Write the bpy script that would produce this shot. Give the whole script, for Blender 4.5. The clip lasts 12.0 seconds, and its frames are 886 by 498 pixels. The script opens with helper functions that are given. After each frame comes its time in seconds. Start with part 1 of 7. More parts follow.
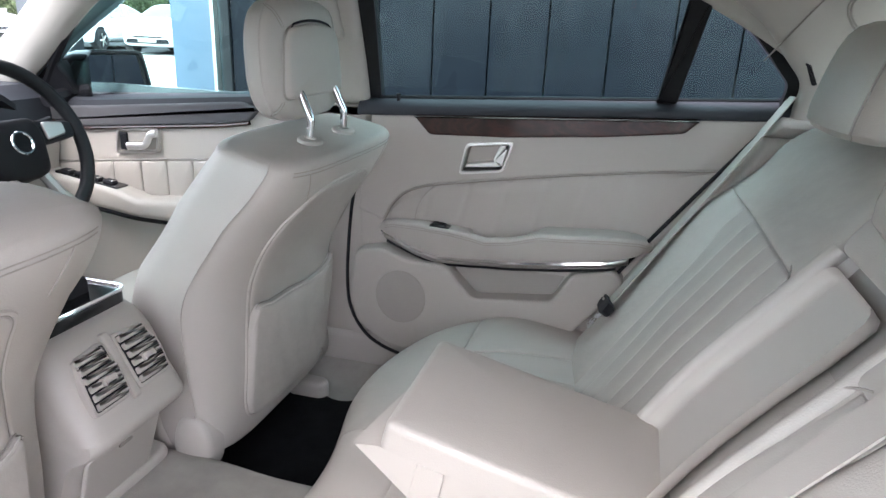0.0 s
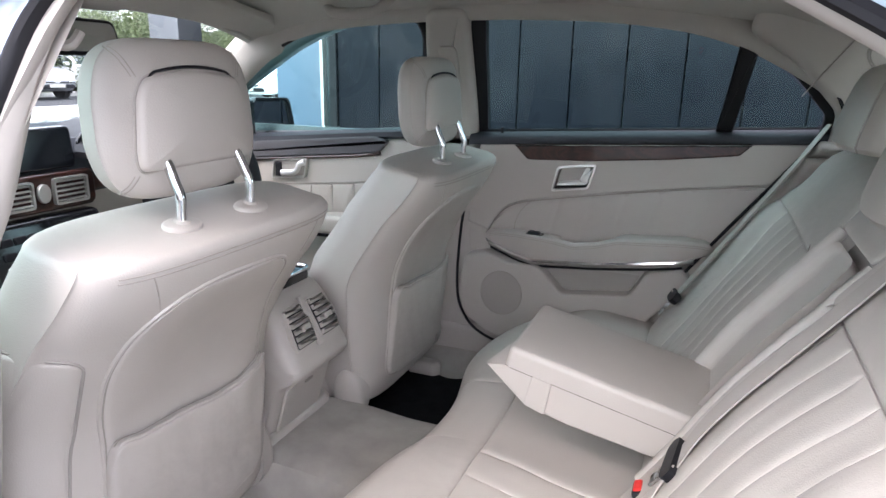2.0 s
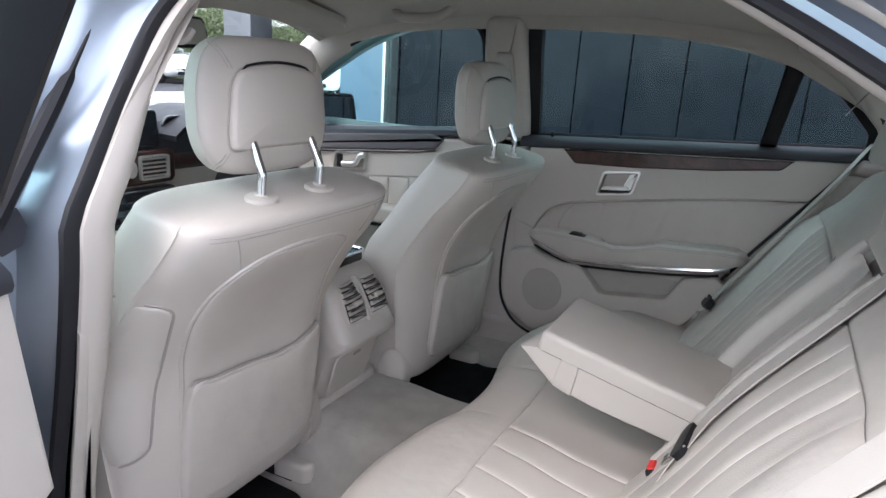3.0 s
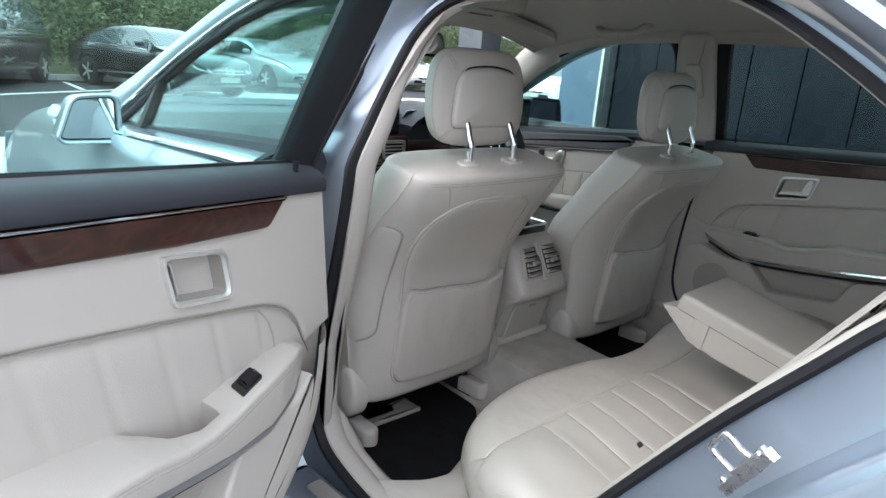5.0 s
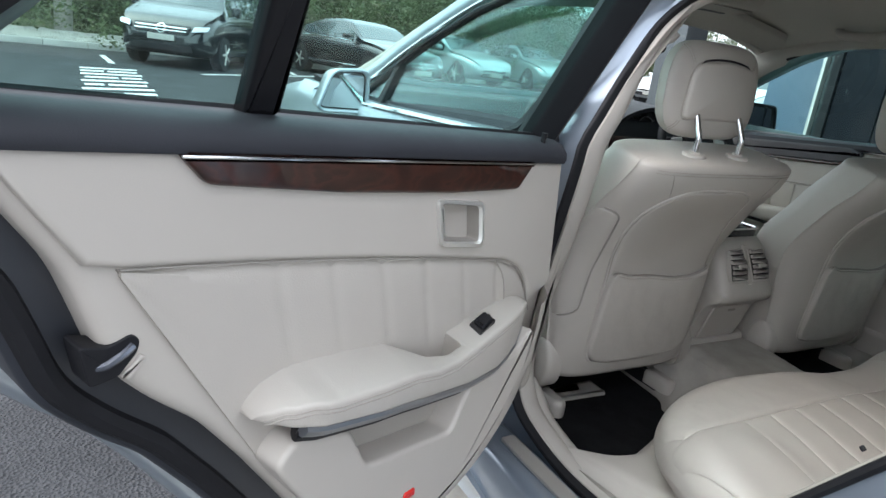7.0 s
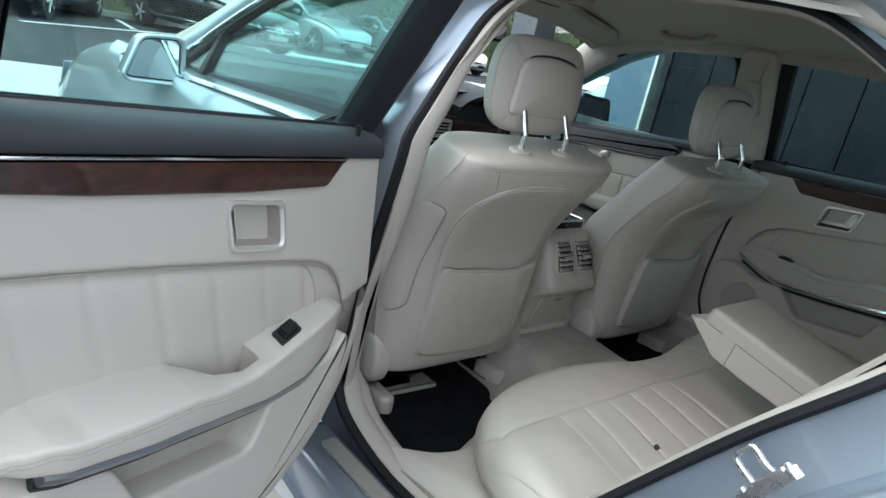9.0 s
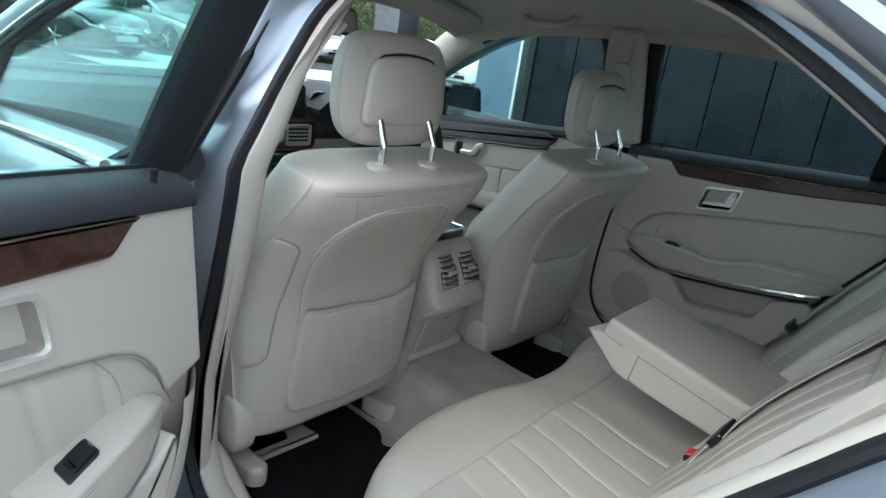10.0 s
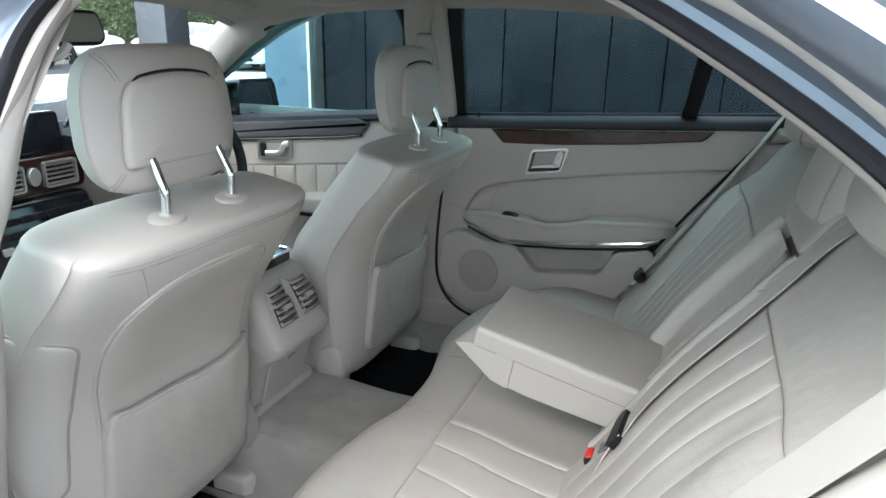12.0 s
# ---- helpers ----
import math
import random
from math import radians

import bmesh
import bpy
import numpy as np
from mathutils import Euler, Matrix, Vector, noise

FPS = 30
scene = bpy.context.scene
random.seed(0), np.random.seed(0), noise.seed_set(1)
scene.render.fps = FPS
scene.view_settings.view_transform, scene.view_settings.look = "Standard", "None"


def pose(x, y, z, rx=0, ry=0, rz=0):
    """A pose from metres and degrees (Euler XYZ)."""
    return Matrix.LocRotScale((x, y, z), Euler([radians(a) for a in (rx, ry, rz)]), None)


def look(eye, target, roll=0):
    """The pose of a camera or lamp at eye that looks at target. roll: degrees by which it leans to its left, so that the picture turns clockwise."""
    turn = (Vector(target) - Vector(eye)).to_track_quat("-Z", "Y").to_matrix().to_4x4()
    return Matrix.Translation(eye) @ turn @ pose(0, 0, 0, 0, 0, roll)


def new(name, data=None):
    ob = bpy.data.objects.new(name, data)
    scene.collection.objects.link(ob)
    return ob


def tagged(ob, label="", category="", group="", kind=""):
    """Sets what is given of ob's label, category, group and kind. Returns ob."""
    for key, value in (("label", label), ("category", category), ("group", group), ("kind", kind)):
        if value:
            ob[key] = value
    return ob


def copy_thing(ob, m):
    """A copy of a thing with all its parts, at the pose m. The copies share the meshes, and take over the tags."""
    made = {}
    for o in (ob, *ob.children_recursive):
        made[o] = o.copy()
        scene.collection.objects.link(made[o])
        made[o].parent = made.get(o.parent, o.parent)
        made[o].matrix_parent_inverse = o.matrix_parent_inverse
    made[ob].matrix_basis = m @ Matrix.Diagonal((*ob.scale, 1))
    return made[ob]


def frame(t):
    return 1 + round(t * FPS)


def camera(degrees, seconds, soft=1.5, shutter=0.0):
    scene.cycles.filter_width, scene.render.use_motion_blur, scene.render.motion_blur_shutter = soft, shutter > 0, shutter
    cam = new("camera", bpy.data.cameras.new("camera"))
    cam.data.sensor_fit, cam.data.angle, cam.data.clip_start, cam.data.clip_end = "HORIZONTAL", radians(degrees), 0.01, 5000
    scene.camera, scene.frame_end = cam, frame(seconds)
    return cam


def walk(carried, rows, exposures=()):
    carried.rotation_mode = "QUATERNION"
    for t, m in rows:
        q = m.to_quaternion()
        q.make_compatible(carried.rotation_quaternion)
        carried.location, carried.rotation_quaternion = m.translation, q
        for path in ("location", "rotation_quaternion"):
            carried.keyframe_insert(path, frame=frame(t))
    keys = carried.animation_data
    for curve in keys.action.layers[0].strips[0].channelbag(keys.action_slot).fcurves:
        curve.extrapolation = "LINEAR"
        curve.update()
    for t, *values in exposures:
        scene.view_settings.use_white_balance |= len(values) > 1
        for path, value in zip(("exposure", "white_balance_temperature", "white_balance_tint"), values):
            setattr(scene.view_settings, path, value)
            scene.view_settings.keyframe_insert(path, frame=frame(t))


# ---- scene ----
cam = camera(68.0, 12.0)
METRES, EYE, TILT, LEAN, TURN = 1.6, 1.25, -15.0, 0.0, 0.0
PATH = [
    (0, (0.554, -0.7, 1.156), (0.055, 1.128, 0.514), 2.5),
    (0.5, (0.57, -0.78, 1.182), (0.023, 1.06, 0.62), 1.6),
    (1, (0.578, -0.922, 1.183), (-0.061, 0.904, 0.673), -0.3),
    (1.5, (0.595, -1.003, 1.168), (-0.087, 0.813, 0.679), 0.1),
    (2, (0.601, -1.059, 1.167), (-0.126, 0.726, 0.635), 1.1),
    (2.5, (0.625, -1.113, 1.171), (-0.123, 0.666, 0.646), 2.2),
    (2.7, (0.631, -1.129, 1.17), (-0.155, 0.633, 0.643), 2.9),
    (4.3, (0.832, -1.32, 1.168), (-0.381, 0.177, 0.631), 4.6),
    (4.5, (0.855, -1.344, 1.166), (-0.402, 0.115, 0.627), 4.7),
    (5, (0.915, -1.411, 1.16), (-0.449, -0.052, 0.619), 4.8),
    (5.5, (0.957, -1.462, 1.147), (-0.496, -0.198, 0.607), 5.3),
    (6, (0.961, -1.508, 1.134), (-0.577, -0.352, 0.59), 6.0),
    (6.5, (0.946, -1.543, 1.123), (-0.666, -0.504, 0.556), 6.7),
    (6.7, (0.938, -1.555, 1.119), (-0.703, -0.57, 0.538), 6.9),
    (8.3, (0.922, -1.551, 1.132), (-0.668, -0.513, 0.504), 11.7),
    (8.5, (0.919, -1.53, 1.135), (-0.617, -0.407, 0.518), 12.1),
    (9, (0.904, -1.453, 1.152), (-0.485, -0.144, 0.555), 12.1),
    (9.5, (0.862, -1.363, 1.165), (-0.405, 0.072, 0.586), 11.0),
    (10, (0.78, -1.272, 1.181), (-0.369, 0.261, 0.605), 8.8),
    (10.5, (0.682, -1.2, 1.194), (-0.395, 0.381, 0.613), 5.3),
    (11, (0.624, -1.133, 1.203), (-0.29, 0.542, 0.604), 3.2),
    (11.5, (0.619, -1.092, 1.209), (-0.136, 0.659, 0.603), 2.4),
    (12, (0.659, -1.105, 1.215), (-0.033, 0.666, 0.597), 1.3),
]
EXPOSURES = [(0, 2.8, 6100, 18), (1, 2.68, 6300, 20), (2.5, 2.25, 6050, 18), (4.5, 1.78, 6000, 12), (6.5, 1.36, 6150, 10), (8.5, 1.30, 6050, 7), (9.5, 1.36, 5900, 5), (10.5, 1.6, 5850, 5), (12, 2.08, 5900, 8)]
walk(cam, [(t, look(eye, target, roll)) for t, eye, target, roll in PATH], EXPOSURES)

# ---- world and light ----
world = bpy.data.worlds.new("overcast_sky")
scene.world = world
world.use_nodes = True
wn = world.node_tree
wn.nodes.clear()
w_out = wn.nodes.new("ShaderNodeOutputWorld")
w_bg = wn.nodes.new("ShaderNodeBackground")
w_sky = wn.nodes.new("ShaderNodeTexSky")
w_sky.sky_type = "NISHITA"
w_sky.sun_disc = False
w_sky.sun_elevation = radians(55)
w_sky.sun_rotation = radians(192)
w_sky.air_density = 1.0
w_sky.dust_density = 6.0
w_sky.ozone_density = 1.0
w_mix = wn.nodes.new("ShaderNodeMix")
w_mix.data_type = "RGBA"
w_mix.inputs["Factor"].default_value = 0.72
w_mix.inputs[7].default_value = (9.4, 9.7, 10.0, 1)
wn.links.new(w_sky.outputs[0], w_mix.inputs[6])
wn.links.new(w_mix.outputs[2], w_bg.inputs["Color"])
w_bg.inputs["Strength"].default_value = 0.135
wn.links.new(w_bg.outputs[0], w_out.inputs["Surface"])

sun_data = bpy.data.lights.new("sun", "SUN")
sun_data.energy, sun_data.angle, sun_data.color = 0.5, radians(60), (1.0, 0.97, 0.93)
sun = new("sun", sun_data)
sun.matrix_world = look((-0.8, -3.8, 5.6), (0, 0, 0))

# ---- materials ----


def material(name):
    m = bpy.data.materials.new(name)
    m.use_nodes = True
    nt = m.node_tree
    b = nt.nodes["Principled BSDF"]
    return m, nt, b


def coords(nt, scale=(1, 1, 1)):
    tc = nt.nodes.new("ShaderNodeTexCoord")
    mp = nt.nodes.new("ShaderNodeMapping")
    mp.inputs["Scale"].default_value = scale
    nt.links.new(tc.outputs["Object"], mp.inputs["Vector"])
    return mp.outputs["Vector"]


def noise_tex(nt, vec, scale, detail=4.0, rough=0.55):
    n = nt.nodes.new("ShaderNodeTexNoise")
    n.inputs["Scale"].default_value = scale
    n.inputs["Detail"].default_value = detail
    n.inputs["Roughness"].default_value = rough
    nt.links.new(vec, n.inputs["Vector"])
    return n.outputs["Fac"]


def ramp(nt, fac, stops):
    r = nt.nodes.new("ShaderNodeValToRGB")
    el = r.color_ramp.elements
    while len(el) < len(stops):
        el.new(0.5)
    for e, (p, c) in zip(el, stops):
        e.position, e.color = p, (*c, 1)
    nt.links.new(fac, r.inputs["Fac"])
    return r.outputs["Color"]


def bump(nt, height, strength, distance, normal=None):
    b = nt.nodes.new("ShaderNodeBump")
    b.inputs["Strength"].default_value = strength
    b.inputs["Distance"].default_value = distance
    nt.links.new(height, b.inputs["Height"])
    if normal is not None:
        nt.links.new(normal, b.inputs["Normal"])
    return b.outputs["Normal"]


def shade(c, k):
    return tuple(min(1.0, v * k) for v in c)


def surface(name, color, rough=0.5, metal=0.0, vary=0.08, vary_scale=6.0, grain=0.0, grain_scale=400.0, grain_depth=0.0004,
            wave=0.0, wave_scale=14.0, wave_depth=0.004, coat=0.0, spec=0.5, rough_vary=0.08, voronoi=False):
    """A general painted, moulded, woven or leather surface with variation at two scales."""
    m, nt, b = material(name)
    vec = coords(nt)
    big = noise_tex(nt, vec, vary_scale, 5)
    col = ramp(nt, big, [(0.28, shade(color, 1 - vary)), (0.72, shade(color, 1 + vary))])
    nt.links.new(col, b.inputs["Base Color"])
    b.inputs["Metallic"].default_value = metal
    b.inputs["Specular IOR Level"].default_value = spec
    b.inputs["Coat Weight"].default_value = coat
    b.inputs["Coat Roughness"].default_value = 0.04
    mr = nt.nodes.new("ShaderNodeMapRange")
    mr.inputs["To Min"].default_value = max(0.02, rough - rough_vary)
    mr.inputs["To Max"].default_value = min(1.0, rough + rough_vary)
    nt.links.new(noise_tex(nt, vec, vary_scale * 3.7, 3), mr.inputs["Value"])
    nt.links.new(mr.outputs["Result"], b.inputs["Roughness"])
    normal = None
    if wave:
        normal = bump(nt, noise_tex(nt, vec, wave_scale, 3, 0.45), wave, wave_depth)
    if grain:
        if voronoi:
            v = nt.nodes.new("ShaderNodeTexVoronoi")
            v.inputs["Scale"].default_value = grain_scale
            nt.links.new(vec, v.inputs["Vector"])
            fac = v.outputs["Distance"]
        else:
            fac = noise_tex(nt, vec, grain_scale, 2)
        normal = bump(nt, fac, grain, grain_depth, normal)
    if normal is not None:
        nt.links.new(normal, b.inputs["Normal"])
    return m


BEIGE = (0.415, 0.379, 0.339)
LEATHER = surface("cream_leather", BEIGE, 0.44, vary=0.035, vary_scale=5, grain=0.35, grain_scale=520, grain_depth=0.0005, wave=0.35, wave_scale=9, wave_depth=0.006, voronoi=True)
LEATHER_SOFT = surface("cream_leather_creased", shade(BEIGE, 0.99), 0.47, vary=0.05, vary_scale=7, grain=0.2, grain_scale=480, grain_depth=0.0005, wave=0.7, wave_scale=13, wave_depth=0.008, voronoi=True)
# Cream leather darkened to put the shade of recesses and grooves into it
RECESS = surface("cream_leather_recess_shade", shade(BEIGE, 0.8), 0.6, vary=0.05, vary_scale=7, grain=0.4, grain_scale=480, grain_depth=0.0005, wave=0.4)
TRIM = surface("cream_moulded_trim", shade(BEIGE, 1.0), 0.5, vary=0.025, vary_scale=3, grain=0.3, grain_scale=700, grain_depth=0.0003)
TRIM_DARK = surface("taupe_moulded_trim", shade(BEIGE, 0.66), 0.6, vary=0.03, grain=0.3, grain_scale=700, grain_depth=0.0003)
GRILLE = surface("perforated_cream_grille", shade(BEIGE, 0.80), 0.7, vary=0.03, grain=0.7, grain_scale=420, grain_depth=0.0012, voronoi=True)
LINER = surface("woven_headliner", (0.42, 0.392, 0.352), 0.95, vary=0.03, vary_scale=4, grain=0.5, grain_scale=900, grain_depth=0.0006, spec=0.15)
CARPET = surface("taupe_carpet", (0.37, 0.342, 0.308), 0.95, vary=0.14, vary_scale=14, grain=1.0, grain_scale=650, grain_depth=0.003, spec=0.1)
MAT = surface("black_carpet_mat", (0.010, 0.010, 0.011), 1.0, vary=0.3, vary_scale=20, grain=1.0, grain_scale=500, grain_depth=0.003, spec=0.05)
WEBBING = surface("cream_belt_webbing", shade(BEIGE, 0.96), 0.7, vary=0.03, grain=0.6, grain_scale=900, grain_depth=0.0005, spec=0.3)
STITCH = surface("cream_thread", shade(BEIGE, 0.80), 0.8, vary=0.1, vary_scale=60)
BLACK = surface("black_plastic", (0.010, 0.010, 0.012), 0.5, spec=0.22, vary=0.15, grain=0.3, grain_scale=800, grain_depth=0.0003)
ANTHRACITE = surface("anthracite_soft_trim", (0.026, 0.027, 0.033), 0.6, spec=0.3, vary=0.12, grain=0.4, grain_scale=700, grain_depth=0.0004)
GLOSS_BLACK = surface("gloss_black", (0.010, 0.010, 0.012), 0.12, vary=0.1, rough_vary=0.03)
RUBBER = surface("black_rubber", (0.010, 0.010, 0.012), 0.62, spec=0.25, vary=0.15, vary_scale=12)
CHROME = surface("chrome", (0.78, 0.79, 0.80), 0.12, metal=1.0, vary=0.03, rough_vary=0.04)
STEEL = surface("zinc_steel", (0.62, 0.62, 0.62), 0.28, metal=1.0, vary=0.06, vary_scale=30)
HANDLE_METAL = surface("polished_handle_metal", (0.74, 0.73, 0.70), 0.36, metal=0.75, vary=0.04, wave=0.15, wave_scale=30, wave_depth=0.002)
LATCH_STEEL = surface("dark_latch_steel", (0.16, 0.17, 0.20), 0.22, metal=0.8, vary=0.3, vary_scale=40)
# Chrome with the dark ground's reflection put into its base colour
CHROME_DARKENED = surface("chrome_dark_reflection", (0.30, 0.31, 0.33), 0.3, metal=0.9, vary=0.04)
SATIN = surface("satin_silver", (0.60, 0.58, 0.55), 0.38, metal=0.85, vary=0.04)
PAINT = surface("blue_grey_metallic_paint", (0.40, 0.445, 0.49), 0.3, metal=0.6, vary=0.03, vary_scale=2, grain=0.12, grain_scale=1800, grain_depth=0.0002, coat=0.9, rough_vary=0.03)
SHELL_DARK = surface("dark_navy_door_edge", (0.022, 0.024, 0.030), 0.4, vary=0.15, coat=0.2)
PAINT_IN = surface("blue_grey_jamb_paint", (0.27, 0.31, 0.365), 0.32, metal=0.6, vary=0.06, vary_scale=8, coat=0.8, rough_vary=0.05)
RED = surface("red_plastic", (0.55, 0.02, 0.015), 0.4, vary=0.08)
MIRROR = surface("mirror_glass", (0.85, 0.87, 0.88), 0.02, metal=1.0, vary=0.01, rough_vary=0.01)
ALCLAD = surface("navy_wall_cladding", (0.006, 0.007, 0.011), 0.27, metal=0.0, vary=0.12, vary_scale=0.7, spec=0.16, rough_vary=0.10, wave=0.35, wave_scale=1.6, wave_depth=0.02)
BLUE_PANEL = surface("blue_grey_wall_panel", (0.13, 0.185, 0.26), 0.3, vary=0.06, vary_scale=1.0, coat=0.3)
ASPHALT = surface("asphalt", (0.055, 0.056, 0.060), 0.85, vary=0.25, vary_scale=2.2, grain=1.0, grain_scale=110, grain_depth=0.012, spec=0.3, voronoi=True)
CONCRETE = surface("pale_concrete", (0.42, 0.41, 0.38), 0.85, vary=0.12, vary_scale=1.5, grain=0.5, grain_scale=60, grain_depth=0.004)
ROAD_PAINT = surface("white_road_paint", (0.72, 0.72, 0.70), 0.8, vary=0.12, vary_scale=9)
BARK = surface("grey_post", (0.32, 0.30, 0.27), 0.85, vary=0.2, vary_scale=6, grain=0.7, grain_scale=60, grain_depth=0.006)
TYRE = surface("tyre_rubber", (0.02, 0.02, 0.021), 0.8, vary=0.2)
LAMP_GLASS = surface("headlamp_lens", (0.55, 0.58, 0.62), 0.1, metal=0.4, vary=0.1, vary_scale=20, coat=1.0)
DARK_GLASS = surface("parked_car_glass", (0.035, 0.05, 0.055), 0.06, vary=0.15, vary_scale=2, coat=1.0, rough_vary=0.02)
PAINT_BLACK = surface("black_car_paint", (0.012, 0.013, 0.015), 0.2, vary=0.1, coat=1.0, rough_vary=0.05)
PAINT_WHITE = surface("white_car_paint", (0.75, 0.76, 0.77), 0.25, vary=0.03, coat=0.8)
PAINT_SILVER = surface("silver_car_paint", (0.50, 0.52, 0.54), 0.3, metal=0.7, vary=0.03, coat=0.8)
SCREEN = surface("dark_display", (0.008, 0.009, 0.012), 0.15, vary=0.1)


def wood_material():
    m, nt, b = material("burr_walnut_veneer")
    vec = coords(nt, (1.0, 1.0, 2.6))
    n1 = noise_tex(nt, vec, 16, 6, 0.62)
    wv = nt.nodes.new("ShaderNodeTexWave")
    wv.inputs["Scale"].default_value = 5.0
    wv.inputs["Distortion"].default_value = 16.0
    wv.inputs["Detail"].default_value = 4.0
    nt.links.new(vec, wv.inputs["Vector"])
    mx = nt.nodes.new("ShaderNodeMath")
    mx.operation = "MULTIPLY_ADD"
    mx.inputs[1].default_value = 0.45
    nt.links.new(wv.outputs["Fac"], mx.inputs[0])
    nt.links.new(n1, mx.inputs[2])
    col = ramp(nt, mx.outputs[0], [(0.30, (0.010, 0.004, 0.003)), (0.6, (0.026, 0.008, 0.0055)), (0.85, (0.042, 0.012, 0.008)), (1.05, (0.020, 0.007, 0.005))])
    nt.links.new(col, b.inputs["Base Color"])
    b.inputs["Roughness"].default_value = 0.3
    b.inputs["Specular IOR Level"].default_value = 0.3
    b.inputs["Coat Weight"].default_value = 0.8
    b.inputs["Coat Roughness"].default_value = 0.05
    return m


WOOD = wood_material()


def glass_material(name, tint, ior=1.5, dust=0.0):
    """A thin pane: tinted see-through, with a mirror gloss that grows at a slant."""
    m, nt, b = material(name)
    nt.nodes.remove(b)
    out = nt.nodes["Material Output"]
    tr = nt.nodes.new("ShaderNodeBsdfTransparent")
    tr.inputs["Color"].default_value = (*tint, 1)
    gl = nt.nodes.new("ShaderNodeBsdfGlossy")
    gl.inputs["Roughness"].default_value = 0.015
    lw = nt.nodes.new("ShaderNodeLayerWeight")
    lw.inputs["Blend"].default_value = 0.5
    pw = nt.nodes.new("ShaderNodeMath")
    pw.operation = "POWER"
    pw.inputs[1].default_value = 5.0
    nt.links.new(lw.outputs["Facing"], pw.inputs[0])
    fr = nt.nodes.new("ShaderNodeMath")
    fr.operation = "MULTIPLY_ADD"
    fr.inputs[1].default_value = 0.9
    fr.inputs[2].default_value = ((ior - 1) / (ior + 1)) ** 2
    nt.links.new(pw.outputs[0], fr.inputs[0])
    mx = nt.nodes.new("ShaderNodeMixShader")
    nt.links.new(fr.outputs[0], mx.inputs[0])
    nt.links.new(tr.outputs[0], mx.inputs[1])
    nt.links.new(gl.outputs[0], mx.inputs[2])
    nt.links.new(mx.outputs[0], out.inputs["Surface"])
    return m


GLASS = glass_material("green_tinted_glass", (0.78, 0.95, 0.93))
GLASS_CLEAR = glass_material("windscreen_glass", (0.94, 0.98, 0.97))


def leaf_material():
    m, nt, b = material("hedge_leaf")
    g = nt.nodes.new("ShaderNodeNewGeometry")
    col = ramp(nt, g.outputs["Random Per Island"], [(0.0, (0.075, 0.100, 0.045)), (0.45, (0.105, 0.138, 0.060)), (0.8, (0.135, 0.168, 0.080)), (1.0, (0.165, 0.190, 0.100))])
    tone = ramp(nt, noise_tex(nt, coords(nt, (1.0, 1.0, 0.45)), 0.75, 3, 0.6), [(0.36, (0.42, 0.47, 0.40)), (0.50, (0.85, 0.88, 0.80)), (0.68, (1.25, 1.20, 1.05))])
    mul = nt.nodes.new("ShaderNodeMix")
    mul.data_type, mul.blend_type = "RGBA", "MULTIPLY"
    mul.inputs["Factor"].default_value = 1.0
    nt.links.new(col, mul.inputs[6])
    nt.links.new(tone, mul.inputs[7])
    nt.links.new(mul.outputs[2], b.inputs["Base Color"])
    b.inputs["Roughness"].default_value = 0.6
    return m


LEAF = leaf_material()

# ---- modelling tools ----


def bez(pts, n=8, closed=False):
    """A smooth curve through the points (Catmull-Rom), n steps a span."""
    p = [Vector(q) for q in pts]
    k = len(p)
    out = []
    for i in range(k if closed else k - 1):
        if closed:
            a, b, c, d = p[i - 1], p[i], p[(i + 1) % k], p[(i + 2) % k]
        else:
            a, b, c, d = p[max(i - 1, 0)], p[i], p[i + 1], p[min(i + 2, k - 1)]
        for j in range(n):
            t = j / n
            out.append(0.5 * (2 * b + (c - a) * t + (2 * a - 5 * b + 4 * c - d) * t * t + (3 * b - a - 3 * c + d) * t ** 3))
    if not closed:
        out.append(p[-1].copy())
    return out


def rrect(x0, y0, x1, y1, r, n=4):
    """A rectangle with rounded corners, counter-clockwise."""
    r = min(r, abs(x1 - x0) / 2 - 1e-5, abs(y1 - y0) / 2 - 1e-5)
    out = []
    for cx, cy, a0 in ((x1 - r, y1 - r, 0), (x0 + r, y1 - r, 90), (x0 + r, y0 + r, 180), (x1 - r, y0 + r, 270)):
        for i in range(n + 1):
            a = radians(a0 + 90 * i / n)
            out.append(Vector((cx + r * math.cos(a), cy + r * math.sin(a))))
    return out


def rpoly(pts, r, n=4):
    """A polygon with rounded corners."""
    out = []
    k = len(pts)
    for i in range(k):
        a, b, c = (Vector(pts[j % k][:2]) for j in (i - 1, i, i + 1))
        rr = r if len(pts[i]) < 3 else pts[i][2]
        da, dc = (a - b), (c - b)
        l = min(rr, da.length * 0.48, dc.length * 0.48)
        s, e = b + da.normalized() * l, b + dc.normalized() * l
        for j in range(n + 1):
            t = j / n
            out.append((1 - t) ** 2 * s + 2 * t * (1 - t) * b + t * t * e)
    return out


def area2(o):
    return sum(o[i - 1][0] * o[i][1] - o[i][0] * o[i - 1][1] for i in range(len(o)))


def inset(o, d):
    """The outline moved inwards by d (counter-clockwise outline)."""
    k = len(o)
    out = []
    for i in range(k):
        a, b, c = o[i - 1], o[i], o[(i + 1) % k]
        e1, e2 = (b - a), (c - b)
        if e1.length < 1e-9 or e2.length < 1e-9:
            e1 = e2 = c - a
        n1, n2 = Vector((-e1.y, e1.x)).normalized(), Vector((-e2.y, e2.x)).normalized()
        n = n1 + n2
        if n.length < 1e-6:
            n = n1
        n.normalize()
        out.append(b + n * (d / max(0.45, n.dot(n1))))
    return out


def flat(u, v, h):
    return Vector((u, v, h))


def bm_new():
    return bmesh.new()


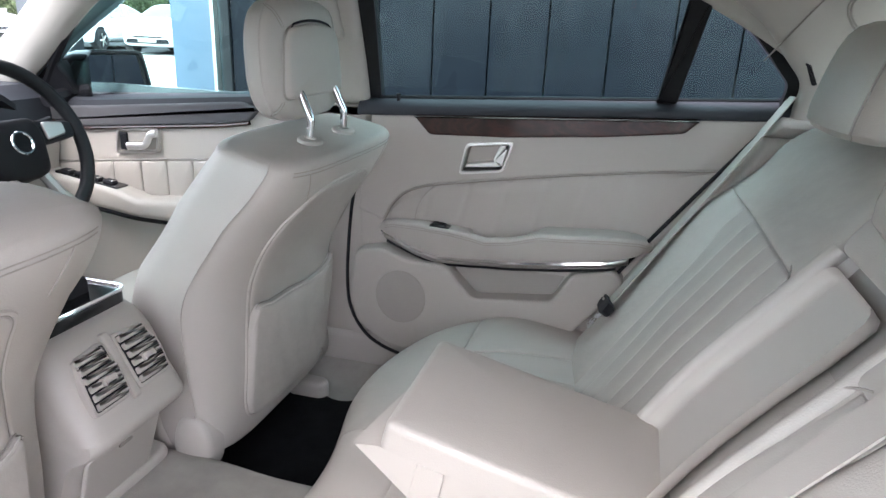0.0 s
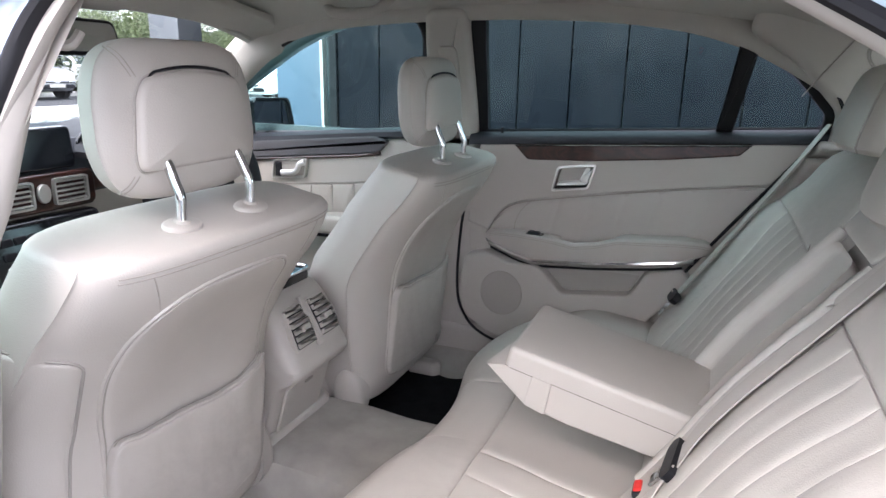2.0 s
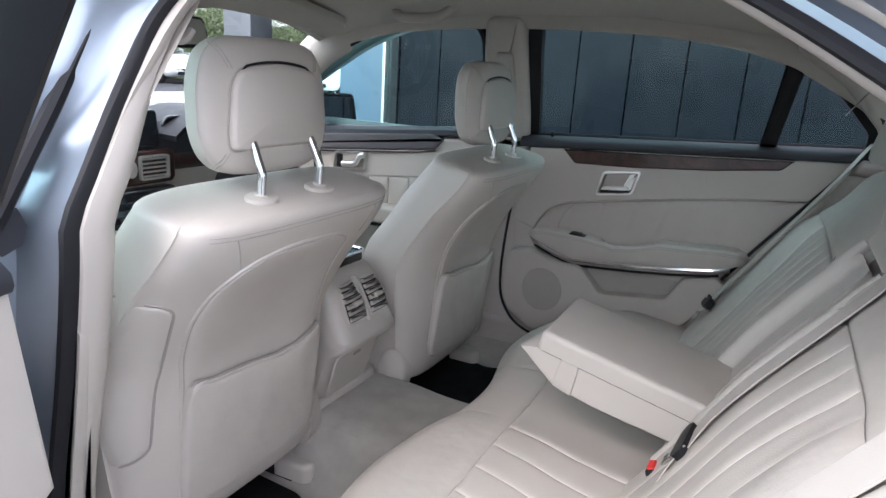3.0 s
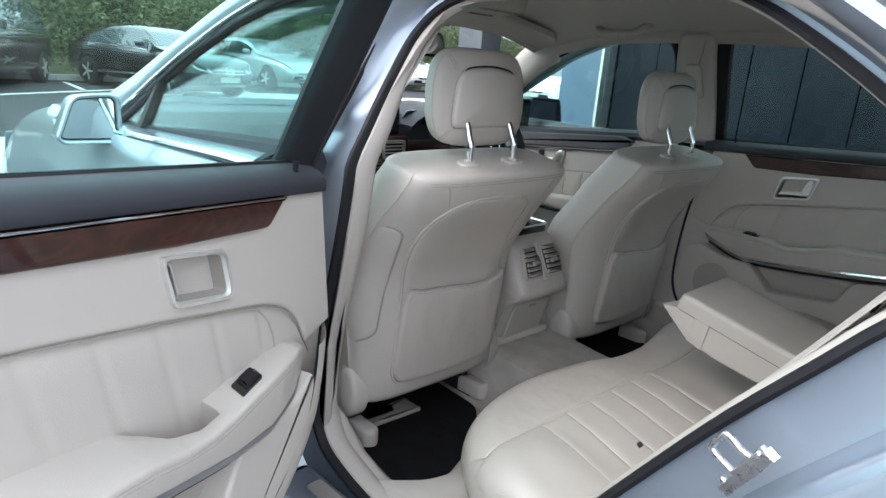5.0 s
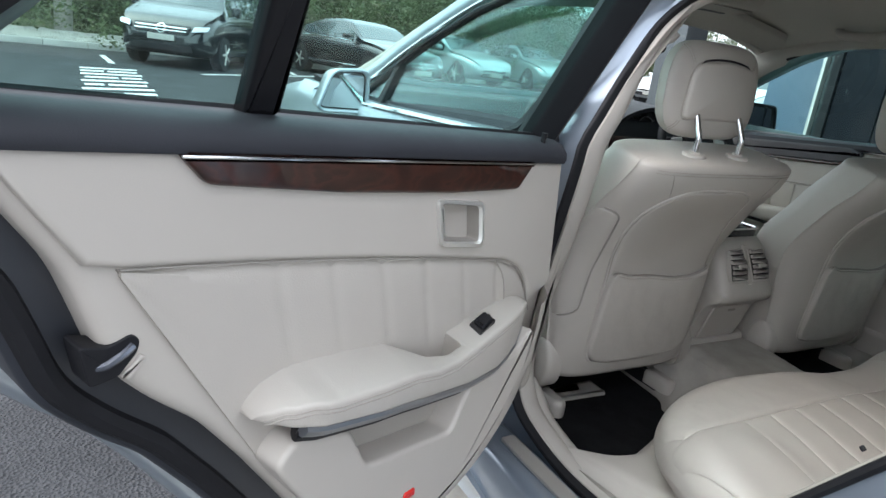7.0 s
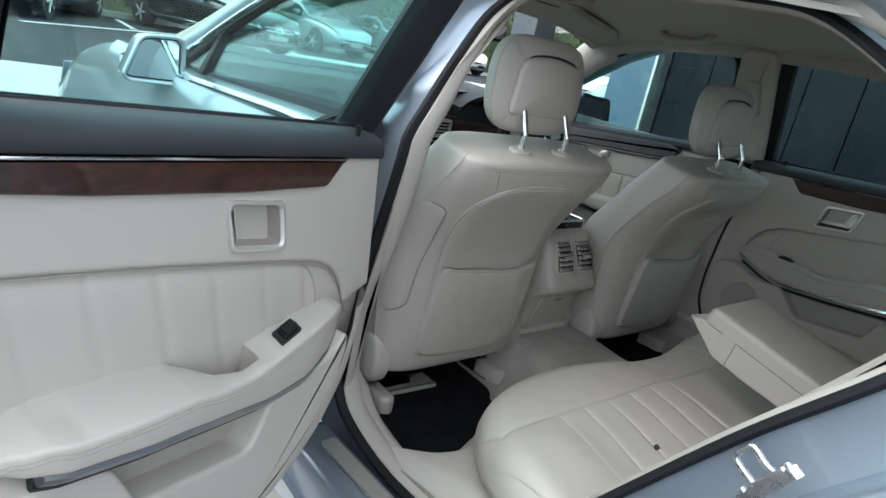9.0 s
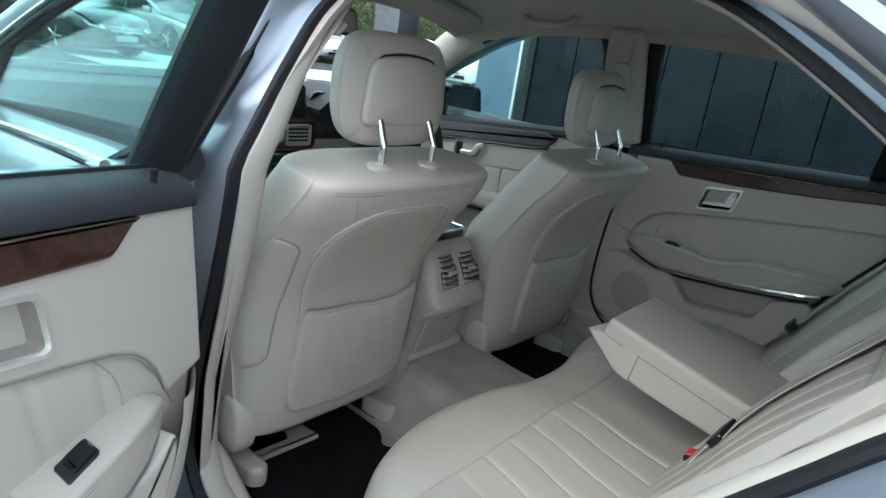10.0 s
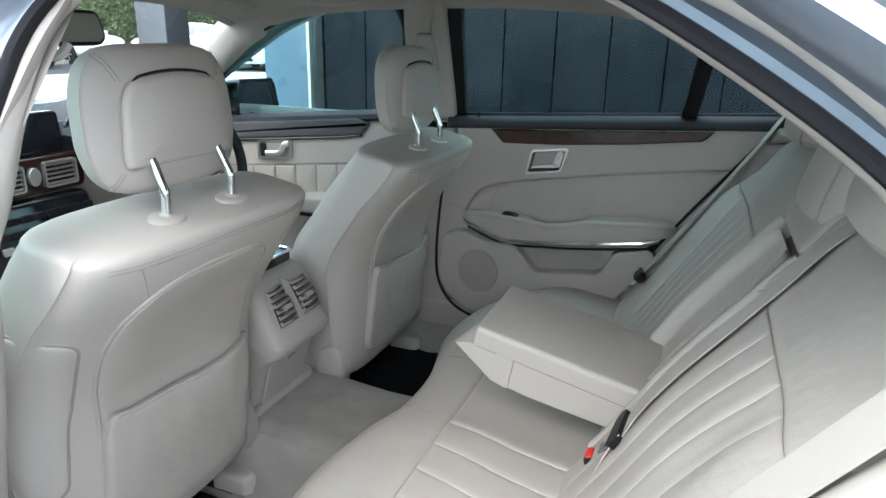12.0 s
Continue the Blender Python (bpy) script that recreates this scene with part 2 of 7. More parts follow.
def add_loops(bm, loops, cap0=True, cap1=True, closed=True, fan1=False):
    """Skins a row of loops of equal length."""
    vs = [[bm.verts.new(p) for p in lp] for lp in loops]
    k = len(vs[0])
    for a, b in zip(vs, vs[1:]):
        for i in range(k if closed else k - 1):
            j = (i + 1) % k
            try:
                bm.faces.new((a[i], a[j], b[j], b[i]))
            except ValueError:
                pass
    if cap0:
        bm.faces.new(vs[0][::-1])
    if cap1:
        if fan1:
            c = bm.verts.new(sum((v.co for v in vs[-1]), Vector()) / k)
            for i in range(k):
                bm.faces.new((vs[-1][i], vs[-1][(i + 1) % k], c))
        else:
            bm.faces.new(vs[-1])
    return bm


def pad(outline, h0, h1, r=0.004, m=flat, bulge=0.0, rings=0, steps=3, bm=None, back=True):
    """A slab over an outline in (u, v), from h0 to h1, with a rounded upper edge; m(u, v, h) lays it into space.
    With rings its face is divided towards the middle and swells by bulge."""
    bm = bm or bm_new()
    o = [Vector(p[:2]) for p in outline]
    if area2(o) < 0:
        o.reverse()
    loops = [[(p, h0) for p in o], [(p, h1 - r) for p in o]]
    last = o
    for i in range(1, steps + 1):
        a = radians(90 * i / steps)
        last = inset(o, r * (1 - math.cos(a)))
        loops.append([(p, h1 - r + r * math.sin(a)) for p in last])
    if rings:
        c = sum(last, Vector((0, 0))) / len(last)
        for i in range(1, rings + 1):
            f = 1 - i / (rings + 0.6)
            loops.append([(c + (p - c) * f, h1 + bulge * (1 - f ** 2.2)) for p in last])
    else:
        # a narrow flat rim keeps the large face's shading flat
        loops.append([(p, h1) for p in inset(last, min(0.3 * r + 0.0005, 0.003))])
    sp = [[m(p.x, p.y, h) for p, h in lp] for lp in loops]
    add_loops(bm, sp, cap0=back, fan1=bool(rings))
    return bm


def pierce(bm, hole, h, m):
    """Cuts a hole through the flat face that pad() made last."""
    bm.faces.ensure_lookup_table()
    cap = bm.faces[-1]
    edges = list(cap.edges)
    bmesh.ops.delete(bm, geom=[cap], context='FACES_ONLY')
    ring = [bm.verts.new(m(p.x, p.y, h)) for p in hole]
    edges += [bm.edges.new((a, b)) for a, b in zip(ring, ring[1:] + ring[:1])]
    bmesh.ops.triangle_fill(bm, edges=edges, use_beauty=True)
    return bm


def box(x0, y0, z0, x1, y1, z1, r=0.004, bm=None, steps=2):
    """A box with rounded upright and upper edges."""
    return pad(rrect(x0, y0, x1, y1, max(r, 1e-4), 3), z0, z1, max(r, 1e-4), steps=steps, bm=bm)


def tube(pts, r, n=8, closed=False, bm=None, flat_z=1.0, up=None):
    """A round or oval bar along points; r may be one number or one for each point."""
    bm = bm or bm_new()
    p = [Vector(q) for q in pts]
    k = len(p)
    rs = r if isinstance(r, (list, tuple)) else [r] * k
    loops = []
    ref = Vector(up) if up else None
    prev = None
    for i in range(k):
        if closed:
            t = p[(i + 1) % k] - p[i - 1]
        else:
            t = p[min(i + 1, k - 1)] - p[max(i - 1, 0)]
        t.normalize()
        if ref is not None:
            side = t.cross(ref)
        elif prev is None:
            side = t.cross(Vector((0, 0, 1)) if abs(t.z) < 0.9 else Vector((1, 0, 0)))
        else:
            side = prev - t * prev.dot(t)
        side.normalize()
        prev = side
        nrm = side.cross(t)
        loops.append([p[i] + rs[i] * (math.cos(2 * math.pi * j / n) * side + flat_z * math.sin(2 * math.pi * j / n) * nrm) for j in range(n)])
    if closed:
        loops.append(loops[0])
        add_loops(bm, loops, False, False)
        bmesh.ops.remove_doubles(bm, verts=bm.verts, dist=1e-6)
    else:
        add_loops(bm, loops)
    return bm


def sweep(pts, prof, side_of, bm=None, closed=False):
    """Sweeps an open or closed profile of (a, b) along points; side_of(i) gives the two axes at point i."""
    bm = bm or bm_new()
    loops = []
    for i, q in enumerate(pts):
        ax, ay = side_of(i)
        loops.append([Vector(q) + ax * a + ay * b for a, b in prof])
    if closed:
        loops.append(loops[0])
    add_loops(bm, loops, False, False, closed=False)
    if closed:
        bmesh.ops.remove_doubles(bm, verts=bm.verts, dist=1e-6)
    return bm


def grid(fn, us, vs, bm=None, thick=None):
    """A sheet fn(u, v); thick adds a second skin moved by that vector and rims."""
    bm = bm or bm_new()

    def skin(shift, flip):
        g = [[bm.verts.new(fn(u, v) + shift) for v in vs] for u in us]
        for i in range(len(us) - 1):
            for j in range(len(vs) - 1):
                q = (g[i][j], g[i + 1][j], g[i + 1][j + 1], g[i][j + 1])
                bm.faces.new(q[::-1] if flip else q)
        return g

    a = skin(Vector((0, 0, 0)), False)
    if thick is not None:
        b = skin(Vector(thick), True)
        rim_a = a[0] + [row[-1] for row in a[1:]] + a[-1][::-1][1:] + [row[0] for row in a[::-1][1:-1]]
        rim_b = b[0] + [row[-1] for row in b[1:]] + b[-1][::-1][1:] + [row[0] for row in b[::-1][1:-1]]
        k = len(rim_a)
        for i in range(k):
            j = (i + 1) % k
            bm.faces.new((rim_a[i], rim_a[j], rim_b[j], rim_b[i]))
    return bm


def lin(a, b, n):
    return [a + (b - a) * i / (n - 1) for i in range(n)]


def smooth(x, a, b):
    t = min(1.0, max(0.0, (x - a) / (b - a)))
    return t * t * (3 - 2 * t)


def interp(x, rows):
    """A value from rows of (x, value), on straight lines."""
    if x <= rows[0][0]:
        return rows[0][1]
    for (a, va), (b, vb) in zip(rows, rows[1:]):
        if x <= b:
            return va + (vb - va) * (x - a) / (b - a)
    return rows[-1][1]


def mesh_of(name, bm, mat, sharp=38):
    bmesh.ops.recalc_face_normals(bm, faces=bm.faces)
    me = bpy.data.meshes.new(name)
    bm.to_mesh(me)
    bm.free()
    me.polygons.foreach_set("use_smooth", [True] * len(me.polygons))
    me.set_sharp_from_angle(angle=radians(sharp))
    me.materials.append(mat)
    return me


def thing(name, label, category, group="", kind="", at=(0, 0, 0)):
    ob = new(name)
    ob.empty_display_size = 0.1
    ob.location = at
    return tagged(ob, label, category, group, kind)


def part(name, bm, mat, parent, label="", sharp=38):
    """One mesh object under a thing or a part, its points given in the space of the topmost thing's parent."""
    ob = new(name, mesh_of(name, bm, mat, sharp))
    ob.parent = parent
    top = parent
    off = Vector(parent.location)
    while top.parent is not None:
        top = top.parent
        off = off + Vector(top.location)
    if off.length > 1e-9:
        ob.data.transform(Matrix.Translation(-off))
    if label:
        ob["label"] = label
    return ob


def solo(name, bm, mat, label, category, group="", kind="", sharp=38):
    ob = new(name, mesh_of(name, bm, mat, sharp))
    return tagged(ob, label, category, group, kind)

# ---- the car: shell, pillars, roof, floor ----
# x runs to the car's rear, y to its right-hand (driver's) side, z up


def side_y(z):
    """Half width of the cabin at a height: upright below the belt, leaning in above."""
    return 0.72 if z <= 0.98 else 0.72 - 0.56 * (z - 0.98)


def right_wall(x, z, h):
    return Vector((x, side_y(z) - h, z))


def left_wall(x, z, h):
    return Vector((x, -side_y(z) + h, z))


def clip_z(o, z, above):
    """The part of an outline above or below a height."""
    out = []
    for i in range(len(o)):
        a, b = o[i - 1], o[i]
        ia, ib = (a.y >= z) == above, (b.y >= z) == above
        if ia != ib:
            f = (z - a.y) / (b.y - a.y)
            out.append(a + (b - a) * f)
        if ib:
            out.append(b)
    return out


def wall_pad(outline, h0, h1, r, m, steps=4):
    """A trim pad on the cabin side, creased at the belt where the side begins to lean in."""
    bm = bm_new()
    o = [Vector(p[:2]) for p in outline]
    for above in (True, False):
        c = clip_z(o, 0.98, above)
        if len(c) > 2:
            pad(c, h0, h1, r, m, steps=steps, bm=bm)
    return bm


OPENING = [(-0.124, 0.49), (-0.107, 0.62), (-0.063, 0.80), (-0.033, 0.97), (-0.036, 1.12), (-0.022, 1.222), (0.05, 1.275), (0.22, 1.287),
           (0.42, 1.288), (0.54, 1.271), (0.70, 1.186), (0.80, 1.108), (0.838, 1.02), (0.776, 0.93), (0.667, 0.79), (0.51, 0.565),
           (0.41, 0.43), (0.31, 0.352), (0.11, 0.330), (-0.05, 0.362), (-0.108, 0.415)]
LOOP = bez([(x, z, 0) for x, z in OPENING], 6, True)


def loop_axes(i):
    """Outward direction in the plane of the side, at point i of the door opening (x, z)."""
    a, b = LOOP[i - 1], LOOP[(i + 1) % len(LOOP)]
    t = (b - a).normalized()
    n = Vector((-t.y, t.x))
    c = Vector((0.35, 0.8))
    if n.dot(Vector((LOOP[i].x, LOOP[i].y)) - c) < 0:
        n = -n
    return n


def rim(z):
    """Where the painted jamb ends: outward in the plane of the side, and outward across."""
    f = smooth(z, 1.0, 1.15)
    return 0.096 - 0.034 * f, 0.060 + 0.032 * f


def jamb(prof, i0=0, i1=None, side=-1, upper=None):
    """A strip round the rear door opening; prof of (outward in plane, outward across)."""
    bm = bm_new()
    idx = list(range(len(LOOP))) if i1 is None else [i % len(LOOP) for i in range(i0, i1)]
    loops = []
    for i in idx:
        n = loop_axes(i)
        row = []
        f = smooth(LOOP[i].y, 1.0, 1.15) if upper else 0.0
        for k, (o, l) in enumerate(prof):
            if upper:
                o, l = o + (upper[k][0] - o) * f, l + (upper[k][1] - l) * f
            x, z = LOOP[i].x + n.x * o, LOOP[i].y + n.y * o
            l = l * (interp(z, [(1.03, 0.92), (1.14, 0.66), (1.22, 0.55)]) if l < -0.03 and x < 0.08 else 1.0)
            row.append(Vector((x, side * (side_y(z) + l), z)))
        loops.append(row)
    if i1 is None:
        loops.append(loops[0])
    add_loops(bm, loops, False, False, closed=False)
    if i1 is None:
        bmesh.ops.remove_doubles(bm, verts=bm.verts, dist=1e-6)
    return bm


car = thing("saloon_car", "blue-grey metallic saloon car with its rear passenger door standing open", "car")
# cream trim lip round the opening
part("door_opening_trim", jamb([(0.014, -0.072), (-0.002, -0.064), (-0.010, -0.050), (-0.012, -0.034), (-0.010, -0.018), (-0.005, -0.010), (0.004, -0.010)]), TRIM, car, "cream moulded trim round the door opening")
part("pillar_lip", jamb([(0.006, -0.070), (-0.006, -0.062), (-0.013, -0.048), (-0.014, -0.030), (-0.010, -0.014), (0.000, -0.009)], 18 * 6, 27 * 6), TRIM, car, "cream lip of the centre pillar trim")
part("door_seal", jamb([(-0.006, -0.025), (-0.007, -0.002), (-0.004, 0.005), (0.002, 0.007), (0.007, 0.003), (0.009, -0.02)], upper=[(-0.005, -0.025), (-0.007, -0.006), (-0.005, 0.001), (0.000, 0.005), (0.006, 0.003), (0.010, -0.02)]), RUBBER, car, "black rubber door seal")
part("door_jamb", jamb([(0.004, -0.003), (0.020, -0.004), (0.056, -0.001), (0.074, 0.010), (0.080, 0.034), (0.086, 0.052), (0.096, 0.060)], upper=[(0.004, -0.003), (0.014, 0.004), (0.024, 0.024), (0.030, 0.050), (0.036, 0.070), (0.048, 0.086), (0.062, 0.092)]), PAINT_IN, car, "painted door jamb")

# outer skins on the left side

def outer(z):
    """Half width of the bodywork at a height."""
    return interp(z, [(0.22, 0.84), (0.35, 0.885), (0.6, 0.915), (0.78, 0.92), (0.92, 0.895), (0.965, 0.865), (1.0, 0.80), (1.10, 0.738), (1.22, 0.670), (1.30, 0.624), (1.36, 0.58)])


def strip_to(prof_in, edge, i0, i1, n=6):
    """Skin from the jamb's outer rim to a far edge line edge(k) over the loop's points i0 to i1."""
    loops = []
    cnt = i1 - i0
    for q in range(cnt + 1):
        i = (i0 + q) % len(LOOP)
        nrm = loop_axes(i)
        ro, rl = rim(LOOP[i].y)
        a = Vector((LOOP[i].x + nrm.x * ro, 0, LOOP[i].y + nrm.y * ro))
        b = edge(q / cnt)
        row = [Vector((a.x, -(side_y(a.z) + rl), a.z))]
        for k in range(n + 1):
            f = k / n
            x, z = a.x + (b[0] - a.x) * f, a.z + (b[1] - a.z) * f
            row.append(Vector((x, -outer(z), z)))
        loops.append(row)
    return add_loops(bm_new(), loops, False, False, closed=False)


def polyline(pts):
    ps = [Vector(p) for p in pts]
    ls = [(b - a).length for a, b in zip(ps, ps[1:])]
    tot = sum(ls)

    def at(f):
        d = f * tot
        for a, b, l in zip(ps, ps[1:], ls):
            if d <= l + 1e-9:
                return a + (b - a) * (d / l)
            d -= l
        return ps[-1]
    return at


SPAN = 6
# rear quarter: from the roof's rear end round the wheel arch to the sill
part("quarter_panel", strip_to((0.090, 0.064), polyline([(1.05, 1.27), (1.5, 1.06), (2.2, 0.98), (2.4, 0.7), (2.2, 0.35), (1.62, 0.36), (1.50, 0.62), (1.20, 0.72), (0.92, 0.62), (0.80, 0.36), (0.72, 0.22)]), 9 * SPAN, 17 * SPAN, 10), PAINT, car, "blue-grey painted rear quarter panel")
part("sill", strip_to((0.088, 0.062), polyline([(0.72, 0.22), (0.3, 0.20), (-0.3, 0.20)]), 17 * SPAN, 20 * SPAN, 6), PAINT, car, "painted door sill")
b_edge = polyline([(-0.3, 0.20), (-0.30, 0.5), (-0.22, 0.8), (-0.150, 0.94), (-0.105, 0.985), (-0.100, 1.15), (-0.078, 1.24)])
part("centre_pillar_skin", strip_to((0.088, 0.062), lambda f: b_edge(f * 0.72), 20 * SPAN, 24 * SPAN, 4), PAINT_IN, car, "painted centre pillar")
part("centre_pillar_cover", strip_to((0.088, 0.062), lambda f: b_edge(0.72 + 0.28 * f), 24 * SPAN, 26 * SPAN, 4), BLACK, car, "black outer cover of the centre pillar")


def roof_z(x, y):
    base = interp(x, [(-0.75, 1.335), (-0.5, 1.385), (-0.1, 1.425), (0.3, 1.425), (0.7, 1.385), (1.05, 1.30), (1.5, 1.10)])
    return base - 0.06 * (abs(y) / 0.6) ** 2.4


def roof_skin(x, f):
    y = f * 0.625
    z = roof_z(x, y)
    if abs(f) > 0.999:
        z -= 0.03
    return Vector((x, y, z))


part("roof", grid(roof_skin, lin(-0.72, 1.06, 28), lin(-1, 1, 25), thick=(0, 0, -0.012)), PAINT, car, "blue-grey painted roof")
# cant rail between roof and opening, left side
rail = []
for i in range(5 * SPAN, 12 * SPAN + 1):
    n = loop_axes(i)
    ro, rl = rim(LOOP[i].y)
    x, z = LOOP[i].x + n.x * ro, LOOP[i].y + n.y * ro
    a = Vector((x, -(side_y(z) + rl), z))
    rz = roof_z(x, 0.61)
    c = Vector((x, -0.60, rz - 0.004))
    mid = Vector((x, min(a.y, c.y) - 0.008, (a.z + c.z) / 2 + 0.004))
    rail.append([a, a * 0.6 + mid * 0.4 + Vector((0, -0.008, 0)), mid, mid * 0.5 + c * 0.5 + Vector((0, -0.012, 0.008)), c])
part("cant_rail", add_loops(bm_new(), rail, False, False, closed=False), PAINT, car, "painted roof rail over the door")
part("drip_moulding", tube([r[3] + Vector((0, -0.004, 0.006)) for r in rail], 0.006, 6), GLOSS_BLACK, car, "black roof moulding")
# metal scuff plate on the sill
part("scuff_plate", pad(rrect(-0.02, -0.80, 0.46, -0.765, 0.008), 0.352, 0.358, 0.002), SATIN, car, "brushed metal scuff plate on the sill")
part("sill_step", pad(rrect(-0.10, -0.84, 0.52, -0.742, 0.02), 0.24, 0.350, 0.02), PAINT_IN, car, "painted sill step")

# striker on the rear jamb
striker = thing("door_striker", "bare zinc steel door striker bolted to the painted jamb", "striker")


def strike_at(u, v, h):
    return Vector((0.727, -0.768, 0.790)) + Vector((0.50, 0, 0.866)) * u + Vector((0, -1, 0)) * v + Vector((-0.866, 0, 0.50)) * h


part("striker_plate", pad(rpoly([(-0.038, -0.004), (0.034, -0.006), (0.042, 0.0), (0.034, 0.005), (-0.026, 0.004), (-0.040, 0.001)], 0.0025), -0.010, 0.003, 0.0015, strike_at), STEEL, striker)
part("striker_boss", pad(rrect(-0.014, -0.005, 0.030, 0.005, 0.004), 0.0, 0.007, 0.003, strike_at), STEEL, striker)
part("striker_loop", tube(bez([strike_at(-0.012, 0.0, 0.0), strike_at(-0.013, 0.0, 0.022), strike_at(-0.012, 0.0, 0.033), strike_at(-0.007, 0.0, 0.036), strike_at(0.010, 0.0, 0.036), strike_at(0.014, 0.0, 0.032), strike_at(0.013, 0.0, 0.016), strike_at(0.017, 0.0, 0.0)], 5), 0.0040, 10, flat_z=1.0), STEEL, striker)
for u in (-0.027, 0.033):
    part("striker_bolt", pad([(u + 0.004 * math.cos(a), 0.004 * math.sin(a)) for a in lin(0, 2 * math.pi * 11 / 12, 12)], 0.001, 0.008, 0.002, strike_at), STEEL, striker)


def liner_fn(x, f):
    y = f * 0.60
    zc = interp(x, [(-0.72, 1.292), (-0.5, 1.335), (-0.1, 1.368), (0.3, 1.368), (0.7, 1.335), (1.0, 1.26), (1.25, 1.15)])
    return Vector((x, y, zc - 0.075 * abs(f) ** 2.6))


solo("ceiling", grid(liner_fn, lin(-0.70, 1.06, 30), lin(-1, 1, 25), thick=(0, 0, 0.008)), LINER, "beige woven fabric headliner under the car roof", "headliner", kind="structure")

# right-hand window rail, pillars
rail_r = bez([(-1.24, 0.765, 0.93), (-1.02, 0.722, 1.03), (-0.86, 0.675, 1.125), (-0.66, 0.612, 1.238), (-0.45, 0.572, 1.298), (-0.15, 0.556, 1.322), (0.2, 0.553, 1.325), (0.45, 0.565, 1.308), (0.63, 0.588, 1.268), (0.80, 0.628, 1.185), (0.92, 0.66, 1.10)], 6)
wall_r = thing("wall_driver_side", "cream pillar and rail trim on the driver's side of the cabin", "cabin trim", kind="structure")
part("window_rail", tube(rail_r, [0.062 if p.x < -0.6 else 0.045 for p in rail_r], 12, up=(0, 1, 0), flat_z=0.62), LINER, wall_r, "beige roof rail trim")
part("centre_pillar_trim", wall_pad(rpoly([(-0.145, 0.35), (-0.015, 0.35), (-0.022, 0.95), (-0.010, 1.05), (0.008, 1.31), (-0.105, 1.31), (-0.128, 1.20), (-0.150, 1.0), (-0.165, 0.8)], 0.03), -0.08, 0.022, 0.02, right_wall, steps=4), TRIM, wall_r, "cream centre pillar trim")
part("belt_guide", pad(rrect(-0.085, 1.12, -0.035, 1.22, 0.012), 0.018, 0.032, 0.008, right_wall), TRIM, wall_r)
part("rear_pillar_trim", wall_pad(rpoly([(0.64, 1.255), (0.75, 1.185), (0.845, 1.085), (0.842, 1.02), (0.80, 0.93), (1.25, 0.93), (1.30, 1.20), (0.9, 1.33), (0.66, 1.33)], 0.02), -0.05, 0.035, 0.018, right_wall, steps=4), TRIM, wall_r, "cream rear pillar trim")
part("airbag_badge", pad(rpoly([(0.868, 1.222), (0.905, 1.238), (0.935, 1.205), (0.93, 1.178), (0.892, 1.178), (0.872, 1.20)], 0.012), 0.03, 0.039, 0.002, right_wall), TRIM, wall_r, "small raised plastic cover")
part("badge_joint", tube([right_wall(p.x, p.y, 0.0355) for p in rpoly([(0.864, 1.222), (0.905, 1.242), (0.939, 1.206), (0.934, 1.174), (0.890, 1.174), (0.868, 1.20)], 0.012)], 0.0016, 5, True), TRIM_DARK, wall_r)
part("pillar_joint", tube([right_wall(x, z, 0.0355) for x, z in ((0.765, 1.121), (0.778, 1.142), (0.803, 1.182), (0.828, 1.221), (0.846, 1.250))], 0.0016, 5), TRIM_DARK, wall_r, "fine joint across the pillar trim")
part("belt_slot", pad(rpoly([(0.832, 1.122), (0.842, 1.118), (0.862, 1.085), (0.854, 1.083)], 0.003), 0.03, 0.0365, 0.001, right_wall), BLACK, wall_r, "dark belt slot")
part("rocker_trim", pad(rrect(-1.3, 0.26, 0.45, 0.42, 0.03), -0.08, 0.03, 0.02, right_wall), TRIM, wall_r)
part("door_edge_seal", tube(bez([(-0.030, 0.676, 0.84), (-0.045, 0.674, 0.76), (-0.054, 0.672, 0.66), (-0.057, 0.671, 0.57), (-0.050, 0.671, 0.50), (-0.022, 0.671, 0.445), (0.020, 0.671, 0.410), (0.09, 0.671, 0.388), (0.22, 0.671, 0.375), (0.36, 0.671, 0.405), (0.45, 0.671, 0.508), (0.55, 0.672, 0.645), (0.64, 0.674, 0.775), (0.74, 0.676, 0.912), (0.823, 0.668, 1.027)], 5), 0.0042, 8), RUBBER, wall_r, "black rubber seal round the closed door")

wall_l = thing("wall_passenger_side", "cream pillar trim on the passenger side of the cabin", "cabin trim", kind="structure")
part("centre_pillar_trim", wall_pad(rpoly([(-0.185, 0.35), (-0.100, 0.35), (-0.095, 0.60), (-0.054, 0.80), (-0.026, 0.97), (-0.026, 1.12), (-0.010, 1.20), (0.02, 1.265), (-0.06, 1.30), (-0.085, 1.20), (-0.095, 1.0), (-0.13, 0.8), (-0.175, 0.6)], 0.02), 0.012, 0.036, 0.020, left_wall, steps=4), TRIM, wall_l, "cream centre pillar trim with a fine joint")
part("lower_pillar_cover", wall_pad(rpoly([(-0.19, 0.33), (-0.098, 0.33), (-0.092, 0.60), (-0.050, 0.795), (-0.041, 0.845), (-0.115, 0.845), (-0.13, 0.80), (-0.178, 0.60)], 0.012), 0.012, 0.041, 0.020, left_wall, steps=4), TRIM, wall_l, "cream lower pillar cover")
part("coat_hook", tube(bez([left_wall(-0.058, 1.212, 0.042), left_wall(-0.056, 1.196, 0.054), left_wall(-0.052, 1.184, 0.064), left_wall(-0.044, 1.184, 0.072), left_wall(-0.040, 1.197, 0.074)], 4), [0.0075 - 0.00015 * i for i in range(17)], 8), TRIM, wall_l, "small cream coat hook")
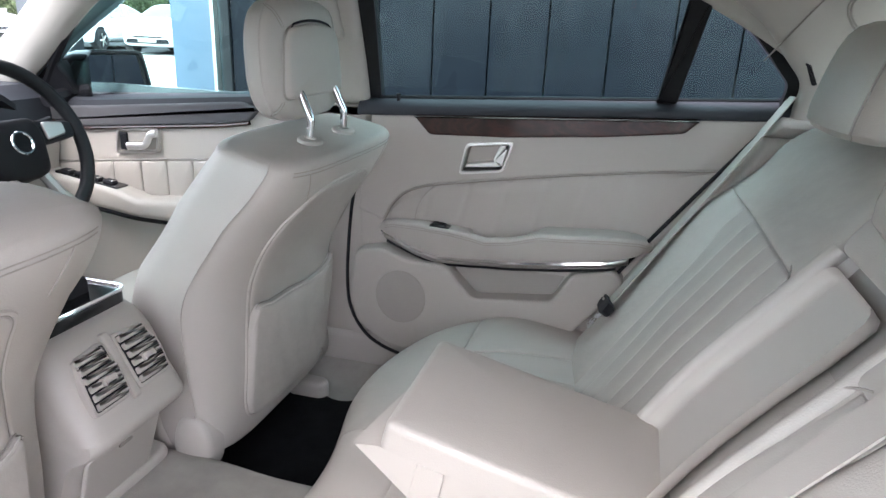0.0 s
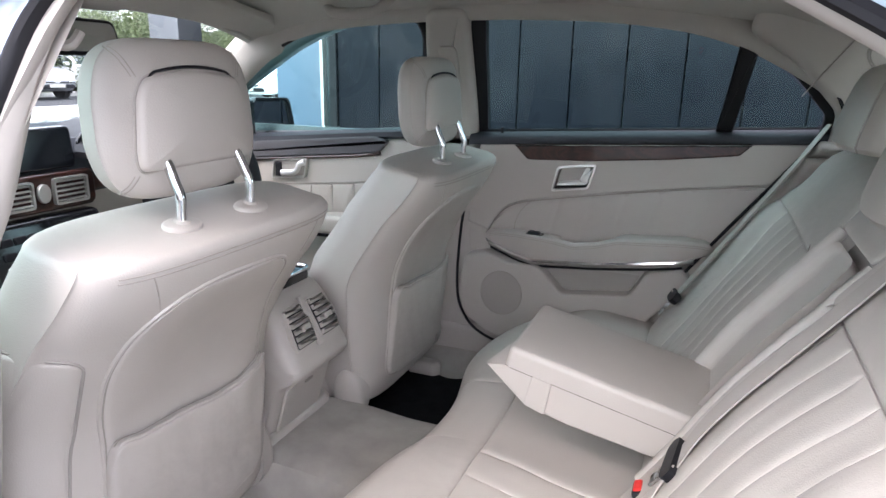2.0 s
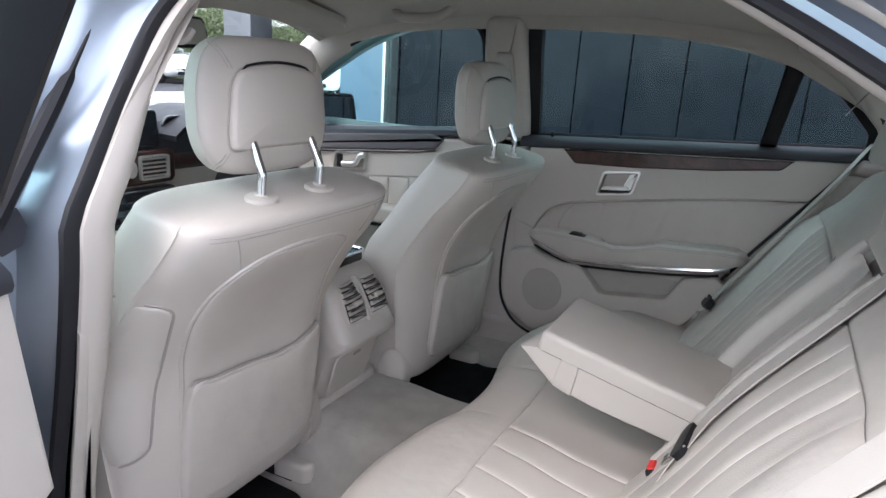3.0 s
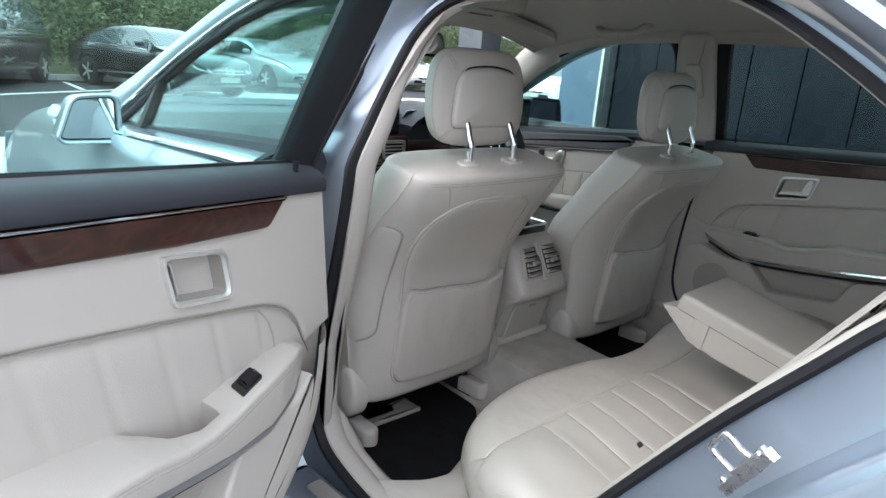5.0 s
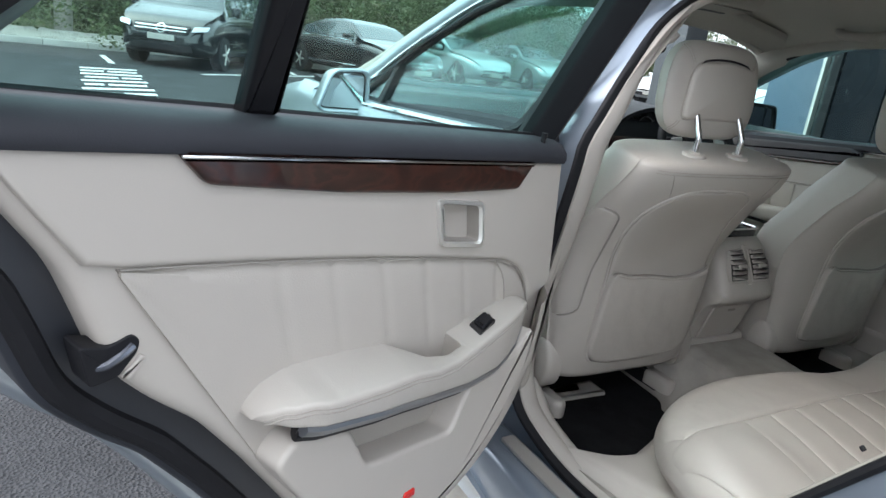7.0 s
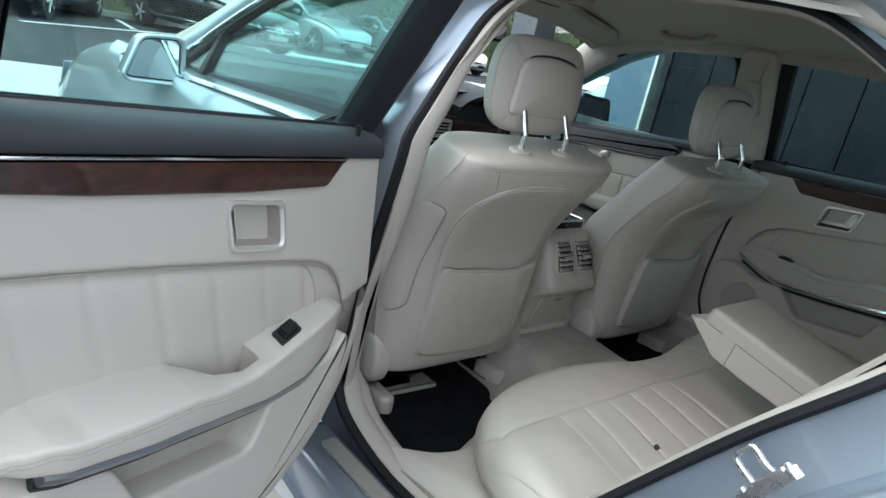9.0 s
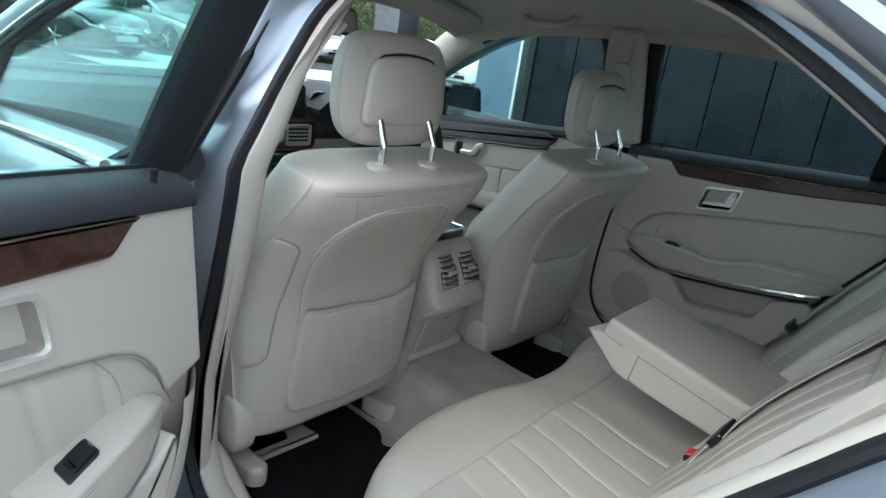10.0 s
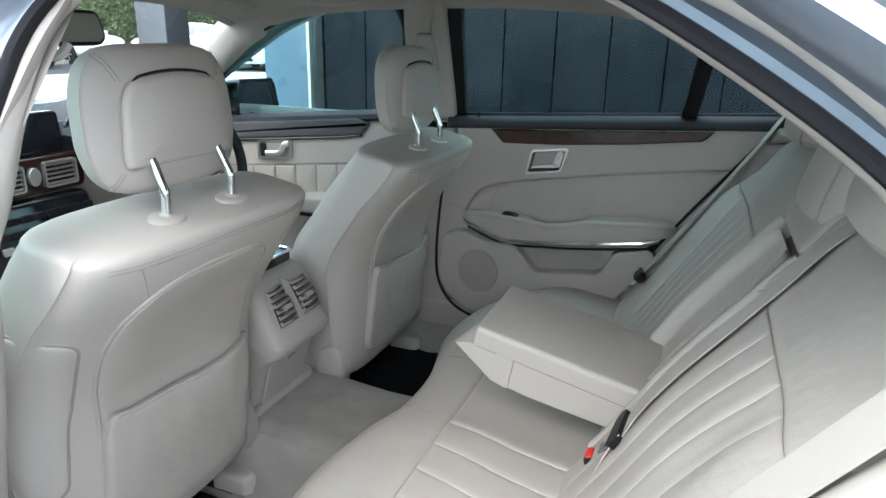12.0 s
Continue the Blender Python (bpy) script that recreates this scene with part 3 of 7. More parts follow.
part("coat_hook_base", pad(rrect(-0.072, 1.184, -0.044, 1.224, 0.010), 0.016, 0.050, 0.004, left_wall), TRIM, wall_l)
part("rear_pillar_trim", wall_pad(rpoly([(0.62, 1.290), (0.72, 1.222), (0.82, 1.140), (0.868, 1.02), (0.81, 0.93), (1.25, 0.93), (1.30, 1.20), (0.9, 1.33), (0.62, 1.33)], 0.02), 0.012, 0.045, 0.018, left_wall, steps=4), TRIM, wall_l, "cream rear pillar trim")
rail_l = bez([(-1.24, -0.765, 0.93), (-1.02, -0.722, 1.03), (-0.86, -0.675, 1.125), (-0.66, -0.612, 1.238), (-0.45, -0.575, 1.315), (-0.15, -0.560, 1.335), (0.2, -0.555, 1.342), (0.42, -0.560, 1.330), (0.58, -0.585, 1.298), (0.72, -0.615, 1.235), (0.85, -0.65, 1.13)], 6)
part("window_rail", tube(rail_l, [0.036 if p.x < -0.6 else 0.030 for p in rail_l], 12, up=(0, 1, 0), flat_z=0.62), LINER, wall_l, "beige roof rail trim")
sill_top = [(-1.3, 0.42), (-0.16, 0.43), (-0.12, 0.415), (-0.05, 0.365), (0.03, 0.345), (0.11, 0.338), (0.22, 0.342), (0.32, 0.352), (0.40, 0.40), (0.50, 0.44)]
sill_loops = [[left_wall(x, z, h) for h, z in ((0.012, 0.25), (0.095, 0.25), (0.093, interp(x, sill_top) - 0.030), (0.088, interp(x, sill_top) - 0.014), (0.077, interp(x, sill_top) - 0.004), (0.064, interp(x, sill_top)), (0.012, interp(x, sill_top)))] for x in lin(-1.3, 0.50, 60)]
part("rocker_trim", add_loops(bm_new(), sill_loops), TRIM, wall_l, "cream sill trim panel")
# wheel-arch trim beside the rear bench
part("bench_side_trim", wall_pad(rpoly([(0.31, 0.34), (0.425, 0.43), (0.53, 0.575), (0.69, 0.80), (0.79, 0.93), (0.825, 1.02), (1.0, 1.02), (1.0, 0.34)], 0.01), 0.012, 0.06, 0.03, left_wall, steps=4), TRIM, wall_l, "cream trim beside the rear bench")

# front windscreen header, windscreen
header = thing("windscreen", "clear windscreen under a beige roof header", "windscreen", kind="structure")


def screen_fn(f, v):
    y = f * interp(v, [(0, 0.60), (1, 0.76)])
    x = -0.70 - 0.62 * v + 0.10 * f * f
    z = 1.305 - 0.36 * v - 0.02 * f * f
    return Vector((x, y, z))


part("pane", grid(screen_fn, lin(-1, 1, 13), lin(0, 1, 7)), GLASS_CLEAR, header)
part("roof_header", tube([(-0.68, y, 1.300 - 0.03 * (y / 0.6) ** 2) for y in lin(-0.60, 0.60, 15)], 0.035, 10, flat_z=0.5), LINER, header, "beige roof header")

# sun visors, mirror, handles, overhead console
def lining_z(x, y):
    return liner_fn(x, y / 0.60).z


for s in (-1, 1):
    vis = thing("sun_visor", "beige fabric sun visor folded up against the headliner", "sun visor", group="sun visors")
    flap = rpoly([(-0.665, s * 0.12), (-0.485, s * 0.12), (-0.515, s * 0.47), (-0.545, s * 0.505), (-0.64, s * 0.50)], 0.035)
    part("visor_flap", pad(flap, 0.003, 0.017, 0.006, lambda u, v, h: Vector((u, v, lining_z(u, v) - h - 0.008 * smooth(u, -0.62, -0.49) * smooth(h, 0.0, 0.01))), steps=4), LINER, vis)
    part("visor_rod", tube([(-0.655, s * (0.10 + 0.44 * f), lining_z(-0.655, 0.10 + 0.44 * f) - 0.012) for f in lin(0, 1, 8)], 0.006, 8), TRIM, vis)
ohc = thing("overhead_console", "beige roof console between the sun visors", "roof console")
roof_at = lambda u, v, h: Vector((u, v, lining_z(u, v) - h))
part("console_body", pad(rpoly([(-0.66, -0.085), (-0.36, -0.105), (-0.33, -0.08), (-0.33, 0.08), (-0.36, 0.105), (-0.66, 0.085)], 0.03), -0.004, 0.036, 0.022, roof_at, steps=5), LINER, ohc)
part("lamp_lens", pad(rrect(-0.57, -0.06, -0.48, 0.06, 0.012), 0.034, 0.039, 0.002, roof_at), SATIN, ohc)
part("switch_row", pad(rrect(-0.46, -0.05, -0.42, 0.05, 0.008), 0.034, 0.040, 0.003, roof_at), BLACK, ohc)
rvm = thing("rear_view_mirror", "beige-cased rear view mirror under the windscreen header", "mirror")


def rvm_at(u, v, h):
    c, s = math.cos(radians(12)), math.sin(radians(12))
    return Vector((-0.60 - u * s + h * c - 0.22 * v, -0.062 + u * c + h * s, 1.219 + v))


part("mirror_case", pad(rpoly([(-0.125, -0.028), (-0.10, -0.042), (0.10, -0.042), (0.125, -0.028), (0.12, 0.032), (-0.12, 0.032)], 0.02), -0.035, 0.0, 0.006, rvm_at), BLACK, rvm)
part("mirror_glass", pad(rpoly([(-0.112, -0.024), (-0.095, -0.034), (0.095, -0.034), (0.112, -0.024), (0.108, 0.025), (-0.108, 0.025)], 0.015), -0.001, 0.003, 0.001, rvm_at), MIRROR, rvm)
part("mirror_stem", tube([(-0.63, -0.05, 1.222), (-0.655, -0.03, 1.255), (-0.68, -0.02, 1.30)], 0.012, 8), TRIM, rvm)


def grab(x0, x1, yy, zz, s):
    g = thing("grab_handle", "beige moulded grab handle on the roof rail above the window", "grab handle", group="roof grab handles")
    pts = bez([(x0, s * (yy + 0.03), zz + 0.012), (x0 + 0.025, s * (yy + 0.002), zz - 0.022), (x0 + 0.055, s * (yy - 0.012), zz - 0.036), (x1 - 0.055, s * (yy - 0.012), zz - 0.036), (x1 - 0.025, s * (yy + 0.002), zz - 0.022), (x1, s * (yy + 0.03), zz + 0.012)], 5)
    part("handle_bar", tube(pts, 0.013, 10), TRIM, g)
    for x in (x0, x1):
        part("handle_mount", pad(rrect(x - 0.03, -0.018, x + 0.03, 0.018, 0.015), -0.01, 0.016, 0.008, lambda u, v, h: Vector((u, s * (yy + 0.035 + v * 0.8 - h * 0.5), zz + 0.016 - v * 0.5 - h * 0.8))), TRIM, g)
    return g


grab(-0.365, -0.165, 0.455, 1.330, 1)

# ---- floor, tunnel, mats ----
floor_parts = thing("floor", "taupe carpeted car floor with a raised middle tunnel", "carpet", kind="structure")


def floor_z(x, y):
    z = 0.290 + 0.02 * smooth(x, 0.0, 0.25)
    t = 1 - smooth(abs(y), 0.125, 0.205)
    z += t * (0.135 - 0.03 * smooth(x, -0.1, 0.25))
    z += 0.045 * smooth(abs(y), 0.63, 0.69)
    return z


part("carpet", grid(lambda x, y: Vector((x, y, floor_z(x, y) + 0.0035 * noise.noise((x * 9, y * 9, 1)))), lin(-1.35, 0.45, 50), lin(-0.69, 0.69, 56), thick=(0, 0, -0.03)), CARPET, floor_parts)


def ramp_z(x, y, h):
    """The moulding climbs towards the bench and dips again at the sill."""
    return Vector((x, y, 0.27 + h + (h / 0.075) * 0.085 * smooth(x + 0.25 * (y + 0.55), 0.07, 0.27) * smooth(y, -0.705, -0.64)))


part("corner_trim", pad(rpoly([(0.0, -0.30), (0.030, -0.375), (0.062, -0.445), (0.098, -0.535), (0.112, -0.580), (0.092, -0.612), (0.02, -0.635), (0.02, -0.70), (0.46, -0.70), (0.46, -0.30)], 0.02, 6), 0.0, 0.075, 0.035, ramp_z, rings=16, steps=6), TRIM, floor_parts, "cream trim sweeping from the sill under the bench")
part("seat_crossbar", pad(rpoly([(-0.215, -0.60), (-0.180, -0.60), (-0.170, -0.36), (-0.235, -0.36), (-0.235, -0.42), (-0.205, -0.43)], 0.006), 0.27, 0.312, 0.006), CARPET, floor_parts, "carpeted cross member under the front seat")
part("underbody", pad(rrect(-1.9, -0.80, 1.9, 0.80, 0.1), 0.18, 0.255, 0.02), BLACK, floor_parts, "dark underbody")


def mat_on(name_label, outline, dz=0.006):
    o = [Vector(p) for p in outline]
    bm = bm_new()
    m = lambda u, v, h: Vector((u, v, floor_z(u, v) + h))
    pad(o, -0.004, dz + 0.006, 0.004, m, rings=6, bm=bm)
    return solo("floor_mat", bm, MAT, name_label, "floor mat", group="floor mats")


mat_on("black carpet floor mat in the rear passenger footwell", rpoly([(-0.36, -0.62), (-0.30, -0.66), (0.12, -0.635), (0.125, -0.56), (0.07, -0.42), (0.035, -0.26), (-0.02, -0.235), (-0.06, -0.27), (-0.10, -0.225), (-0.36, -0.21)], 0.03, 5))
mat_on("black carpet floor mat behind the driver's seat", rpoly([(-0.36, 0.62), (-0.28, 0.66), (-0.03, 0.55), (0.06, 0.60), (0.16, 0.58), (0.18, 0.28), (-0.01, 0.225), (-0.36, 0.205)], 0.03, 5))

# rear bulkhead, parcel shelf and rear window close the cabin
solo("parcel_shelf", pad(rrect(0.98, -0.66, 1.42, 0.66, 0.05), 0.94, 0.965, 0.01), LINER, "beige fabric parcel shelf behind the rear bench", "parcel shelf", kind="structure")
rw = thing("rear_window", "curved rear window with a dark rim", "window", kind="structure")
part("pane", grid(lambda f, v: Vector((1.06 + 0.52 * v - 0.06 * f * f, f * (0.56 + 0.08 * v), 1.30 - 0.30 * v - 0.03 * f * f)), lin(-1, 1, 9), lin(0, 1, 5)), GLASS, rw)
part("window_rim", tube([(1.06 + 0.52 * v - 0.06, s * (0.57 + 0.08 * v), 1.275 - 0.30 * v) for s, v in [(-1, f) for f in lin(0, 1, 6)] + [(1, f) for f in lin(1, 0, 6)]], 0.02, 6), BLACK, rw)
solo("seat_bulkhead", grid(lambda u, v: Vector((0.98 + 0.12 * v - 0.1 * (1 - v), u, 0.30 + 0.66 * v)), lin(-0.69, 0.69, 3), lin(0, 1, 3), thick=(0.02, 0, 0)), BLACK, "dark panel behind the rear bench", "bulkhead", kind="structure")

# ---- front seats ----
REAR = bez([(0.40, -0.116, 0), (0.46, -0.108, 0), (0.56, -0.097, 0), (0.66, -0.088, 0), (0.72, -0.072, 0), (0.80, -0.030, 0), (0.88, 0.022, 0), (0.92, 0.041, 0), (0.945, 0.047, 0), (0.97, 0.048, 0)], 4)
REAR = [(p.x, p.y) for p in REAR]


def seat_a(z):
    """Half width of the backrest at a height."""
    return interp(z, [(0.40, 0.222), (0.46, 0.234), (0.58, 0.246), (0.70, 0.252), (0.80, 0.250), (0.87, 0.247), (0.92, 0.242), (0.945, 0.236), (0.96, 0.232)])


def seat_b(z):
    return interp(z, [(0.40, 0.085), (0.55, 0.105), (0.75, 0.118), (0.86, 0.105), (0.945, 0.078)])


def seat_p(z):
    return interp(z, [(0.40, 4.4), (0.58, 3.5), (0.72, 2.9), (0.85, 3.0), (0.945, 4.2)])


def seat_lift(z):
    """How much the section climbs towards the front."""
    return 0.19 * smooth(z, 0.80, 0.94)


def seat_x(w, z):
    """The rear face of the backrest."""
    f = min(0.985, abs(w) / seat_a(z))
    p = seat_p(z)
    b = seat_b(z)
    hollow = 0.013 * (1 - min(1, (w / 0.15) ** 2)) ** 1.5 * smooth(z, 0.58, 0.74) * (1 - smooth(z, 0.80, 0.90))
    return interp(z, REAR) - b + b * (1 - f ** p) ** (1 / p) - hollow


def seat_ring(z, k=1.0, dz=0.0, n=72):
    p, b, rx = seat_p(z), seat_b(z), interp(z, REAR)
    out = []
    for i in range(n):
        t = 2 * math.pi * i / n
        c, si = math.cos(t), math.sin(t)
        w = seat_a(z) * math.copysign(abs(c) ** (2 / p), c)
        x = seat_x(w, z) if si > 0 else rx - b - b * abs(si) ** (2 / p)
        x = rx - b + (x - rx + b) * k
        out.append(Vector((x, w * k, z + dz + seat_lift(z) * (rx - x))))
    return out


def on_back(w, z, h):
    """A place on the rear face of the backrest, h proud of it."""
    x = seat_x(w, z)
    return Vector((x + h, w, z + seat_lift(z) * (interp(z, REAR) - x)))


HZ, HH = 1.097, 0.099


def head_k(z, p):
    f = min(0.999, abs((z - HZ) / HH))
    return (1 - f ** p) ** (1 / p)


def head_a(z):
    return 0.140 * head_k(z, 4.2) * interp(z, [(1.0, 0.93), (1.07, 1.0), (1.12, 0.99), (1.2, 0.90)])


def head_x(w, z):
    f = min(0.985, abs(w) / max(0.01, head_a(z)))
    return -0.064 - 0.06 * (z - HZ) + 0.034 * head_k(z, 4.0) * (1 - f ** 3.2) ** (1 / 3.2) - 0.25 * w * w


def headrest_ring(z, n=64):
    """Outline of the headrest at a height."""
    a = head_a(z)
    out = []
    for i in range(n):
        t = 2 * math.pi * i / n
        c, si = math.cos(t), math.sin(t)
        w = a * math.copysign(abs(c) ** (2 / 3.2 if si > 0 else 0.9), c)
        xc = -0.064 - 0.06 * (z - HZ) - 0.25 * w * w
        out.append(Vector((head_x(w, z) if si > 0 else xc - 0.045 * head_k(z, 4.0) * abs(si) ** 0.9, w, z)))
    return out


def on_headrest(w, z, h):
    return Vector((head_x(w, z) + h, w, z))


def lay(outline, fn, h):
    return [fn(p[0], p[1], h) for p in outline]


def sheet_pad(outline, h1, r, fn, upright=True, n=44, m=26, low=-0.003):
    """A smooth panel over an outline that each cross line meets twice; its rim falls back into the surface."""
    o = [Vector(p[:2]) for p in outline]
    ax = 1 if upright else 0
    lo, hi = min(p[ax] for p in o), max(p[ax] for p in o)

    def span(t):
        xs = []
        for a, b in zip(o, o[1:] + o[:1]):
            if (a[ax] - t) * (b[ax] - t) <= 0 and abs(a[ax] - b[ax]) > 1e-9:
                f = (t - a[ax]) / (b[ax] - a[ax])
                xs.append(a[1 - ax] + (b[1 - ax] - a[1 - ax]) * f)
        return min(xs), max(xs)
    rows = []
    for i in range(n + 1):
        t = lo + (hi - lo) * (0.5 - 0.5 * math.cos(math.pi * (0.015 + 0.97 * i / n)))
        s0, s1 = span(t)
        row = []
        for j in range(m + 1):
            f = 0.5 - 0.5 * math.cos(math.pi * j / m)
            c = s0 + (s1 - s0) * f
            edge = min(min(c - s0, s1 - c), min(t - lo, hi - t))
            k = max(0.0, min(1.0, edge / r))
            rise = low + (h1 - low) * math.sqrt(k * (2 - k))
            row.append(fn(c, t, rise) if upright else fn(t, c, rise))
        rows.append(row)
    bm = bm_new()
    vs = [[bm.verts.new(p) for p in row] for row in rows]
    for i in range(n):
        for j in range(m):
            q = (vs[i][j], vs[i][j + 1], vs[i + 1][j + 1], vs[i + 1][j])
            bm.faces.new(q if upright else q[::-1])
    return bm


def front_seat(label, outer_side):
    """A front seat about y = 0, with its back reclined as it stands."""
    st = thing("front_seat", label, "car seat", group="front seats")
    zt = 0.942
    loops = [seat_ring(0.42, 0.72, -0.020), seat_ring(0.42, 0.90, -0.018), seat_ring(0.42, 0.97, -0.010)] + [seat_ring(z) for z in lin(0.42, zt, 40)]
    for a in (22, 45, 68, 90):
        loops.append(seat_ring(zt, 1 - (1 - math.cos(radians(a))) * 0.12, 0.013 * math.sin(radians(a))))
    loops.append(seat_ring(zt, 0.70, 0.0145))
    loops.append(seat_ring(zt, 0.35, 0.015))
    back = part("backrest", add_loops(bm_new(), loops), LEATHER, st, "cream leather backrest", sharp=60)
    # rear panel with a map pocket in its lower half
    panel = bez([(-0.150, 0.676), (-0.162, 0.74), (-0.170, 0.80), (-0.160, 0.85), (-0.125, 0.884), (-0.06, 0.899), (0.03, 0.898), (0.075, 0.894), (0.102, 0.880), (0.112, 0.850), (0.128, 0.79), (0.150, 0.735), (0.165, 0.68), (0.168, 0.60), (0.160, 0.47), (0.10, 0.445), (0.0, 0.440), (-0.10, 0.445), (-0.146, 0.47), (-0.150, 0.58)], 5, True)
    panel = [Vector((p.x, p.y)) for p in panel]
    if area2(panel) < 0:
        panel.reverse()
    part("back_panel", sheet_pad(panel, 0.004, 0.005, on_back), LEATHER, back, "smooth cream rear panel", sharp=70)
    part("panel_piping", tube(lay(inset(panel, -0.003), on_back, 0.0002), 0.0032, 6, True), LEATHER, back, "raised edge of the rear panel")
    part("panel_groove", tube(lay(inset(panel, 0.0006), on_back, 0.0006), 0.0016, 5, True), TRIM_DARK, back)
    slack = lambda u, v, h: on_back(u, v, h + 0.007 * smooth(v, 0.50, 0.68) * (1 + noise.noise((u * 15, v * 11, 3))) + 0.0015 * noise.noise((u * 30, v * 18, 8)))
    pocket = bez([(-0.146, 0.676), (-0.10, 0.675), (-0.05, 0.672), (0.01, 0.667), (0.06, 0.663), (0.10, 0.664), (0.125, 0.671), (0.15, 0.676), (0.172, 0.677), (0.176, 0.60), (0.168, 0.47), (0.10, 0.446), (0.0, 0.441), (-0.10, 0.446), (-0.148, 0.47), (-0.152, 0.58)], 5, True)
    part("map_pocket", sheet_pad(pocket, 0.012, 0.007, slack, False), LEATHER_SOFT, back, "slack cream leather map pocket", sharp=70)
    part("pocket_hem", tube(lay(pocket[:41], slack, 0.0095), 0.0024, 6), LEATHER_SOFT, back)
    # thin taupe tube drawn as the shadow along the hem
    part("pocket_shadow_line", tube(lay([(p.x, p.y + 0.003) for p in pocket[:41]], slack, 0.003), 0.0009, 5), TRIM_DARK, back)
    part("pocket_fold", tube(lay([(p.x, p.y - 0.022) for p in pocket[2:39]], slack, 0.0105), 0.0010, 5), STITCH, back)
    # stitched double seam along the upper edge and short yoke seams
    for off in (0.0, 0.006):
        part("top_seam", tube([Vector((p.x, p.y, p.z)) for p in (on_back(w, 0.940 - off, 0.0003) for w in lin(-0.205, 0.205, 60))], 0.0008, 5), STITCH, back)
    for s in (-1, 1):
        part("yoke_seam", tube([on_back(s * (0.165 - 0.022 * f), 0.934 - 0.048 * f, 0.0002) for f in lin(0, 1, 10)], 0.0009, 5), STITCH, back)

        # side panel of the backrest: u towards the front, v up
        def on_side(u, z, h, s=s):
            p, b, a = seat_p(z), seat_b(z), seat_a(z)
            rx = interp(z, REAR)
            e = min(0.985, abs((b - u) / b))
            return Vector((rx - u, s * (a * (1 - e ** p) ** (1 / p) + h), z + seat_lift(z) * u))
        side = rpoly([(0.028, 0.838), (0.022, 0.70), (0.020, 0.575), (0.13, 0.545), (0.15, 0.80), (0.13, 0.845)], 0.022, 5)
        if s == outer_side:
            part("side_panel", pad(side, -0.006, 0.005, 0.005, on_side, rings=6, bulge=0.002), LEATHER, back, "cream side panel", sharp=70)
            part("side_piping", tube(lay(inset(side if area2(side) > 0 else side[::-1], -0.002), on_side, 0.0), 0.0022, 6, True), TRIM_DARK, back)
        part("recliner_cover", pad([(0.040 * math.cos(t), 0.058 * math.sin(t) * (1.2 if math.sin(t) > 0 else 1.0)) for t in lin(0, 2 * math.pi * 31 / 32, 32)], -0.02, 0.022, 0.014, lambda u, v, h: Vector((-0.165 + u, s * (0.222 + h), 0.430 + v)), rings=3, bulge=0.004, steps=4), TRIM, st, "rounded cream recliner cover")
        sleeve = part("post_sleeve", pad([(0.020 * math.cos(t), 0.029 * math.sin(t)) for t in lin(0, 2 * math.pi * 23 / 24, 24)], -0.012, 0.005, 0.004, lambda u, v, h: Vector((-0.008 + u, s * 0.067 + v, 0.968 - 0.19 * u + h)), rings=2, bulge=0.001), TRIM, st, "cream plastic headrest sleeve")
        part("sleeve_collar", pad([(0.010 * math.cos(t), 0.011 * math.sin(t)) for t in lin(0, 2 * math.pi * 15 / 16, 16)], 0.0, 0.009, 0.003, lambda u, v, h: Vector((-0.008 + u, s * 0.067 + v, 0.968 - 0.19 * u + h))), TRIM, sleeve)
    # headrest
    hl = [headrest_ring(HZ + HH * math.sin(radians(a))) for a in lin(-86, 86, 44)]
    hr = part("headrest", add_loops(bm_new(), hl, fan1=True), LEATHER, st, "cream leather headrest", sharp=70)
    inner = rpoly([(-0.100, 1.038), (0.100, 1.038), (0.103, 1.06), (0.094, 1.128), (0.080, 1.150), (0.0, 1.160), (-0.080, 1.150), (-0.094, 1.128), (-0.103, 1.06)], 0.020, 5)
    part("headrest_panel", pad(inner, -0.004, 0.010, 0.008, on_headrest, rings=8, bulge=0.004, steps=5), LEATHER, hr, "inset rear panel of the headrest", sharp=70)
    part("panel_joint", tube(lay(inset(inner if area2(inner) > 0 else inner[::-1], -0.001), on_headrest, 0.0005), 0.0019, 6, True), RECESS, hr, "groove round the headrest panel")
    lip = [on_headrest(w, 1.162 - 0.010 * (w / 0.08) ** 2 - 0.010 * max(0, abs(w) - 0.066) / 0.016, 0.002) for w in lin(-0.080, 0.080, 30)]
    # black bar adds the shadow along the panel's upper edge
    part("shadow_gap", tube(lip, [0.0008 + 0.0016 * math.sin(math.pi * i / 29) ** 0.4 for i in range(30)], 6), BLACK, hr, "black bar for the shadow above the headrest panel")
    for s in (-1, 1):
        for k in (0, 0.006):
            for za, zb, wa, wb in ((1.012, 1.034, 0.112, 0.100), (1.150, 1.184, 0.088, 0.104)):
                part("headrest_seam", tube([on_headrest(s * (wa + (wb - wa) * f + k), za + (zb - za) * f, 0.0002) for f in lin(0, 1, 8)], 0.0008, 5), STITCH, hr)
        part("headrest_post", tube(bez([(-0.008, s * 0.067, 0.960), (-0.008, s * 0.067, 0.985), (-0.007, s * 0.067, 1.005), (-0.016, s * 0.066, 1.026), (-0.024, s * 0.065, 1.044), (-0.034, s * 0.065, 1.062)], 5), 0.0066, 10), CHROME, st, "chromed steel headrest post")
    # cushion and base
    part("cushion", pad(rpoly([(-0.66, -0.24), (-0.24, -0.25), (-0.20, -0.20), (-0.20, 0.20), (-0.24, 0.25), (-0.66, 0.24)], 0.06), 0.40, 0.56, 0.05, rings=4, bulge=0.012, steps=5), LEATHER, st, "cream leather seat cushion")
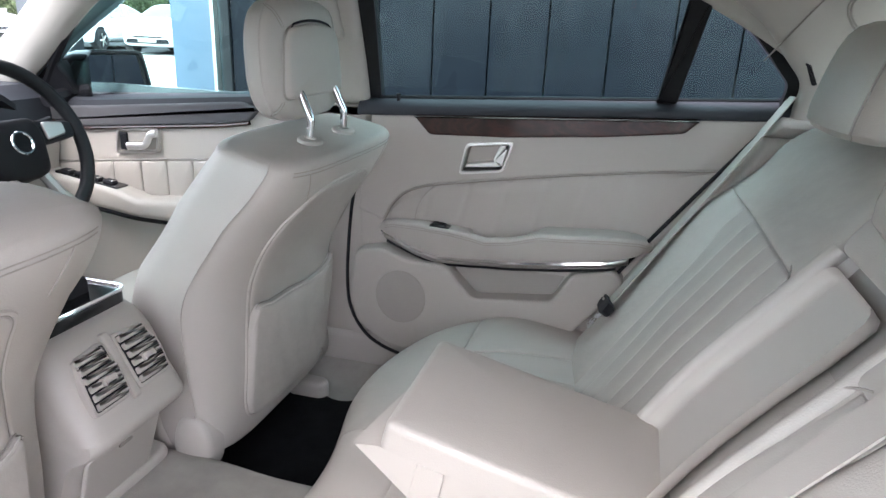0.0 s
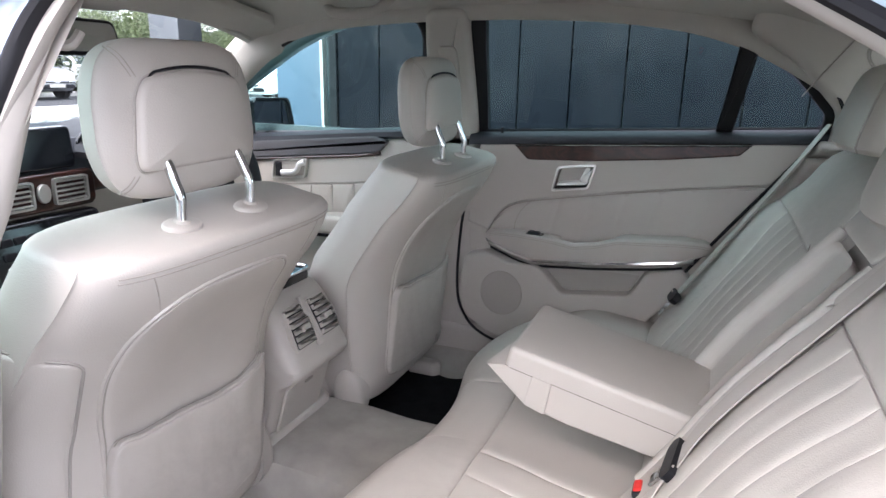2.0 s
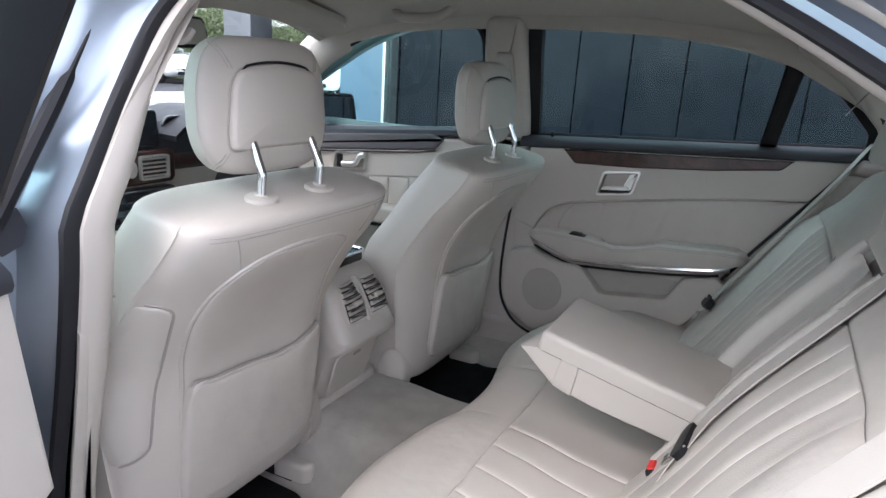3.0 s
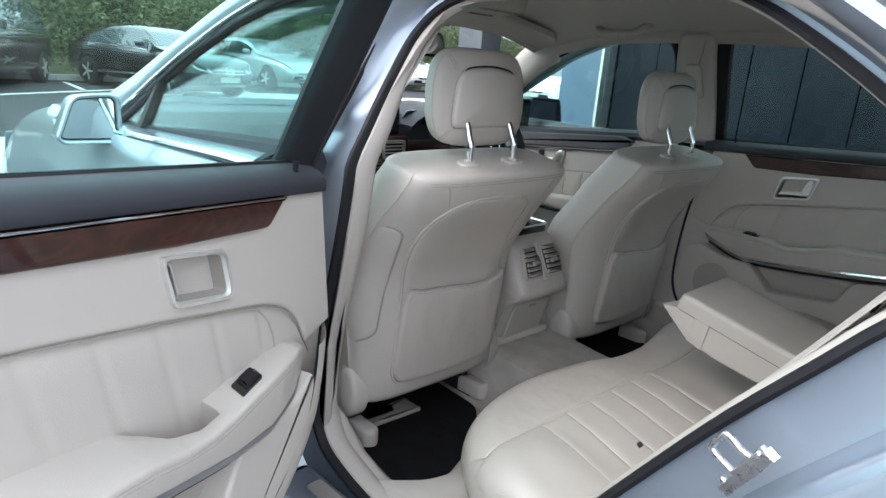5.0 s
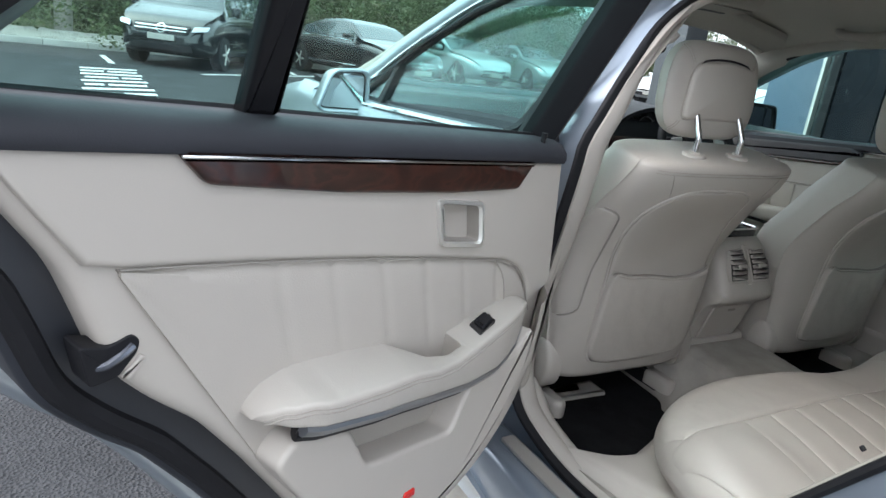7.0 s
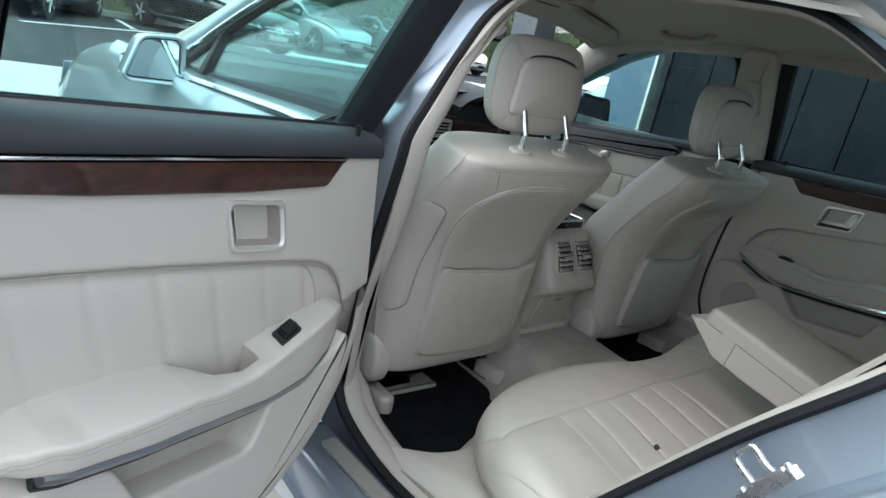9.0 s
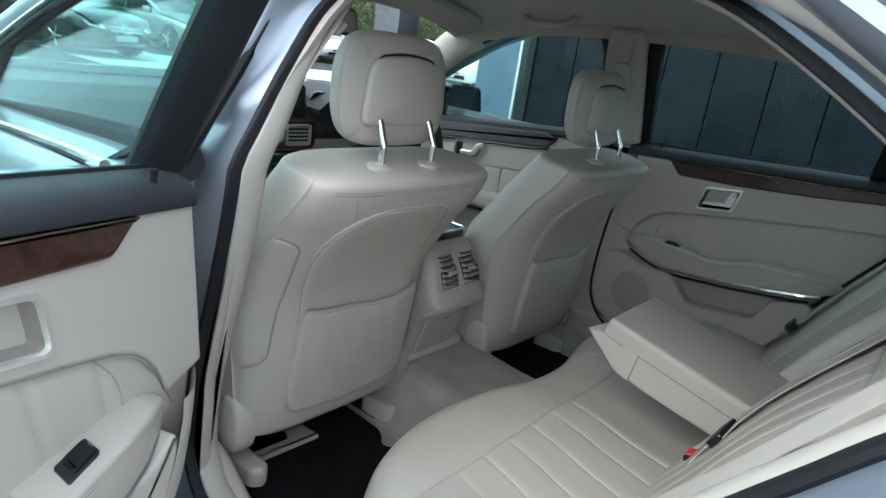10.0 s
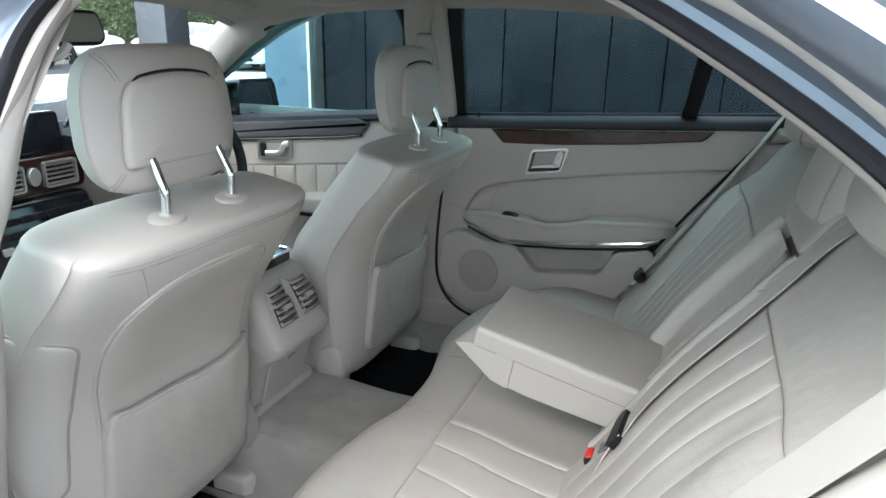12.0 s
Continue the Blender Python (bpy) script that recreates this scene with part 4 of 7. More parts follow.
    part("seat_base", pad(rrect(-0.64, -0.21, -0.30, 0.21, 0.03), 0.345, 0.42, 0.01), BLACK, st, "black metal seat base")
    part("back_skirt", pad(rrect(-0.30, -0.20, -0.15, 0.20, 0.02), 0.405, 0.43, 0.01), TRIM_DARK, st, "taupe plastic lower edge")
    for s in (-1, 1):
        part("seat_rail", box(-0.70, s * 0.19 - 0.020, 0.295, -0.15, s * 0.19 + 0.020, 0.335, 0.006), STEEL if s < 0 else BLACK, st, "steel seat rail")
        part("rail_cover", pad(rpoly([(-0.20, -0.024), (-0.12, -0.022), (-0.105, 0), (-0.12, 0.022), (-0.20, 0.024)], 0.01), 0.0, 0.04, 0.012, lambda u, v, h: Vector((u, s * 0.19 + v, 0.305 + h))), TRIM, st, "cream seat rail cap")
    return st


seat_l = front_seat("cream leather front passenger seat with a rear map pocket", -1)
seat_l.location = (0.0, -0.370, 0.0)
seat_r = front_seat("cream leather driver's seat, set further back, with a rear map pocket", 1)
seat_r.location = (0.045, 0.378, -0.006)

# ---- rear bench ----
bench = thing("rear_bench", "cream leather rear bench with fluted seats and folding middle armrest", "car seat")
cush = bez([(0.46, -0.715), (0.36, -0.70), (0.265, -0.655), (0.17, -0.57), (0.115, -0.45), (0.095, -0.31), (0.110, -0.17), (0.135, -0.06), (0.145, 0.06), (0.135, 0.18), (0.108, 0.31), (0.118, 0.45), (0.17, 0.58), (0.255, 0.665), (0.36, 0.70), (0.46, 0.715), (0.62, 0.70), (0.66, 0.5), (0.66, 0.0), (0.66, -0.5), (0.62, -0.70)], 5, True)
CUSH_EDGE = [(p.x, p.y) for p in cush]


def edge_gap(x, y):
    """Distance from the bench cushion's outline; 0 outside it."""
    best, inside = 1.0, False
    for (ax, ay), (bx, by) in zip(CUSH_EDGE, CUSH_EDGE[1:] + CUSH_EDGE[:1]):
        dx, dy = bx - ax, by - ay
        f = max(0.0, min(1.0, ((x - ax) * dx + (y - ay) * dy) / (dx * dx + dy * dy + 1e-12)))
        best = min(best, math.hypot(x - ax - dx * f, y - ay - dy * f))
        if (ay > y) != (by > y) and x < ax + dx * (y - ay) / dy:
            inside = not inside
    return best if inside else 0.0


def cush_top(x, y):
    z = 0.506 + 0.016 * smooth(x, 0.10, 0.27) - 0.020 * smooth(x, 0.34, 0.55)
    z -= 0.010 * math.exp(-(((y - 0.03) / 0.12) ** 4))
    z += 0.016 * smooth(abs(y), 0.46, 0.58) * smooth(x, 0.24, 0.36)
    return z


def cush_z(x, y):
    k = 1 - min(1.0, edge_gap(x, y) / 0.060)
    return cush_top(x, y) - 0.060 * (1 - math.sqrt(max(0.0, 1 - k * k)))


def on_cush(x, y, h):
    return Vector((x, y, cush_z(x, y) + h))


def front_x(y):
    """Where the cushion's front edge lies at y."""
    xs = []
    for (ax, ay), (bx, by) in zip(CUSH_EDGE, CUSH_EDGE[1:] + CUSH_EDGE[:1]):
        if (ay - y) * (by - y) <= 0 and abs(ay - by) > 1e-9:
            xs.append(ax + (bx - ax) * (y - ay) / (by - ay))
    return min(xs)


def on_base(x, y, h):
    return Vector((x, y, cush_top(x, y) + h))


base_bm = pad(cush, -0.072, -0.0015, 0.060, on_base, rings=14, steps=9, back=False)
cush_o = [p.xy for p in (cush if area2(cush) > 0 else cush[::-1])]
add_loops(base_bm, [[on_base(p.x, p.y, h) for p in inset(cush_o, d)] for d, h in ((0.0, -0.072), (0.004, -0.086), (0.014, -0.098), (0.030, -0.104), (0.034, -0.21))], True, False)
base = part("cushion", base_bm, LEATHER, bench, "cream leather bench cushion")
part("bench_plinth", pad(inset(cush_o, -0.010), 0.27, 0.352, 0.03, steps=4), CARPET, bench, "carpeted plinth under the cushion")
SEAM_X = 0.283
IN_Y = {-1: [(0.10, -0.030), (0.16, -0.048), (0.28, -0.090), (0.41, -0.123), (0.60, -0.135)], 1: [(0.10, 0.178), (0.16, 0.175), (0.28, 0.166), (0.41, 0.160), (0.60, 0.155)]}
OUT_Y = [(0.28, 0.480), (0.43, 0.522), (0.60, 0.556)]
for s in (-1, 1):
    inner = lambda x, s=s: abs(interp(x, IN_Y[s]))
    ends = lin(inner(0.18), 0.640, 22)
    roll = [(front_x(s * y) + 0.004, s * y) for y in ends] + [(SEAM_X + 0.004 * smooth(y, 0.50, 0.64), s * y) for y in ends[::-1]]
    part("front_roll", sheet_pad(roll, 0.005, 0.014, on_cush, True, 60, 30, 0.0), LEATHER_SOFT, base, "padded front roll wrapped over the edge", sharp=75)
    ends = lin(0.482, 0.690, 16)
    wing = [(max(SEAM_X + 0.004 * smooth(y, 0.50, 0.64), front_x(s * y) + 0.004), s * y) for y in ends] + [(interp(y, [(0.482, 0.287), (0.522, 0.43), (0.556, 0.60)]), s * y) for y in ends[::-1]]
    part("side_pad", sheet_pad(wing, 0.005, 0.014, on_cush, True, 40, 34, 0.0), LEATHER, base, "padded outer side", sharp=75)
    for k in range(5):
        xs = lin(SEAM_X, 0.585, 8)
        rows = [(x, inner(x) + (interp(x, OUT_Y) - inner(x)) * k / 5, inner(x) + (interp(x, OUT_Y) - inner(x)) * (k + 1) / 5) for x in xs]
        flute = [(x, s * a) for x, a, b in rows] + [(x, s * b) for x, a, b in rows[::-1]]
        part("flute", sheet_pad(flute, 0.0042, 0.016, on_cush, False, 30, 20, 0.0004), LEATHER, base, sharp=75)
for x0, x1, nm in ((0.0, SEAM_X, "middle_front_pad"), (SEAM_X, 0.585, "middle_pad")):
    xs = lin(max(x0, 0.152), x1, 10)
    mid = [(x, interp(x, IN_Y[-1])) for x in xs] + [(x, interp(x, IN_Y[1])) for x in xs[::-1]]
    part(nm, sheet_pad(mid, 0.005, 0.014, on_cush, False, 30, 26, 0.0), LEATHER, base, "flat middle pad", sharp=75)

# backrest: u across (y), v up along it, h forwards of its face
BO = Vector((0.580, 0.0, 0.60))
BU, BN = Vector((0.54, 0, 0.842)), Vector((-0.842, 0, 0.54))


def on_rest(y, v, h):
    a = abs(y)
    curve = -0.010 * smooth(v, 0.34, 0.42) - 0.050 * smooth(v, 0.44, 0.57) ** 2
    curve += 0.020 * smooth(a, 0.44, 0.56) * (1 - smooth(v, 0.28, 0.40)) - 0.035 * smooth(a, 0.60, 0.70) ** 2
    curve += 0.006 * math.exp(-((v - 0.16) / 0.09) ** 2) * (1 - smooth(a, 0.40, 0.50)) - 0.005 * math.exp(-((v - 0.338) / 0.045) ** 2)
    return BO + Vector((0, y, 0)) + BU * v + BN * (h + curve)


rest_bm = grid(lambda y, v: on_rest(y, v, -0.001 if abs(y) > 0.118 or v > 0.41 else -0.030), lin(-0.70, 0.70, 57), lin(-0.14, 0.545, 36), thick=BN * -0.10)
rest = part("backrest", rest_bm, LEATHER, bench, "cream leather rear backrest")


def fan(f, v):
    """Flute line f of 0 to 1 across one seat back; it leans outwards near its top."""
    return 0.128 + 0.335 * f + (0.016 + 0.012 * f) * smooth(v, 0.16, 0.34) ** 1.5


for s in (-1, 1):
    vs = lin(-0.12, 0.338, 14)
    for k in range(5):
        flute = [(s * fan(k / 5, v), v) for v in vs] + [(s * fan((k + 1) / 5, v), v) for v in vs[::-1]]
        part("flute", sheet_pad(flute, 0.0044, 0.018, on_rest, True, 44, 20, 0.0006), LEATHER, rest, sharp=75)
    wing = [(s * fan(1, v), v) for v in vs] + [(s * interp(v, [(-0.12, 0.690), (0.20, 0.690), (0.34, 0.665)]), v) for v in vs[::-1]]
    part("side_bolster", sheet_pad(wing, 0.006, 0.026, on_rest, True, 44, 28, 0.0006), LEATHER_SOFT, rest, "padded outer bolster", sharp=75)
    ys = lin(0.120, 0.672, 16)
    up = [(s * y, 0.3385 + 0.002 * math.sin(6 * y)) for y in ys] + [(s * y, interp(y, [(0.12, 0.540), (0.50, 0.535), (0.60, 0.49), (0.672, 0.40)])) for y in ys[::-1]]
    part("shoulder_pad", sheet_pad(up, 0.005, 0.018, on_rest, False, 50, 30, 0.0006), LEATHER_SOFT, rest, "smooth shoulder pad", sharp=75)
    part("pinch_seam", tube([on_rest(s * (0.122 + 0.036 * f * f), 0.318 + 0.030 * f, 0.004) for f in lin(0, 1, 8)], 0.0013, 5), STITCH, rest)
part("armrest_recess", pad(rrect(-0.114, -0.05, 0.114, 0.405, 0.012), -0.052, -0.026, 0.004, on_rest), RECESS, rest, "darkened cream recess behind the armrest")
part("recess_lid", sheet_pad(rrect(-0.050, -0.02, 0.108, 0.385, 0.02), -0.020, 0.008, on_rest, True, 20, 14), TRIM, rest, "smooth hatch lid in the recess", sharp=75)
for s in (-1, 1):
    part("recess_edge", tube([on_rest(s * 0.121, v, -0.004) for v in lin(-0.05, 0.40, 24)], 0.012, 10), LEATHER, rest, "rounded edge of the recess")
part("middle_top_pad", sheet_pad(rrect(-0.118, 0.402, 0.118, 0.540, 0.02), 0.006, 0.018, on_rest, True, 20, 26, 0.0), LEATHER, rest, "middle shoulder pad", sharp=75)


def rear_headrest(y, zc, w, label):
    """A rear headrest standing on the backrest's top."""
    hd = thing("rear_headrest", label, "headrest", group="rear headrests")
    loops = []
    prof = [(-0.076, 0.50), (-0.073, 0.76), (-0.064, 0.92), (-0.045, 0.99), (-0.02, 1.0), (0.01, 1.0), (0.035, 0.97), (0.056, 0.89), (0.069, 0.75), (0.076, 0.50), (0.078, 0.20)]
    for dz, k in prof:
        ring = []
        for i in range(40):
            t = 2 * math.pi * i / 40
            c, si = math.cos(t), math.sin(t)
            yy = w * math.copysign(abs(c) ** 0.66, c) * (0.55 + 0.45 * k)
            xx = 0.062 * math.copysign(abs(si) ** 0.75, si) * k
            ring.append(Vector((0.878 + 0.25 * dz + xx + 0.35 * yy * yy, y + yy, zc + dz)))
        loops.append(ring)
    pad_ob = part("headrest_pad", add_loops(bm_new(), loops), LEATHER, hd, "cream leather headrest pad")
    for s in (-1, 1):
        part("headrest_seam", tube([(0.878 + 0.25 * dz - 0.062 * k * 0.80 + 0.03 * w, y + s * w * 0.80 * (0.55 + 0.45 * k), zc + dz) for dz, k in prof[1:9]], 0.0016, 5), STITCH, pad_ob)
        part("headrest_post", tube([(0.925, y + s * 0.05, 0.95), (0.915, y + s * 0.05, zc - 0.06)], 0.006, 8), CHROME, hd)
    return hd


rear_headrest(0.350, 1.112, 0.145, "cream leather rear headrest beside the rear pillar")
rear_headrest(0.0, 1.045, 0.115, "low cream leather headrest in the middle of the bench")
rear_headrest(-0.375, 1.112, 0.145, "cream leather rear headrest beside the open door")

# folding middle armrest, lowered
arm = thing("centre_armrest", "cream leather folding armrest, lowered over the bench", "armrest")
AO = Vector((0.335, 0.012, 0.730))
AX = Vector((0.975, 0, -0.222))
AZ = Vector((0.222, 0, 0.975))


def on_arm(u, y, h):
    return AO + AX * u + Vector((0, y, 0)) + AZ * h


lid = rrect(-0.004, -0.114, 0.362, 0.114, 0.012, 5)
part("lid_gap", pad(inset(lid, 0.003), -0.0365, -0.030, 0.001, on_arm), BLACK, arm, "dark gap under the armrest lid")
part("lid", pad(lid, -0.034, 0.002, 0.010, on_arm, rings=7, bulge=0.003, steps=5), LEATHER, arm, "padded leather lid")
part("rear_gap", pad(rrect(0.363, -0.110, 0.378, 0.110, 0.004), -0.06, -0.012, 0.003, on_arm), BLACK, arm, "black gap behind the lid")


def arm_wedge(u, h):
    return AO + AX * u + AZ * h


body = []
for y in (-0.110, -0.106, 0.106, 0.110):
    k = 0.004 if abs(y) > 0.108 else 0.0
    jut = 0.5 - y / 0.22
    prof = [(-0.004 - 0.006 * jut + k, -0.036), (-0.004 - 0.032 * jut + k, -0.046), (0.045, -0.092 + k), (0.12, -0.096 + k), (0.30, -0.088 + k), (0.378, -0.074), (0.378, -0.036), (0.15, -0.036)]
    body.append([arm_wedge(u, h) + Vector((0, y, 0)) for u, h in prof])
part("armrest_body", add_loops(bm_new(), body), TRIM, arm, "pale moulded armrest body")
part("pull_strap", pad(rpoly([(0.045, -0.034), (0.078, -0.034), (0.082, -0.092), (0.045, -0.088)], 0.003), 0.110, 0.1145, 0.001, lambda u, h, d: arm_wedge(u, h) + Vector((0, -d, 0))), LEATHER, arm, "sewn pull strap")
for s in (-1, 1):
    part("armrest_hinge", pad([(0.362 + 0.018 * math.cos(t), -0.05 + 0.018 * math.sin(t)) for t in lin(0, 2 * math.pi * 15 / 16, 16)], 0.106, 0.118, 0.004, lambda u, h, d, s=s: arm_wedge(u, h) + Vector((0, s * d, 0))), BLACK, arm, "black hinge cap")


# ---- seat belts and buckles ----
def belt(path, width, across, label, tongue=None):
    b = thing("seat_belt", label, "seat belt", group="rear seat belts")
    pts = bez(path, 8)
    loops = []
    for i, p in enumerate(pts):
        t = (pts[min(i + 1, len(pts) - 1)] - pts[max(i - 1, 0)]).normalized()
        ac = Vector(across)
        ac = (ac - t * ac.dot(t)).normalized()
        n = t.cross(ac)
        hw, th = width / 2, 0.0011
        loops.append([p - ac * hw - n * th, p - ac * hw + n * th, p + ac * hw + n * th, p + ac * hw - n * th])
    web = part("webbing", add_loops(bm_new(), loops), WEBBING, b, "cream woven belt webbing")
    if tongue is not None:
        p, t, ac = Vector(tongue[0]), Vector(tongue[1]).normalized(), Vector(across)
        ac = (ac - t * ac.dot(t)).normalized()
        n = t.cross(ac)
        m = lambda u, v, h: p + ac * u + t * v + n * h
        part("tongue", pad(rpoly([(-0.036, -0.012), (0.036, -0.012), (0.040, 0.006), (0.028, 0.016), (-0.028, 0.016), (-0.040, 0.006)], 0.006), -0.009, 0.009, 0.004, m), BLACK, b, "black plastic belt tongue")
        for u in (-0.009, 0.009):
            part("tongue_blade", pad(rrect(u - 0.004, 0.012, u + 0.004, 0.058, 0.003), -0.0016, 0.0016, 0.0008, m), STEEL, b)
        part("tongue_tip", pad(rrect(-0.013, 0.048, 0.013, 0.058, 0.003), -0.0016, 0.0016, 0.0008, m), STEEL, b)
    return b


belt([(0.835, 0.664, 1.06), (0.79, 0.656, 0.985), (0.70, 0.622, 0.850), (0.562, 0.562, 0.650)], 0.044, (0.0, 0.95, 0.05), "cream seat belt hanging by the driver's side rear seat", ((0.555, 0.560, 0.640), (-0.55, -0.15, -0.80)))
belt([(0.555, 0.560, 0.638), (0.548, 0.60, 0.59), (0.530, 0.645, 0.53)], 0.045, (-0.35, 0.9, 0.1), "short lower end of a cream seat belt beside the bench")
mid_belt = [tuple(on_rest(-0.200, v, 0.012)) for v in (0.50, 0.45, 0.38, 0.30, 0.20, 0.12)]
belt(mid_belt + [(0.606, -0.198, 0.655)], 0.046, (0.0, 1.0, 0.0), "cream middle seat belt lying down the backrest", ((0.602, -0.195, 0.648), (-0.50, 0.25, -0.82)))
belt([(0.604, -0.205, 0.650), (0.582, -0.222, 0.60), (0.560, -0.250, 0.52)], 0.040, (0.35, 0.9, 0.1), "lower end of the cream middle seat belt")
belt([(0.840, -0.662, 1.06), (0.79, -0.655, 0.985), (0.69, -0.640, 0.835), (0.57, -0.625, 0.665), (0.53, -0.625, 0.56)], 0.047, (0.30, -0.9, 0.3), "cream seat belt hanging beside the open door")


def buckle(x, y, z, label, lean):
    b = thing("belt_buckle", label, "belt buckle", group="rear belt buckles")
    m = lambda u, v, h: Vector((x, y, z)) + Vector((-0.35, 0, 0.94)) * h + Vector((0.94, 0, 0.35)) * v + Vector((0, 1, 0)) * u
    part("buckle_body", pad(rrect(-0.019, -0.012, 0.019, 0.012, 0.006), -0.04, 0.012, 0.005, m), BLACK, b, "black buckle housing")
    part("release_button", pad(rrect(-0.014, -0.009, 0.014, 0.004, 0.004), 0.004, 0.015, 0.003, m), RED, b, "red release button")
    return b


buckle(0.562, -0.166, 0.566, "black belt buckle with a red button between the seat pads", 0)
buckle(0.552, -0.228, 0.532, "black belt buckle with a red button sunk beside the cushion", 0)
buckle(0.528, 0.16, 0.535, "black belt buckle with a red button behind the armrest", 0)
solo("anchor_cap", pad([(0.0038 * math.cos(t), 0.0038 * math.sin(t)) for t in lin(0, 2 * math.pi * 11 / 12, 12)], -0.006, 0.002, 0.002, lambda u, v, h: Vector((0.529, -0.591, 0.652)) + Vector((0, u, 0)) + BU * v + BN * h), BLACK, "small black plastic cap at the cushion's rear edge", "cap")

# ---- rear doors: u along the door to its rear, h into the cabin, z up ----
def belt_lo(u):
    return 0.966 + 0.058 * u


def armrest_loops(top, low, out, us, q):
    loops = []
    for u in us:
        zt, zb, ho = interp(u, top), interp(u, low), interp(u, out)
        o = rrect(-0.03, zb, ho, zt, min(0.016, (zt - zb) * 0.42), 4)
        loops.append([q(u, p.y, p.x) for p in o])
    return loops


def rear_door(sgn, label, opened):
    dr = thing("rear_door", label, "car door", group="rear doors")

    def q(u, z, h):
        return Vector((u, sgn * h, z))

    def win(u, z, h):
        return Vector((u, sgn * ((-0.055 if opened else -0.022) + 0.56 * (z - 0.99) + h), z))

    trim = rpoly([(-0.012, 0.96), (-0.034, 0.74), (-0.029, 0.69), (-0.021, 0.63), (-0.007, 0.567), (0.036, 0.498), (0.09, 0.450), (0.16, 0.415), (0.24, 0.398), (0.38, 0.405), (0.47, 0.48), (0.575, 0.625), (0.645, 0.712), (0.70, 0.760), (0.737, 0.800), (0.757, 0.857), (0.775, 0.905), (0.83, 0.985), (0.85, 1.015)], 0.02)
    if not opened:
        trim = rpoly([(-0.012, 0.96), (-0.045, 0.72), (-0.055, 0.54), (-0.035, 0.455), (0.04, 0.405), (0.20, 0.385), (0.38, 0.405), (0.47, 0.48), (0.575, 0.625), (0.645, 0.712), (0.70, 0.760), (0.737, 0.800), (0.757, 0.857), (0.775, 0.905), (0.83, 0.985), (0.85, 1.015)], 0.02)
    big = [Vector((max(p.x, -0.064), min(p.y, belt_lo(p.x) - 0.004))) for p in inset(trim if area2(trim) > 0 else trim[::-1], -0.060)]
    shell = part("door_shell", pad(big, -0.15, -0.045, 0.01, q), SHELL_DARK, dr, "dark inner door shell")
    out_skin = [Vector((max(p.x, -0.075), min(p.y, belt_lo(p.x) + 0.004))) for p in inset(big, -0.022)]
    part("outer_skin", pad(out_skin, -0.20, -0.15, 0.012, q, steps=3), PAINT, shell, "blue-grey outer door skin")
    part("weatherstrip", tube([q(p.x, p.y, -0.046) for p in inset(big, 0.020) if p.y < 0.965], 0.013, 8), RUBBER, shell, "black rubber weatherstrip")
    ho = rpoly([(0.202, 0.846), (0.216, 0.918), (0.323, 0.930), (0.304, 0.861)], 0.012, 4)
    hi = rpoly([(0.210, 0.855), (0.223, 0.911), (0.315, 0.923), (0.299, 0.868)], 0.009, 4)
    if area2(ho) < 0:
        ho.reverse(), hi.reverse()
    card = part("door_card", pierce(pad(trim, -0.05, 0.0, 0.014, q, steps=4), inset(hi, -0.003), 0.0, q), TRIM, dr, "cream moulded door card")
    seam = bez([(0.018, 0.70), (0.033, 0.728), (0.048, 0.758), (0.078, 0.789), (0.118, 0.807), (0.16, 0.817), (0.30, 0.842), (0.45, 0.866), (0.60, 0.887), (0.735, 0.903)], 6)
    upper = [Vector((u, belt_lo(u) - 0.002)) for u in lin(0.835, -0.005, 12)] + [Vector((-0.038, 0.74))] + [Vector((p.x, p.y + 0.002)) for p in seam[4:]] + [Vector((0.765, 0.912))]
    part("upper_panel", pierce(pad(upper, -0.01, 0.010, 0.006, q), inset(hi, -0.003), 0.010, q), TRIM, card, "smooth cream upper panel")
    # fluted leather insert under the seam
    seam_xz = [(p.x, p.y) for p in seam]
    creases = [0.152, 0.236, 0.322, 0.403, 0.485, 0.561]

    def insert_fn(u, f):
        z0, z1 = interp(u, [(0.022, 0.69), (0.07, 0.64), (0.575, 0.64), (0.735, 0.898)]), interp(u, seam_xz) - 0.002
        z = z0 + (z1 - z0) * f
        h = 0.0055 - sum(0.0021 * math.exp(-((u - c + 0.25 * (0.85 - z)) / 0.006) ** 2) for c in creases) + 0.0012 * noise.noise((u * 9, f * 3, 4))
        return q(u, z0 + (z1 - z0) * f, h - 0.006 * smooth(f, 0.95, 1.0))
    part("leather_insert", grid(insert_fn, lin(0.022, 0.733, 165), lin(0, 1, 14), thick=q(0, 0, -0.01)), LEATHER, card, "fluted cream leather insert")
    part("insert_seam", tube([q(p.x, p.y, 0.0068) for p in seam], 0.0010, 6), TRIM_DARK, card, "recessed seam over the leather insert")
    part("insert_front_seam", tube(bez([q(0.146, 0.813, 0.0062), q(0.120, 0.784, 0.0062), q(0.106, 0.750, 0.0062), q(0.104, 0.72, 0.0062)], 5), 0.0012, 6), STITCH, card, "stitched seam near the insert's front")
    part("rear_strip_seam", tube([q(0.735 - 0.16 * f, 0.902 - 0.25 * f, 0.0005) for f in lin(0, 1, 8)], 0.0008, 6), TRIM_DARK, card)
    # belt rail
    cap = []
    for u in lin(0.0 if opened else -0.035, 0.875, 16):
        z0 = belt_lo(u)
        cap.append([q(u, z0 + dz, hh) for dz, hh in ((-0.003, -0.06), (-0.003, 0.016), (0.003, 0.0185), (0.014, 0.017), (0.026, 0.006), (0.032, -0.012), (0.034, -0.06))])
    part("belt_rail", add_loops(bm_new(), cap), ANTHRACITE, dr, "anthracite soft belt rail")
